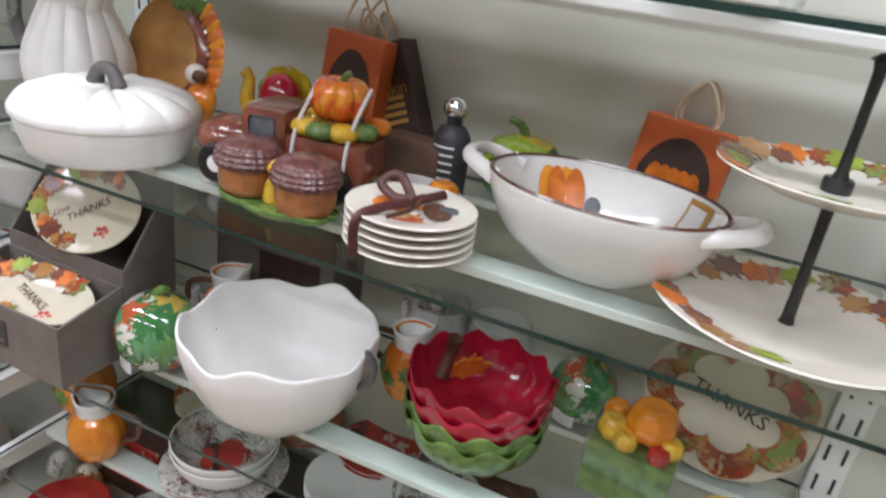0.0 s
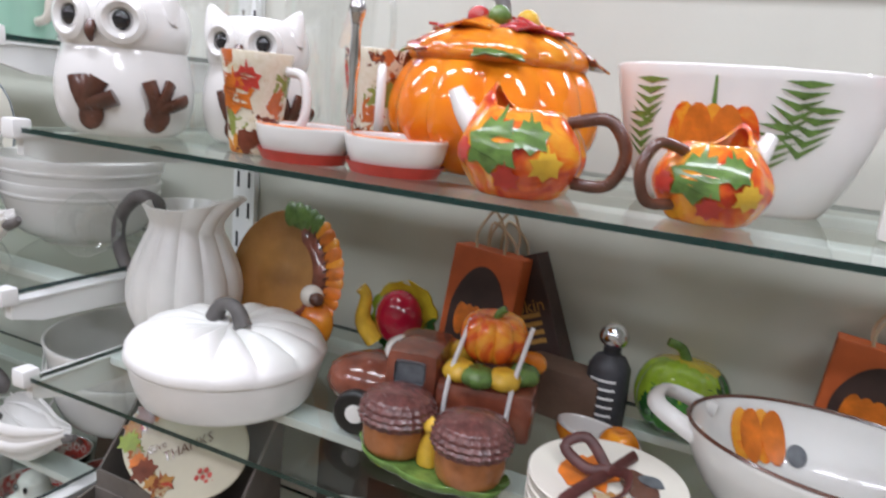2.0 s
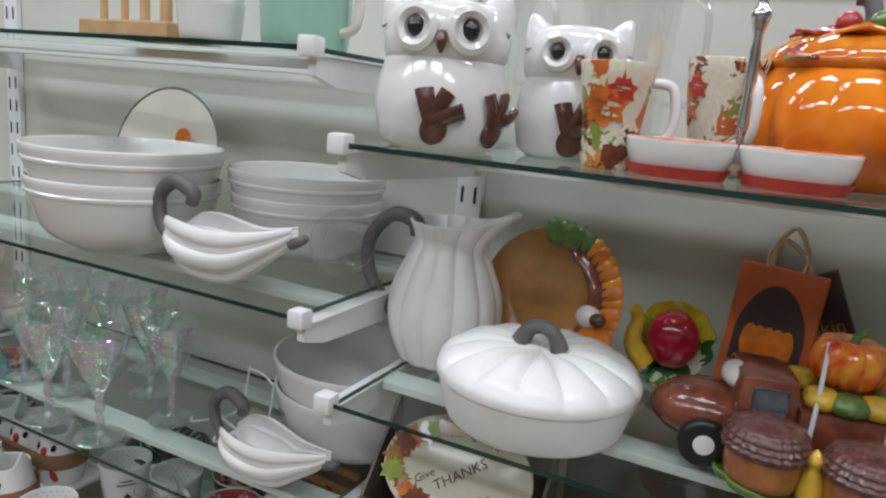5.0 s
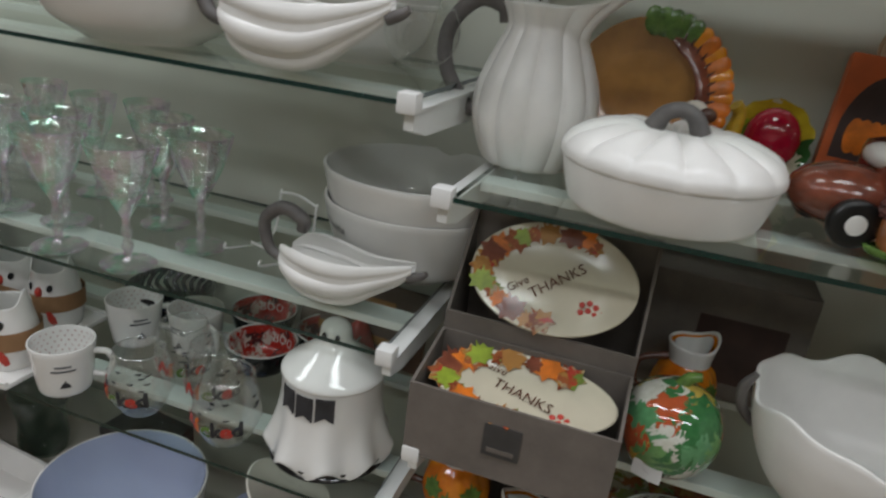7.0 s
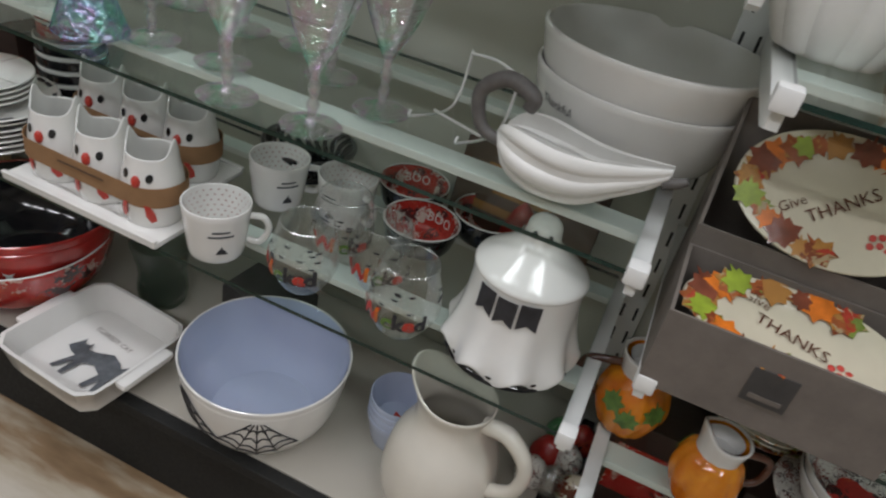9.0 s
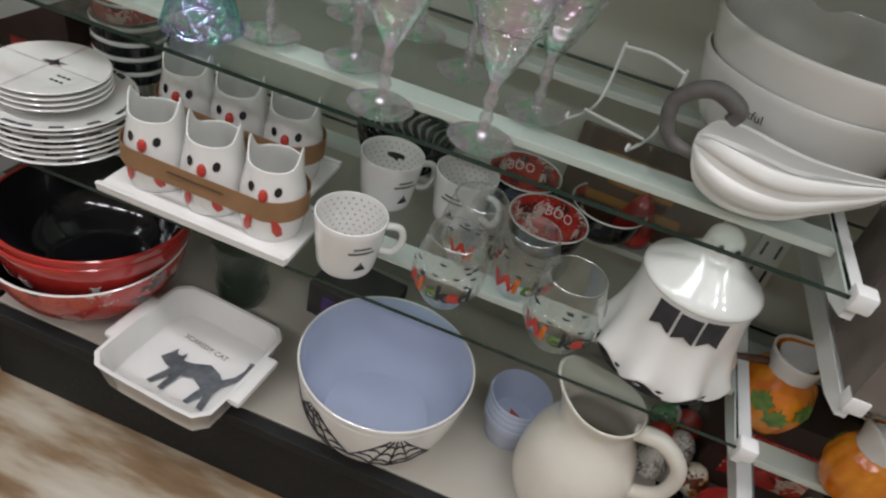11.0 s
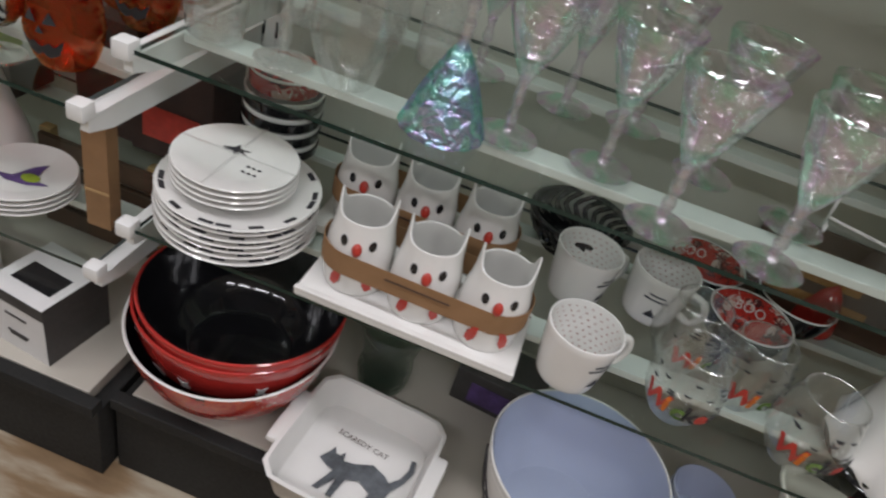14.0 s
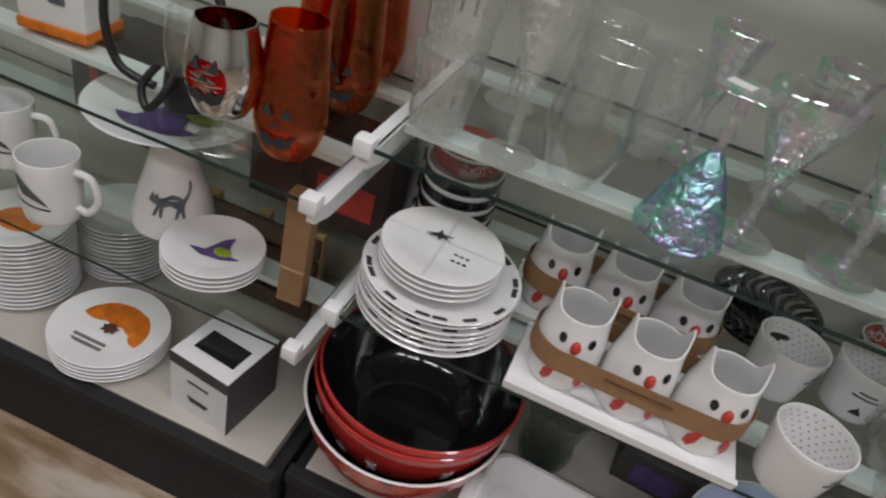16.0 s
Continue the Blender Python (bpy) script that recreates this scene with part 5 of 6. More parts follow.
for i in range(4):
    st = thing("striped_bowl", "black and white striped bowl, nested in a stack", "bowl", -1.107, 0.215, Z_L + 0.027 * i, 0, "striped bowls")
    part("body", lathe(shell(smoothed([(0.045, 0), (0.055, 0.004), (0.062, 0.03)], 3), 0.003), 36), M["white"], st)
    part("stripe", lathe([(0.0572, 0.005), (0.0622, 0.009), (0.0636, 0.0225), (0.0612, 0.024)], 36), M["black"], st, "black band")
rt = thing("red_tin", "round red tin on the striped bowls", "tin", -1.107, 0.215, Z_L + 0.117, 0)
part("body", lathe([(0, 0), (0.054, 0), (0.056, 0.003), (0.056, 0.03), (0.053, 0.033), (0, 0.034)], 36), M["red_pattern"], rt)
part("rim", lathe([(0.0565, 0.0265), (0.058, 0.029), (0.0565, 0.0315)], 36), M["white"], rt)


def owl_mug(x, y, z, rz):
    th = thing("owl_mug", "white owl mug with black eyes and red beak", "mug", x, y, z, rz, "owl mugs")
    th.scale = (1.0, 1.0, 1.0)
    o = smoothed([(0.038, 0), (0.0425, 0.004), (0.0465, 0.035), (0.046, 0.065), (0.0395, 0.098), (0.0375, 0.112)], 5)

    def ears(a, r, zz):
        k = max(0.0, (zz - 0.092) / 0.02)
        return 0.012 * k * (max(0.0, math.cos(a)) ** 14 + max(0.0, -math.cos(a)) ** 14)
    bm = lathe(shell(o, 0.003), 56, wave=ears)
    for v in bm.verts:
        k = max(0.0, (v.co.z - 0.092) / 0.02)
        v.co.z += 0.009 * k * abs(math.cos(math.atan2(v.co.y, v.co.x))) ** 16
    part("body", bm, M["white"], th)
    rad = radius_of(o)
    for s in (-1, 1):
        wrapped(th, ellipse(0.0052, 0.0068, s * 0.0195, 0), M["black"], rad, -90, 0.087, "eye", 0.0012)
        foot = [(-0.3, 1.0), (0.25, 0.9), (0.75, 0.1), (0.85, -0.75), (0.3, -1.0), (-0.15, -0.3)]
        wrapped(th, [(s * px * 0.014 + s * 0.018, pz * 0.0155) for px, pz in foot], M["red_print"], rad, -90, 0.0285, "foot", 0.002)
    part("beak", blob(0, -rad(0.079) - 0.001, 0.079, 0.0068, 0.006, 0.0105, seg=12), M["red_print"], th, "red beak")
    return th


for row, (oy, oz, x0) in enumerate(((-0.000, Z_L, -0.886), (0.122, Z_L, -0.923))):
    tr = thing("mug_tray", "white rectangular ceramic tray holding three owl mugs", "tray", x0 + 0.092, oy, oz, -1, "mug trays")
    part("body", box(-0.148, -0.063, 0.0, 0.148, 0.063, 0.010, 0.004), M["white"], tr)
    for s in (-1, 1):
        part("lip", box(-0.148, s * 0.060 - 0.004, 0.0095, 0.148, s * 0.060 + 0.004, 0.0145, 0.0018), M["white"], tr)
    for k in range(3):
        owl_mug(x0 + 0.092 * k, oy, oz + 0.0102, 10)
    sl = thing("card_sleeve", "brown kraft card sleeve round three owl mugs", "card sleeve", x0 + 0.092, oy, oz + 0.0102, -1, "card sleeves")
    bm = bmesh.new()
    pts = []
    for i in range(49):
        a = 2 * math.pi * i / 48
        cx = 0.092 if math.cos(a) > 1e-6 else (-0.092 if math.cos(a) < -1e-6 else 0.0)
        pts.append((cx + 0.0480 * math.cos(a), 0.0480 * math.sin(a)))
    rings = [[bm.verts.new((px, py, pz)) for px, py in pts] for pz in (0.038, 0.070)]
    for i in range(48):
        bm.faces.new((rings[0][i], rings[0][i + 1], rings[1][i + 1], rings[1][i]))
    ob = part("band", bm, M["kraft"], sl, smooth=False)
    md = ob.modifiers.new("thick", "SOLIDIFY")
    md.thickness = 0.001
    part("print_bar", box(-0.04, -0.0496, 0.057, 0.045, -0.0489, 0.0595), M["dark_wood"], sl, smooth=False)


def dot_mug(x, y, rz, label):
    o = smoothed([(0.034, 0), (0.039, 0.004), (0.043, 0.03), (0.049, 0.083)], 4)
    th = vessel("dotted_mug", o, 0.003, M["white"], label, "mug", x, y, Z_L, rz, "dotted mugs")
    rad0 = radius_of(o)
    bm = bmesh.new()
    for k in range(9):
        zz = 0.010 + 0.0082 * k
        for j in range(26):
            a = 2 * math.pi * (j + 0.5 * (k % 2)) / 26
            r = rad0(zz) - 0.0035
            vs = []
            for q in range(6):
                u, w = 0.0014 * math.cos(q * math.pi / 3), 0.0014 * math.sin(q * math.pi / 3)
                vs.append(bm.verts.new((r * math.cos(a + u / r), r * math.sin(a + u / r), zz + w)))
            bm.faces.new(vs)
    tagged(part("dots", bm, M["dot_print"], th, "small red-brown dots"), kind="stuff")
    handle(th, M["white"], [(0.043, 0, 0.025), (0.062, 0, 0.024), (0.073, 0, 0.045), (0.066, 0, 0.064), (0.046, 0, 0.066)], 0.0052)
    rad = radius_of(o)
    wrapped(th, scaled([(-0.6, -0.4), (0.6, -0.4), (0.35, 0.1), (0.1, 0.3), (0.0, 0.7), (-0.15, 0.3), (-0.35, 0.1)], 0.014), M["dark_print"], rad, -70, 0.026)
    for k in range(2):
        wrapped(th, [(-0.018 + 0.006 * k, 0), (0.018 - 0.006 * k, 0), (0.018 - 0.006 * k, 0.003), (-0.018 + 0.006 * k, 0.003)], M["grey_print"], rad, -72, 0.05 + 0.008 * k, "print_bar")


dot_mug(-0.586, -0.001, 28, "white mug with a dotted inside and small hat print")
dot_mug(-0.589, 0.156, 35, "white mug with a dotted inside")
dot_mug(-0.474, 0.182, -25, "white mug with a dotted inside and bat prints")

bk = thing("black_basket", "black woven wire dish", "basket", -0.602, 0.268, Z_L, 0)
part("floor", lathe([(0, 0.001), (0.055, 0.001), (0.055, 0.004), (0, 0.004)], 32), M["black"], bk)
for i in range(26):
    a = i * 2 * math.pi / 26
    part("strand", tube([(0.05 * math.cos(a), 0.05 * math.sin(a), 0.003), (0.072 * math.cos(a + 0.5), 0.072 * math.sin(a + 0.5), 0.03), (0.08 * math.cos(a + 0.2), 0.08 * math.sin(a + 0.2), 0.055)], 0.005, 8, 4), M["black"], bk)
part("rim", tube([(0.08 * math.cos(a), 0.08 * math.sin(a), 0.055) for a in [k * math.pi / 12 for k in range(25)]], 0.005, 8, 2), M["black"], bk)

for i, (bx, by) in enumerate(((-0.338, 0.187), (-0.251, 0.279), (-0.395, 0.282))):
    bb = thing("boo_bowl", "black snack bowl with a red and white patterned inside", "bowl", bx, by, Z_L, 15 * i, "snack bowls")
    o = bowl_out(0.062, 0.055, 0.5, 0.8)
    part("body", lathe(shell(o, 0.003), 44), M["black"], bb)
    li = [(max(r - 0.0036, 0), max(h, 0.003) + 0.0006) for r, h in o]
    part("lining", lathe([(0, 0.0036)] + li, 44), M["boo_pattern"], bb, "red inside with white print")
    part("rim", lathe([(0.0588, 0.0562), (0.0605, 0.0582), (0.0622, 0.0562), (0.0605, 0.055), (0.0588, 0.0562)], 44), M["white"], bb)
    rad = radius_of(o)
    lt = text_mesh("BOO", 0.022)
    for v in lt.verts:
        z = v.co.z + 0.034
        r = rad(z) - 0.0046
        a = radians(75) - v.co.x / r
        v.co = (r * math.cos(a), r * math.sin(a), z)
    part("lettering", lt, M["white"], bb)
stemless(-0.444, 0.013, Z_L, 0.049, 0.105, "clear stemless glass printed with coloured letters and bats", "printed glasses", True, -2)
stemless(-0.355, 0.079, Z_L, 0.049, 0.105, "clear stemless glass printed with coloured letters and bats", "printed glasses", True, 30)
stemless(-0.288, 0.019, Z_L, 0.051, 0.11, "clear stemless glass printed with coloured letters and bats", "printed glasses", True, 8)
stemless(-0.436, 0.104, Z_L, 0.049, 0.105, "clear stemless glass printed with coloured letters and bats", "printed glasses", True, 40)

gh = thing("ghost_jar", "white ceramic ghost cookie jar with three black flags", "cookie jar", -0.141, 0.072, Z_L, 4)
part("plinth", lathe(smoothed([(0, 0), (0.082, 0), (0.086, 0.006), (0.080, 0.016), (0, 0.02)], 3), 40), M["black"], gh, "black round base")
o = smoothed([(0.093, 0.012), (0.092, 0.022), (0.080, 0.06), (0.074, 0.10), (0.0735, 0.135)], 5)


def drape(a, r, z):
    return 0.010 * math.sin(9 * a) * max(0.0, 1 - (z - 0.012) / 0.02) if r > 0.085 else 0.0


bm = lathe(shell(o, 0.005), 108, 9, 0.0, wave=drape)
for v in bm.verts:
    k = max(0.0, 1 - v.co.z / 0.10)
    a = math.atan2(v.co.y, v.co.x)
    s = 1 + 0.075 * k * math.sin(9 * a + 0.6)
    v.co.x *= s
    v.co.y *= s
part("body", bm, M["white"], gh)
lid = part("lid", lathe(smoothed([(0.0735, 0.133), (0.0755, 0.137), (0.072, 0.143), (0.058, 0.154), (0.038, 0.170), (0.026, 0.182), (0.023, 0.194), (0.021, 0.205), (0.012, 0.214), (0, 0.217)], 5), 48), M["white"], gh, "domed ghost head lid")
for s in (-1, 1):
    part("eye", blob(s * 0.010 + 0.002, -0.0245, 0.198, 0.0038, 0.003, 0.0058, seg=10), M["black"], lid, "small black eye")
rad = radius_of(o)
for k, a in enumerate((-121, -98, -75)):
    wrapped(gh, [(-0.0135, 0.02), (0.0135, 0.02), (0.0135, -0.018), (0.0, -0.010), (-0.0135, -0.018)], M["dark_print"], rad, a, 0.110 - 0.002 * (k == 1), "flag", 0.0018)
sd = thing("santa_figure", "red and white ceramic figure behind the bowls", "figurine", -0.20, 0.30, Z_L, 0)
part("body", lathe(smoothed([(0, 0), (0.03, 0), (0.034, 0.02), (0.022, 0.055), (0.016, 0.07), (0.0, 0.09)], 4), 24), M["red"], sd)
sg = thing("sign_plate", "dark printed rectangular plate leaning on the wall", "sign", -0.20, 0.40, Z_L + 0.001, -4, rx=-12)
part("board", box(-0.13, -0.006, 0, 0.13, 0.006, 0.15, 0.003), M["dark_wood"], sg, smooth=False)
for k, w in enumerate((0.09, 0.06, 0.08)):
    part("print_bar", box(-w, -0.0075, 0.035 + 0.035 * k, w * 0.8, -0.0062, 0.05 + 0.035 * k), M["tan"], sg, smooth=False)

# ---- bay two, base deck ----
for i, (bz, rx_, r, mat) in enumerate(((0.0, 3, 0.160, "red_pattern"), (0.028, -2, 0.158, "red"), (0.046, -2, 0.156, "red"))):
    pb = thing("party_bowl", "large bowl, red outside with white rim and black inside, stacked", "bowl", -1.040 + 0.004 * i, -0.024, Z_K + bz + (0.006 if i else 0.0), 0, "party bowls", rx_)
    o = bowl_out(r, 0.125, 0.5, 0.78)
    part("body", lathe(shell(o, 0.004), 64), M[mat], pb)
    li = [(max(q - 0.0046, 0), max(h, 0.004) + 0.0006) for q, h in o]
    part("lining", lathe([(0, 0.0046)] + li, 64), M["black"], pb, "glossy black inside")
    part("rim", lathe([(r - 0.0042, 0.1262), (r - 0.002, 0.1278), (r + 0.0004, 0.1262), (r - 0.002, 0.1252), (r - 0.0042, 0.1262)], 64), M["white"] if i == 0 else M["red"], pb)
    if i:
        rad = radius_of(o)
        for a, zz in ((-92, 0.07), (-140, 0.08), (-50, 0.078), (-115, 0.05)):
            wrapped(pb, scaled([(-0.3, -0.5), (0.3, -0.5), (0.2, 0.1), (0.4, 0.5), (0, 0.3), (-0.4, 0.5), (-0.2, 0.1)], 0.022), M["white"], rad, a, zz, "print", 0.0012)

cd = thing("baking_dish", "white rectangular baking dish with a black cat print", "baking dish", -0.793, -0.101, Z_K, -5)
bm = bmesh.new()
W, D_, H_ = 0.107, 0.108, 0.056
lv = []
for sc, zz in ((0.86, 0.0), (0.9, 0.003), (1.0, H_ - 0.002), (1.02, H_), (0.965, H_), (0.95, H_ - 0.003), (0.85, 0.008), (0.8, 0.006)):
    ring = []
    for i in range(32):
        a = 2 * math.pi * (i + 0.5) / 32
        c_, s_ = math.cos(a), math.sin(a)
        k = (abs(c_) ** 9 + abs(s_) ** 9) ** (-1 / 9)
        ring.append(bm.verts.new((W * sc * c_ * k, D_ * sc * s_ * k, zz)))
    lv.append(ring)
for p, q in zip(lv, lv[1:]):
    for i in range(32):
        bm.faces.new((p[i], p[(i + 1) % 32], q[(i + 1) % 32], q[i]))
bm.faces.new(lv[0][::-1])
bm.faces.new(lv[-1])
part("body", bm, M["white"], cd)
for s in (-1, 1):
    part("handle", box(min(s * 0.104, s * 0.128), -0.052, 0.040, max(s * 0.104, s * 0.128), 0.052, 0.0545, 0.0065), M["white"], cd)
flat_print(cd, scaled(CAT, 0.128), M["grey_print"], 0.0102, "cat_print", x=0.012, y=-0.026)
part("lettering", turn(turn(text_mesh("SCAREDY CAT", 0.0135), pose(0, 0, 0, -90)), pose(-0.005, 0.040, 0.0105, 0, 0, -4)), M["grey_card"], cd, smooth=False)

for i in range(2):
    wb = thing("spider_bowl", "tall pale blue-white bowl with a black spider web print", "bowl", -0.495, -0.052, Z_K + 0.012 * i, 10 * i, "web bowls")
    o = smoothed([(0.082, 0), (0.088, 0.004), (0.116, 0.05), (0.128, 0.10), (0.1325 + 0.0015 * i, 0.135)], 5)
    part("body", lathe(shell(o, 0.0035), 64), M["white"], wb)
    li = [(max(q - 0.0041, 0), max(h, 0.0035) + 0.0006) for q, h in o]
    part("lining", lathe([(0, 0.0041)] + li, 64), M["blue_white"], wb, "glossy pale blue inside")
    if i == 0:
        rad = radius_of(o)
        for c0 in (-118, -60, -170):
            for k in range(5):
                pts = []
                for s in range(7):
                    u = s / 6
                    a = radians(c0 - 26 + 13 * k)
                    z = 0.125 - u * (0.10 - 0.018 * abs(k - 2))
                    rr = rad(z) + 0.001
                    aa = radians(c0) + (a - radians(c0)) * (0.15 + u)
                    pts.append((rr * math.cos(aa), rr * math.sin(aa), z))
                part("web_line", tube(pts, 0.0012, 5, 2), M["dark_print"], wb)
            for u in (0.25, 0.5, 0.75, 0.95):
                pts = []
                for s in range(17):
                    v = s / 4 - 2
                    k = v + 2
                    dip = 0.10 * abs(math.sin(math.pi * k))
                    uu = u - dip
                    z = 0.125 - uu * (0.10 - 0.018 * abs(v))
                    aa = radians(c0) + radians(13 * v) * (0.15 + uu)
                    rr = rad(z) + 0.001
                    pts.append((rr * math.cos(aa), rr * math.sin(aa), z))
                part("web_ring", tube(pts, 0.0012, 5, 1), M["dark_print"], wb)

gj = thing("glass_vase", "dark green glass vase", "vase", -0.815, 0.064, Z_K, 0)
part("body", lathe(shell(smoothed([(0.035, 0), (0.042, 0.004), (0.048, 0.035), (0.044, 0.07), (0.054, 0.12), (0.058, 0.135)], 4), 0.005), 40, 8, 0.05), M["dark_glass"], gj)
db = thing("dark_box", "black printed gift box on the deck", "box", -0.62, 0.125, Z_K, -6)
part("box", box(-0.075, -0.05, 0, 0.075, 0.05, 0.075, 0.002), M["dark_card"], db, smooth=False)
part("picture", box(-0.045, -0.0515, 0.012, 0.03, -0.0502, 0.055), M["purple_print"], db, smooth=False)
for i in range(4):
    vessel("small_cup", smoothed([(0.034, 0), (0.039, 0.003), (0.051, 0.06)], 3), 0.0025, M["blue_white"], "small white cup, nested in a stack", "cup", -0.291, 0.021, Z_K + 0.014 * i, 0, "small cups")
cn = thing("cup_print", "small red print inside the top cup", "print", -0.291, 0.021, Z_K + 0.0465)
part("mark", lathe([(0, 0), (0.014, 0), (0.014, 0.0006), (0, 0.0006)], 3), M["red_print"], cn)

wp = thing("white_pitcher", "tall cream ceramic pitcher", "pitcher", -0.188, -0.044, Z_K, -14)
wp.scale = (1.1, 1.1, 1.2)
o = smoothed([(0.062, 0), (0.07, 0.005), (0.085, 0.05), (0.078, 0.11), (0.056, 0.155), (0.05, 0.18), (0.055, 0.20)], 5)


def lip2(a, r, z):
    return 0.022 * max(0.0, math.cos(a - math.pi)) ** 2 * max(0.0, (z - 0.17) / 0.03)


bm = lathe(shell(o, 0.004), 64, wave=lip2)
for v in bm.verts:
    k = max(0.0, (v.co.z - 0.16) / 0.05)
    if v.co.x < 0:
        v.co.x *= 1 + 0.35 * min(k, 1.2)
part("body", bm, M["cream"], wp)
handle(wp, M["cream"], [(0.048, 0, 0.185), (0.085, 0, 0.192), (0.118, 0, 0.165), (0.115, 0, 0.115), (0.078, 0, 0.085)], [0.012, 0.012, 0.011, 0.010, 0.011])
random.seed(11)
for i in range(7):
    kx, ky = 0.0 + 0.012 * i - 0.06, 0.10 + 0.05 * (i % 3)
    fb = thing("party_favour", "small shiny dark and red ornament on the deck", "ornament", kx, ky - 0.04, Z_K, 40 * i, "party favours")
    part("body", lathe(smoothed([(0, 0), (0.022, 0.002), (0.030, 0.02), (0.018, 0.045), (0.006, 0.055), (0, 0.056)], 3), 20, 6, 0.1), M[("toile", "red", "art_ball", "cut_glass", "toile", "red_pattern", "autumn")[i]], fb)

# ---- bay three ----
for i in range(5):
    op = plate("white plate with orange pumpkins and a witch, in a stack", -1.524, -0.096, Z_K + 0.0085 * i, 0.095, 0.014, M["white"], "pumpkin plates", rz=0)
for dx, dy, s in ((-0.04, 0.042, 0.034), (0.0, 0.05, 0.038), (0.042, 0.036, 0.034), (0.06, 0.005, 0.026)):
    flat_print(op, ellipse(s, s * 0.8), M["orange_print"], 0.0056 + abs(dx) * 0.01, "pumpkin_print", x=dx, y=dy * 0.75)
flat_print(op, scaled(LEAF, 0.03), M["brown"], 0.0062, "witch_print", x=0.0, y=0.0)
for k in range(2):
    flat_print(op, [(-0.03, 0), (0.03, 0), (0.03, 0.006), (-0.03, 0.006)], M["grey_card"], 0.0056, "print_bar", x=-0.01, y=-0.05 + 0.011 * k)
for n_, (sx, sy, cnt, nm) in enumerate(((-1.70, -0.07, 15, "dish"), (-1.60, 0.05, 13, "plate"))):
    for i in range(cnt):
        plate("white plate with a thin red line, in a tall stack" if n_ else "white bowl plate with an orange print, in a tall stack", sx, sy, Z_K + 0.0095 * i, 0.082, 0.014, M["white"], "plate stack" if n_ else "bowl stack", rz=15 * i)
ps = plate("white plate with an orange pumpkin print on a tall stack", -1.70, -0.07, Z_K + 0.0095 * 15, 0.082, 0.014, M["white"], "bowl stack")
flat_print(ps, ellipse(0.04, 0.03), M["orange_print"], 0.0056, "pumpkin_print")
cb = thing("carton", "white and dark printed cardboard carton", "box", -1.332, -0.084, Z_K, -8)
cb.scale = (1.06, 1.14, 1.07)
part("carton_body", box(-0.055, -0.055, 0, 0.055, 0.055, 0.115, 0.0015), M["white_card"], cb, smooth=False)
part("dark_side", box(0.0552, -0.0548, 0.0, 0.0560, 0.055, 0.115), M["dark_card"], cb, smooth=False)
part("dark_strip", box(-0.0552, -0.0562, 0.094, 0.0562, -0.0552, 0.1152), M["dark_card"], cb, smooth=False)
part("top_panel", box(-0.035, -0.03, 0.1152, 0.04, 0.01, 0.116), M["black"], cb, "glossy black panel", False)
for zz, w in ((0.07, 0.02), (0.035, 0.02), (0.03, 0.016)):
    part("print_bar", box(-w, -0.0562, zz, w, -0.0553, zz + 0.004), M["dark_card"], cb, smooth=False)
for i in range(4):
    hp = plate("small white plate with a purple witch hat, in a stack", -1.369, -0.024, Z_L3 + 0.009 * i, 0.076, 0.013, M["white"], "hat plates")
HAT = [(-0.55, -0.2), (-0.2, -0.12), (-0.05, 0.35), (0.12, 0.55), (0.16, 0.3), (0.3, -0.05), (0.6, -0.05), (0.25, -0.25), (-0.2, -0.32)]
flat_print(hp, scaled(HAT, 0.07), M["purple_print"], 0.0056, "hat_print", x=0.005, y=0.0)
flat_print(hp, ellipse(0.014, 0.010), M["green_print"], 0.0064, "face_print", x=0.016, y=-0.002)
def print_mug(x, y, rz, label):
    o = smoothed([(0.036, 0), (0.040, 0.004), (0.043, 0.03), (0.0435, 0.105)], 3)
    th = thing("crow_mug", label, "mug", x, y, Z_L3, rz, "crow mugs")
    part("body", lathe(shell(o, 0.003), 40), M["white"], th)
    handle(th, M["white"], [(0.042, 0, 0.025), (0.06, 0, 0.022), (0.077, 0, 0.05), (0.068, 0, 0.084), (0.042, 0, 0.088)], 0.006)
    rad = radius_of(o)
    wrapped(th, scaled([(-0.6, 0.35), (-0.35, 0.45), (0.0, 0.2), (0.5, -0.35), (0.65, -0.6), (0.2, -0.35), (-0.2, -0.25), (-0.45, 0.1)], 0.042), M["grey_print"], rad, -95, 0.066, "crow_print", 0.001)
    wrapped(th, scaled([(-0.7, 0.1), (0.0, 0.0), (0.7, -0.12), (0.7, -0.18), (0.0, -0.07), (-0.7, 0.03)], 0.04), M["dark_print"], rad, -92, 0.04, "branch_print", 0.001)


print_mug(-1.605, -0.055, 6, "white mug with a grey crow on a branch")
print_mug(-1.725, 0.0, 20, "white mug with a printed branch")
bx_ = thing("kraft_carton", "tall plain brown cardboard box", "box", -1.250, -0.020, Z_L3, 3)
part("carton_body", box(-0.019, -0.013, 0, 0.019, 0.013, 0.19, 0.001), M["kraft"], bx_, smooth=False)
part("tape", box(-0.0192, -0.0138, 0.062, 0.0192, -0.0131, 0.066), M["wood"], bx_, smooth=False)
ck = thing("cake_stand", "white cake stand with purple witch hat and cat print", "cake stand", -1.457, 0.023, Z_L3, 0)
ck.scale = (1.0, 1.0, 1.0)
o = smoothed([(0.062, 0), (0.066, 0.004), (0.058, 0.05), (0.040, 0.11), (0.030, 0.174), (0.036, 0.194)], 5)
part("foot", lathe(shell(o, 0.004), 44), M["white"], ck, "tapered white foot")
wrapped(ck, scaled(CAT, 0.062), M["grey_print"], radius_of(o), -62, 0.06, "cat_print", 0.001)
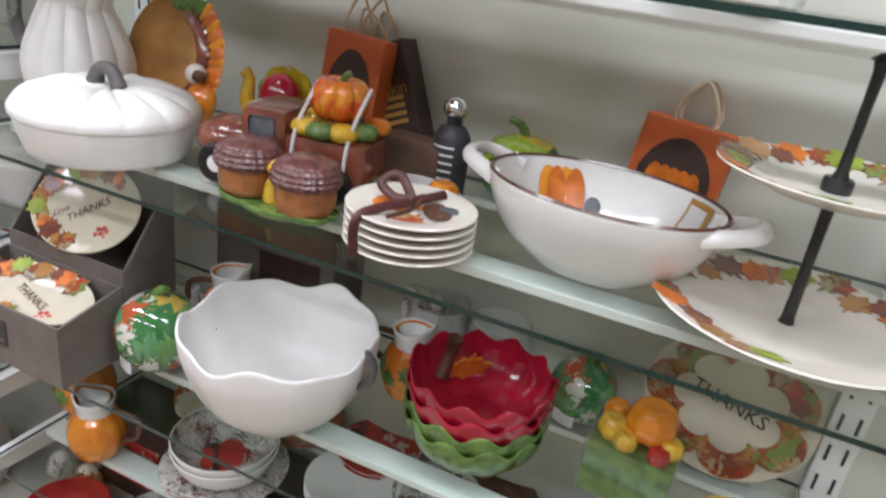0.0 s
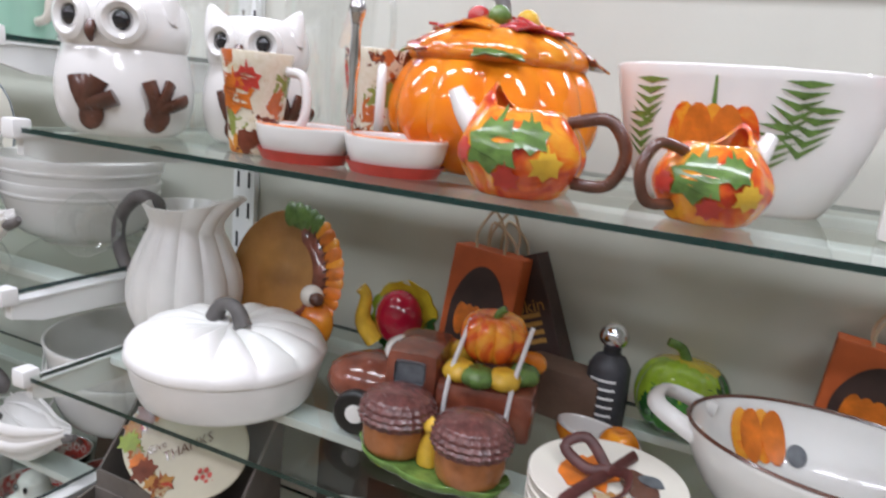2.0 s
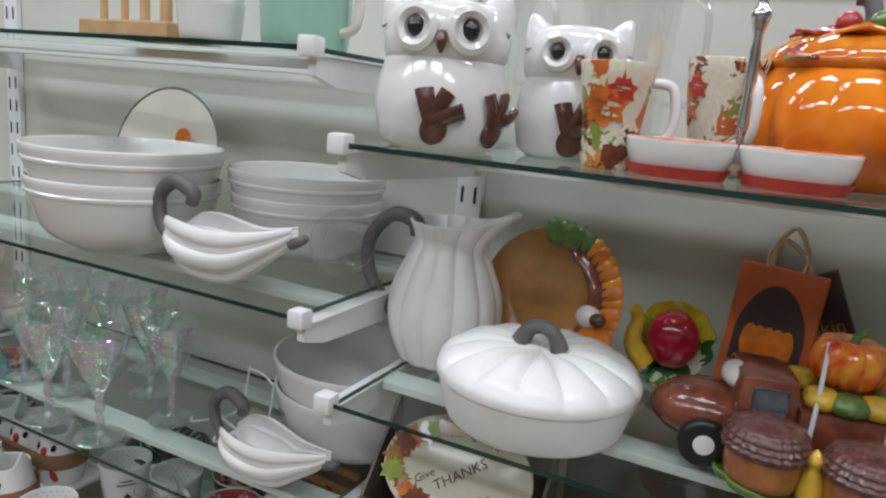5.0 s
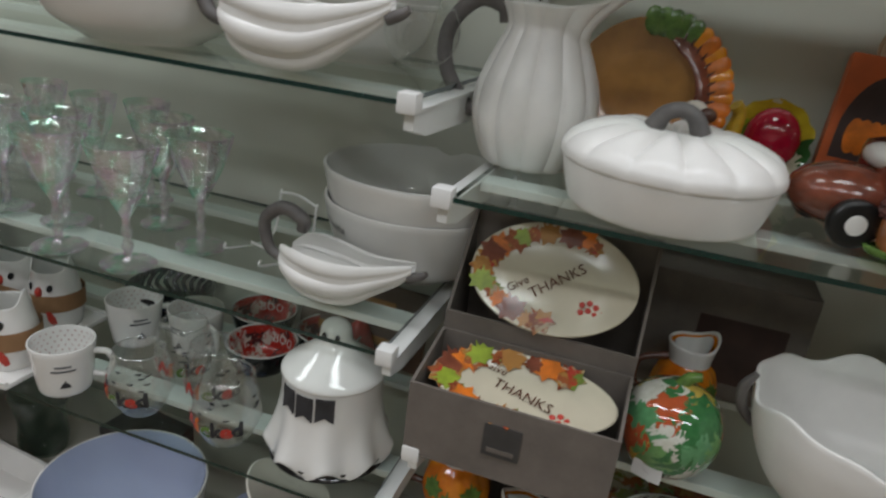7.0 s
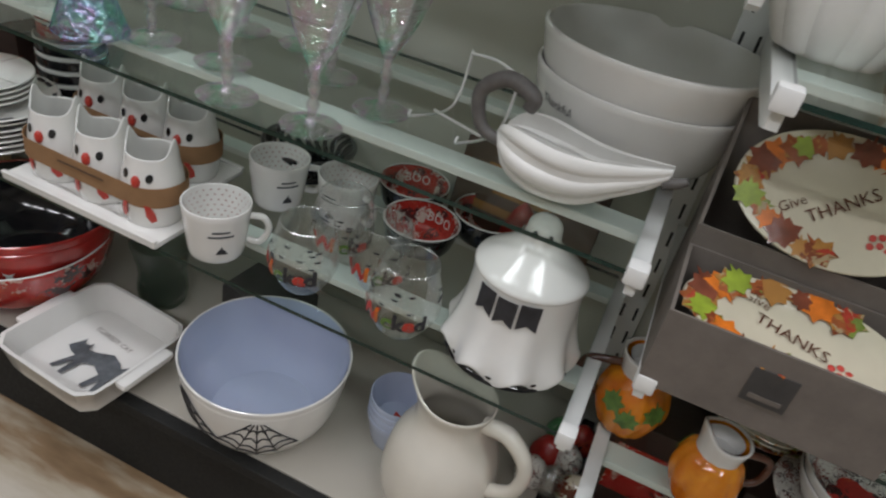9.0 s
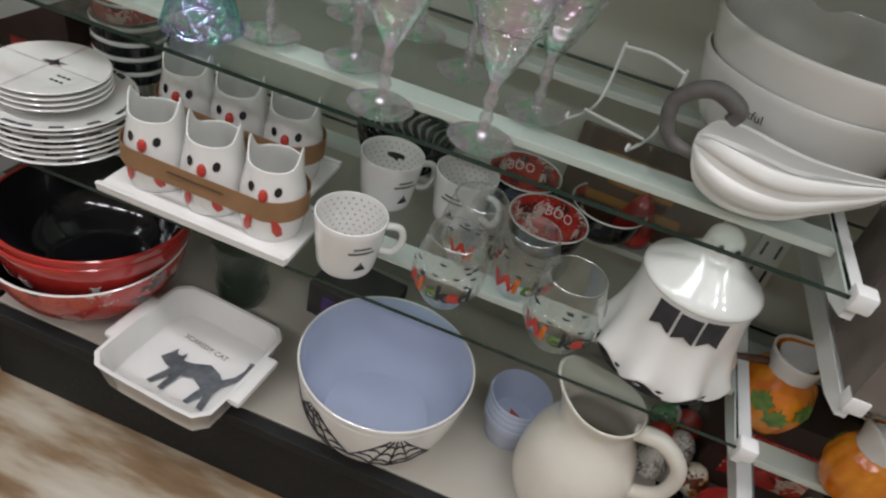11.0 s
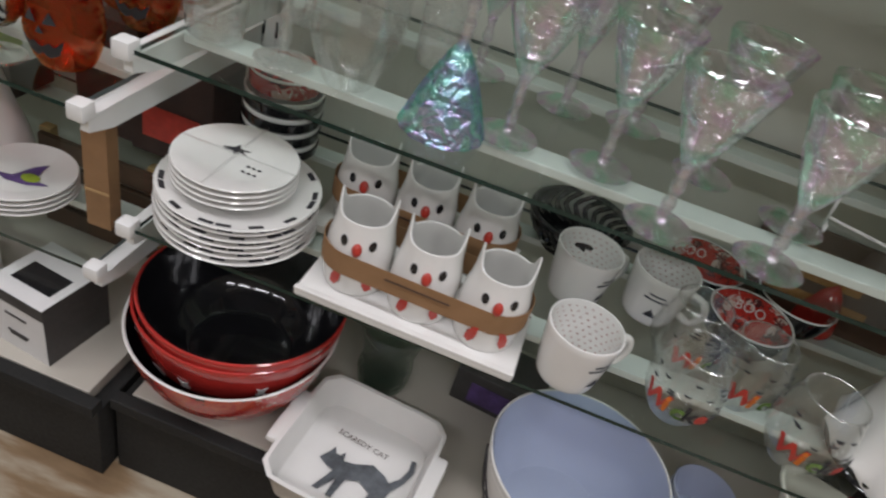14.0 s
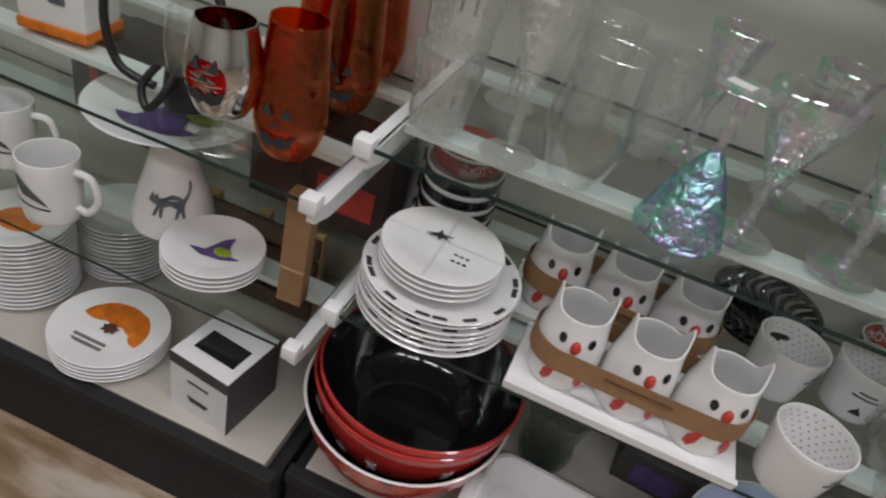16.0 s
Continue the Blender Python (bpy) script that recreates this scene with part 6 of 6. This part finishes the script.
part("plate", stand(lathe(plate_prof(0.126, 0.016), 64), 0, 0, 0.194), M["white"], ck)
flat_print(ck, scaled(HAT, 0.15), M["purple_print"], 0.1998, "hat_print", x=0.0, y=-0.03)
flat_print(ck, ellipse(0.03, 0.02), M["green_print"], 0.2008, "face_print", x=0.045, y=0.01)


def mercury_glass(x, y, z, footed, outer, inner, label, name, group):
    th = thing(name, label, "goblet" if footed else "glass jar", x, y, z, 0, group)
    k = 0.045 if footed else 0.0
    if footed:
        part("foot", lathe(smoothed([(0, 0), (0.034, 0), (0.033, 0.003), (0.010, 0.012), (0.007, 0.03), (0.013, 0.046), (0, 0.05)], 3), 32), M["glass"], th)
    o = smoothed([(0.02, k), (0.034, k + 0.008), (0.046, k + 0.045), (0.045, k + 0.075), (0.036, k + 0.118 + 0.06 * (not footed))], 6)
    part("body", lathe(shell(o, 0.002), 48), M[outer], th)
    li = [(max(q - 0.0028, 0), max(h, k + 0.003)) for q, h in o]
    part("lining", lathe([(0, k + 0.003)] + li, 48), M[inner], th)
    rad = radius_of(o)
    if footed:
        wrapped(th, ellipse(0.027, 0.024), M["red_mirror"], rad, -85, k + 0.058, "face", 0.0006)
    for s in (-1, 1):
        wrapped(th, [(s * 0.012 - 0.008, -0.005), (s * 0.012 + 0.008, -0.005), (s * 0.012, 0.010)], M["dark_print"], rad, -85, k + 0.075, "eye", 0.0016)
    wrapped(th, [(-0.005, -0.004), (0.005, -0.004), (0, 0.005)], M["dark_print"], rad, -85, k + 0.062, "nose", 0.0016)
    wrapped(th, [(-0.028, 0.010), (-0.016, 0.0), (-0.01, 0.005), (0, -0.002), (0.01, 0.005), (0.016, 0.0), (0.028, 0.010), (0.02, -0.010), (0.008, -0.016), (0, -0.010), (-0.008, -0.016), (-0.02, -0.010)], M["dark_print"], rad, -85, k + 0.042, "mouth", 0.0016)


mercury_glass(-1.360, -0.028, Z_M3, True, "silver_red", "red_mirror", "silver and red mirrored goblet with a face", "mirror_goblet", "mirrored goblets")
for jx, jy in ((-1.289, -0.003), (-1.255, 0.105), (-1.30, 0.13), (-1.24, 0.2)):
    mercury_glass(jx, jy, Z_M3, False, "jar_orange", "jar_orange", "tall orange glass jar with a black pumpkin face", "pumpkin_jar", "pumpkin jars")
wbx = thing("white_tin", "white rounded tin with a grey window", "tin", -1.628, 0.05, Z_M3 + 0.0, 8)
part("body", box(-0.055, -0.045, 0.012, 0.055, 0.045, 0.14, 0.012), M["white"], wbx)
part("base", box(-0.055, -0.046, 0.0, 0.055, 0.046, 0.016, 0.003), M["orange_print"], wbx, "orange base band")
part("window", box(0.0, -0.0468, 0.05, 0.025, -0.0452, 0.115, 0.0005), M["grey_print"], wbx, smooth=False)
bl = thing("black_lantern", "black metal lantern with a looped handle", "lantern", -1.425, 0.005, Z_M3, 0)
part("base", lathe([(0, 0), (0.03, 0), (0.032, 0.01), (0.028, 0.05), (0, 0.052)], 28), M["iron"], bl)
part("glass", lathe([(0.026, 0.052), (0.03, 0.09), (0.026, 0.13), (0.02, 0.132)], 28), M["glass"], bl)
part("loop", tube([(-0.035, -0.02, 0.02), (-0.085, -0.03, 0.04), (-0.10, -0.03, 0.12), (-0.06, -0.02, 0.2), (0.02, -0.02, 0.22), (0.06, -0.02, 0.16), (0.08, -0.03, 0.1)], 0.006, 10, 5), M["iron"], bl, "black looped handle")
part("ring", tube([(-0.02, -0.03, 0.06), (-0.035, -0.045, 0.03), (-0.02, -0.055, 0.006), (0.0, -0.05, 0.03), (0.005, -0.035, 0.055)], 0.0055, 10, 4), M["iron"], bl)
cr = thing("crate", "dark wooden crate on the deck", "crate", -1.33, 0.25, Z_K, 0)
for k in range(4):
    part("slat", box(-0.11, -0.102, 0.004 + 0.05 * k, 0.12, -0.09, 0.044 + 0.05 * k, 0.002), M["dark_wood"], cr, smooth=False)
for sx in (-0.105, 0.0, 0.11):
    part("post", box(sx - 0.012, -0.089, 0, sx + 0.012, -0.07, 0.2, 0.002), M["wood"], cr, smooth=False)
for bx0, by0, bw, bh, pm in ((-1.31, 0.33, 0.075, 0.17, "red_print"), (-1.44, 0.34, 0.06, 0.21, "brown_card"), (-1.72, 0.33, 0.09, 0.19, "red_pattern")):
    gbx = thing("boxed_set", "dark brown boxed gift set with a printed panel", "box", -1.3, 0.2, Z_L3, 0, "boxed sets")
    gbx.location = (bx0, by0, Z_L3)
    part("box", box(-bw, -0.05, 0, bw, 0.05, bh, 0.002), M["brown_card"], gbx, smooth=False)
    part("panel", box(-bw * 0.7, -0.0515, bh * 0.2, bw * 0.7, -0.0502, bh * 0.55), M[pm], gbx, smooth=False)
rbx = thing("red_box", "dark red and black boxed set under the shelf", "box", -1.60, 0.25, Z_L3, 0)
part("box", box(-0.12, -0.05, 0, 0.12, 0.1, 0.16, 0.002), M["dark_card"], rbx, smooth=False)
part("panel", box(-0.08, -0.0515, 0.02, 0.06, -0.0502, 0.09), M["red_print"], rbx, smooth=False)

# ---- bay one, lower shelf ----
def open_tray(parent, x0, x1, y0, y1, low, high, label, wall=0.004):
    """An open card tray: a low front, a higher back and sloping sides."""
    tray = part("tray", box(x0 + wall, y0 + wall, 0, x1 - wall, y1 - wall, wall), M["grey_card"], parent, label, False)
    part("panel", box(x0, y0, 0, x1, y0 + wall, low), M["grey_card"], tray, smooth=False)
    part("panel", box(x0, y1 - wall, 0, x1, y1, high), M["grey_card"], tray, smooth=False)
    for sx in (x0, x1 - wall):
        bm = box(sx, y0 + wall, 0, sx + wall, y1 - wall, high)
        for v in bm.verts:
            if v.co.z > 0.01 and v.co.y < (y0 + y1) / 2:
                v.co.z = low
        part("panel", bm, M["grey_card"], tray, smooth=False)


def set_platter(parent, m, rr, tilt, sy):
    pl = part("platter", turn(lathe(plate_prof(rr, 0.012), 56, sy=sy), m), M["shaded_ivory"], parent, "oval cream platter with autumn leaves")
    leaf_ring(pl, m, rr, sy, 60, 13, 17, 0.034, 0.012)
    part("lettering", turn(turn(text_mesh("Give", 0.017), pose(0, 0, 0, -90)), m @ pose(0, 0, 0.0064, 0, 0, tilt) @ pose(-0.045, 0.014, 0)), M["brown"], pl, smooth=False)
    part("lettering", turn(turn(text_mesh("THANKS", 0.021), pose(0, 0, 0, -90)), m @ pose(0, 0, 0.0064, 0, 0, tilt) @ pose(0.004, -0.006, 0)), M["brown"], pl, smooth=False)
    for k in range(7):
        part("berry", turn(blob(0, 0, 0, 0.0042, 0.0042, 0.001, seg=8), m @ pose(0.045 + 0.009 * (k % 4), -0.036 + 0.010 * (k // 4) + 0.004 * (k % 2), 0.0072)), M["red_print"], pl)


tbx = thing("gift_set_box", "grey cardboard gift set with two oval platters in open trays", "gift box", 0.19, 0.0, Z_B, 0)
tbx.location = (0.182, 0.0, Z_B)
tbx.scale = (1.0, 1.0, 1.0)
open_tray(tbx, -0.128, 0.128, -0.022, 0.095, 0.103, 0.125, "low grey card tray")
open_tray(tbx, -0.128, 0.128, 0.097, 0.205, 0.150, 0.275, "tall grey card tray behind")
part("front_label", box(-0.028, -0.0236, 0.034, 0.018, -0.0222, 0.078), M["dark_card"], tbx, "dark square label", False)
part("label_bar", box(-0.022, -0.0246, 0.040, 0.012, -0.0238, 0.046), M["grey_card"], tbx, smooth=False)
set_platter(tbx, pose(0, 0.042, 0.088, 20), 0.119, -14, 0.47)
set_platter(tbx, pose(0, 0.150, 0.205, 50), 0.112, 40, 0.70)


def glass_ball(x, y, r, label):
    th = thing("glass_ball", label, "glass ornament", x, y, Z_B, 0, "glass balls")
    part("ball", lathe(smoothed([(r * 0.35, 0), (r * 0.8, r * 0.35), (r, r), (r * 0.8, r * 1.62), (r * 0.3, r * 1.95), (0, r * 2)], 6), 48, 9, 0.03), M["art_ball"], th)
    part("stem", tube([(0, 0, r * 1.92), (0.008, 0, r * 2.12), (0.022, 0, r * 2.2)], [0.010, 0.008, 0.006], 10, 3), M["leaf_green"], th)
    part("price_tag", wrap(sheet([(-0.02, -0.012), (0.02, -0.012), (0.02, 0.012), (-0.02, 0.012)]), r * 0.83, -110, r * 0.35, 0.002), M["white_card"], th, "white price sticker")


glass_ball(0.385, 0.03, 0.066, "green, red and gold mottled glass pumpkin")
glass_ball(1.04, 0.295, 0.056, "green mottled glass pumpkin")


def pumpkin_jug(x, y, z, rz, r, label):
    th = thing("pumpkin_jug", label, "jug", x, y, z, rz, "pumpkin jugs")
    o = smoothed([(r * 0.6, 0), (r * 0.75, 0.003), (r, r * 0.8), (r * 0.85, r * 1.5), (r * 0.6, r * 1.85), (r * 0.68, r * 2.3)], 5)

    def tip(a, q, zz):
        return 0.30 * r * max(0.0, math.cos(a)) ** 3 * max(0.0, (zz - r * 1.85) / (r * 0.45))
    part("body", lathe(shell(o, 0.003), 60, 10, 0.06, wave=tip), M["pumpkin"], th)
    part("neck", lathe(shell(smoothed([(r * 0.615, r * 1.8), (r * 0.63, r * 1.95), (r * 0.72, r * 2.36)], 4), 0.004), 40, wave=tip), M["white"], th, "white flared lip")
    part("lining", lathe([(0.0, 0.006)] + [(max(q * 0.9 - 0.0045, 0.0), max(h, 0.006)) for q, h in o], 40, wave=tip), M["white"], th, "white glazed inside")
    handle(th, M["brown"], [(-r * 0.9, 0, r * 0.7), (-r * 1.5, 0, r * 0.9), (-r * 1.5, 0, r * 1.7), (-r * 0.65, 0, r * 1.9)], r * 0.11)
    rad = radius_of(o)
    for a, zz in ((-100, r * 0.9), (-60, r * 1.2), (-130, r * 1.2)):
        wrapped(th, scaled(LEAF, r * 0.7), M["leaf_green"], rad, a, zz, "leaf", 0.001)


pumpkin_jug(0.408, 0.195, Z_B, 20, 0.05, "small orange pumpkin jug with a white lip")
pumpkin_jug(0.765, 0.19, Z_B, -10, 0.05, "small orange pumpkin jug with a white lip")
pumpkin_jug(0.17, 0.06, Z_E, 10, 0.055, "orange pumpkin jug with a white lip")
pumpkin_jug(0.285, -0.02, Z_E, 200, 0.048, "orange pumpkin mug with a white lip")

sb = thing("scalloped_bowl", "large white bowl with a wavy rim and grey twig handles", "bowl", 0.616, 0.024, Z_B, 0)
o = smoothed([(0.062, 0), (0.07, 0.004), (0.115, 0.05), (0.140, 0.11), (0.146, 0.15)], 5)


def wavy(a, r, z):
    return (0.007 * math.sin(5 * a + 0.7) + 0.004 * math.sin(9 * a)) * max(0.0, (z - 0.06) / 0.09)


part("body", lathe(shell(o, 0.005), 84, 10, 0.02, wave=wavy), M["matte_white"], sb)
for s in (-1, 1):
    handle(sb, M["grey_stem"], [(s * 0.132, 0.01, 0.09), (s * 0.152, 0.0, 0.115), (s * 0.157, -0.005, 0.145), (s * 0.148, -0.01, 0.168)], [0.006, 0.007, 0.007, 0.004], label="grey twig handle")
for i in range(4):
    rb2 = thing("leaf_bowl", "glossy crimson and green leaf-edged bowl, nested in a stack", "bowl", 0.91, 0.09, Z_B + 0.021 * i, 25 * i, "leaf bowls")
    o = bowl_out(0.108, 0.075, 0.42, 0.74)

    def leafy(a, r, z):
        return 0.007 * math.sin(11 * a) * max(0.0, (z - 0.04) / 0.035)
    part("body", lathe(shell(o, 0.004), 88, 11, 0.04, wave=leafy), M["leaf_green"] if i < 2 else M["crimson"], rb2)
    li = [(max(q - 0.0046, 0), max(h, 0.004) + 0.0006) for q, h in o]
    part("lining", lathe([(0, 0.0046)] + li, 88, 11, 0.04, wave=leafy), M["crimson"], rb2, "shiny crimson inside")
part("leaf", turn(sheet(scaled(LEAF, 0.075), 0.004), pose(0.03, 0.045, 0.05, 28, 0, -35)), M["pumpkin"], rb2, "orange leaf tag")
part("twig", tube([(-0.015, 0.06, 0.04), (0.0, 0.06, 0.075), (0.0, 0.055, 0.105)], [0.012, 0.010, 0.012], 10, 4), M["brown"], rb2, "brown stem")
gb = thing("gourd_carton", "green carton with a cellophane bag of small gourds", "box", 1.14, 0.13, Z_B, -6)
part("carton_body", box(-0.06, -0.045, 0, 0.06, 0.045, 0.085, 0.002), M["leaf_green"], gb, smooth=False)
part("film", box(-0.063, -0.048, 0.0, 0.063, 0.048, 0.1, 0.004), M["film"], gb, "clear wrapping")
for k, (gx, gy, gz, m, s) in enumerate(((0.012, 0.0, 0.122, "pumpkin", 0.036), (-0.035, -0.015, 0.1, "yellow", 0.022), (-0.012, -0.03, 0.097, "yellow", 0.018), (0.035, -0.03, 0.094, "red", 0.016), (0.046, -0.012, 0.1, "yellow", 0.018), (-0.04, 0.02, 0.104, "pumpkin", 0.02))):
    part("gourd", stand(lathe(smoothed([(0, -s * 0.8), (s * 0.7, -s * 0.7), (s, 0), (s * 0.7, s * 0.75), (0, s * 0.7)], 4), 32, 8, 0.1), gx, gy, gz), M[m], gb)
st2 = thing("standing_platter", "cream oval platter with autumn leaves, standing on edge", "platter", 1.255, 0.275, Z_B + 0.003, -6)
m = pose(0, 0, 0.115) @ pose(0, 0, 0, 74)
part("body", turn(lathe(plate_prof(0.125, 0.014), 48, sy=0.9), m), M["shaded_ivory"], st2)
part("leaf_rim", turn(lathe([(0.082, 0.0068), (0.118, 0.0136), (0.123, 0.0146), (0.118, 0.0146), (0.082, 0.0078)], 70, 7, 0.22, sy=0.9), m), M["autumn_full"], st2)
part("lettering", turn(turn(text_mesh("THANKS", 0.03), pose(0, 0, 0, -90)), m @ pose(0.0, 0.0, 0.0062, 0, 0, -12)), M["brown_card"], st2, smooth=False)
wd = thing("wavy_dish", "white dish with a wavy yellow edge", "dish", 1.29, 0.02, Z_B, 0)
part("body", lathe(shell(bowl_out(0.075, 0.06), 0.004), 60, 8, 0.04), M["white"], wd)
part("rim", lathe([(0.071, 0.061), (0.073, 0.0632), (0.0752, 0.061)], 60, 8, 0.04), M["yellow"], wd)
for i, (gx, gy) in enumerate(((0.77, 0.36), (0.885, 0.36))):
    vessel("glass_canister", smoothed([(0.05, 0), (0.055, 0.004), (0.058, 0.05), (0.054, 0.085)], 4), 0.003, M["glass"], "clear glass bowl with white filling", "glass bowl", gx, gy, Z_B + 0.04, 0, "glass bowls", inner=M["white"])
    pk = thing("display_block", "dark box under a glass bowl", "box", gx, gy, Z_B, 0, "display blocks")
    part("block", box(-0.055, -0.055, 0, 0.055, 0.055, 0.039, 0.002), M["dark_card"], pk, smooth=False)
sbx = thing("silver_bag", "grey and white printed packet", "packet", 0.735, 0.275, Z_B, -15, "", -8)
part("packet", box(-0.04, -0.015, 0, 0.04, 0.015, 0.14, 0.006), M["toile"], sbx)
dkx = thing("dark_carton", "dark display carton against the wall", "box", 0.44, 0.375, Z_B, 0)
part("carton_body", box(-0.12, -0.05, 0, 0.14, 0.06, 0.2, 0.002), M["grey_card"], dkx, smooth=False)
part("picture", box(-0.02, -0.0512, 0.03, 0.11, -0.0502, 0.14), M["brown_card"], dkx, smooth=False)

# ---- bay one, lowest shelf ----
sc = thing("toile_saucer", "white saucer with a dark toile print", "saucer", 0.50, 0.045, Z_E, 0)
part("body", lathe(plate_prof(0.11, 0.014), 48), M["toile"], sc)
for i in range(2):
    tc_ = thing("toile_bowl", "white bowl with a dark toile print and red inside", "bowl", 0.50, 0.045, Z_E + 0.008 + 0.016 * i, 0, "toile bowls")
    o = bowl_out(0.092, 0.05, 0.5, 0.8)
    part("body", lathe(shell(o, 0.0035), 48), M["white"], tc_)
    li = [(max(q - 0.0041, 0), max(h, 0.0035) + 0.0006) for q, h in o]
    part("lining", lathe([(0, 0.0041)] + li, 48), M["toile"], tc_)
part("red_centre", lathe([(0, 0.0052), (0.042, 0.0054), (0.046, 0.0062), (0.0, 0.0058)], 32, 5, 0.3), M["red_pattern"], tc_)
for i, (dx, dy, mt, r) in enumerate(((0.38, 0.18, "autumn", 0.09), (0.72, 0.10, "white", 0.085), (0.86, 0.14, "toile", 0.08), (1.02, 0.10, "autumn_full", 0.09), (1.2, 0.1, "toile", 0.09), (0.72, 0.28, "red_pattern", 0.08), (0.95, 0.3, "brown", 0.08), (0.55, 0.3, "autumn_full", 0.08))):
    for k in range(3):
        plate("patterned salad plate in a low stack", dx, dy, Z_E + 0.009 * k, r, 0.014, M[mt], "salad plates", rz=33 * k)
for i, (dx, dy, mt) in enumerate(((0.15, 0.05, "red"), (0.32, 0.1, "toile"), (0.52, 0.06, "autumn"), (0.74, 0.1, "red_pattern"), (0.95, 0.06, "toile"), (1.15, 0.1, "autumn_full"))):
    vessel("deck_bowl", bowl_out(0.08, 0.06), 0.004, M[mt], "patterned ceramic bowl on the deck", "bowl", dx, dy - 0.04, Z_K, 20 * i, "deck bowls")
for bx0, by0, bw, bh, pm in ((0.17, 0.29, 0.10, 0.20, "red_pattern"), (0.42, 0.28, 0.12, 0.17, "autumn_full"), (0.70, 0.29, 0.12, 0.20, "brown"), (0.98, 0.28, 0.12, 0.18, "red_pattern"), (1.22, 0.29, 0.09, 0.2, "autumn_full")):
    dbx = thing("boxed_set", "dark brown boxed dish set with a printed panel", "box", 0.2, 0.2, Z_K, 0, "boxed sets on the deck")
    dbx.location = (bx0, by0, Z_K)
    part("box", box(-bw, -0.07, 0, bw, 0.07, bh, 0.002), M["brown_card"], dbx, smooth=False)
    part("panel", box(-bw * 0.7, -0.0715, bh * 0.2, bw * 0.7, -0.0702, bh * 0.75), M[pm], dbx, smooth=False)
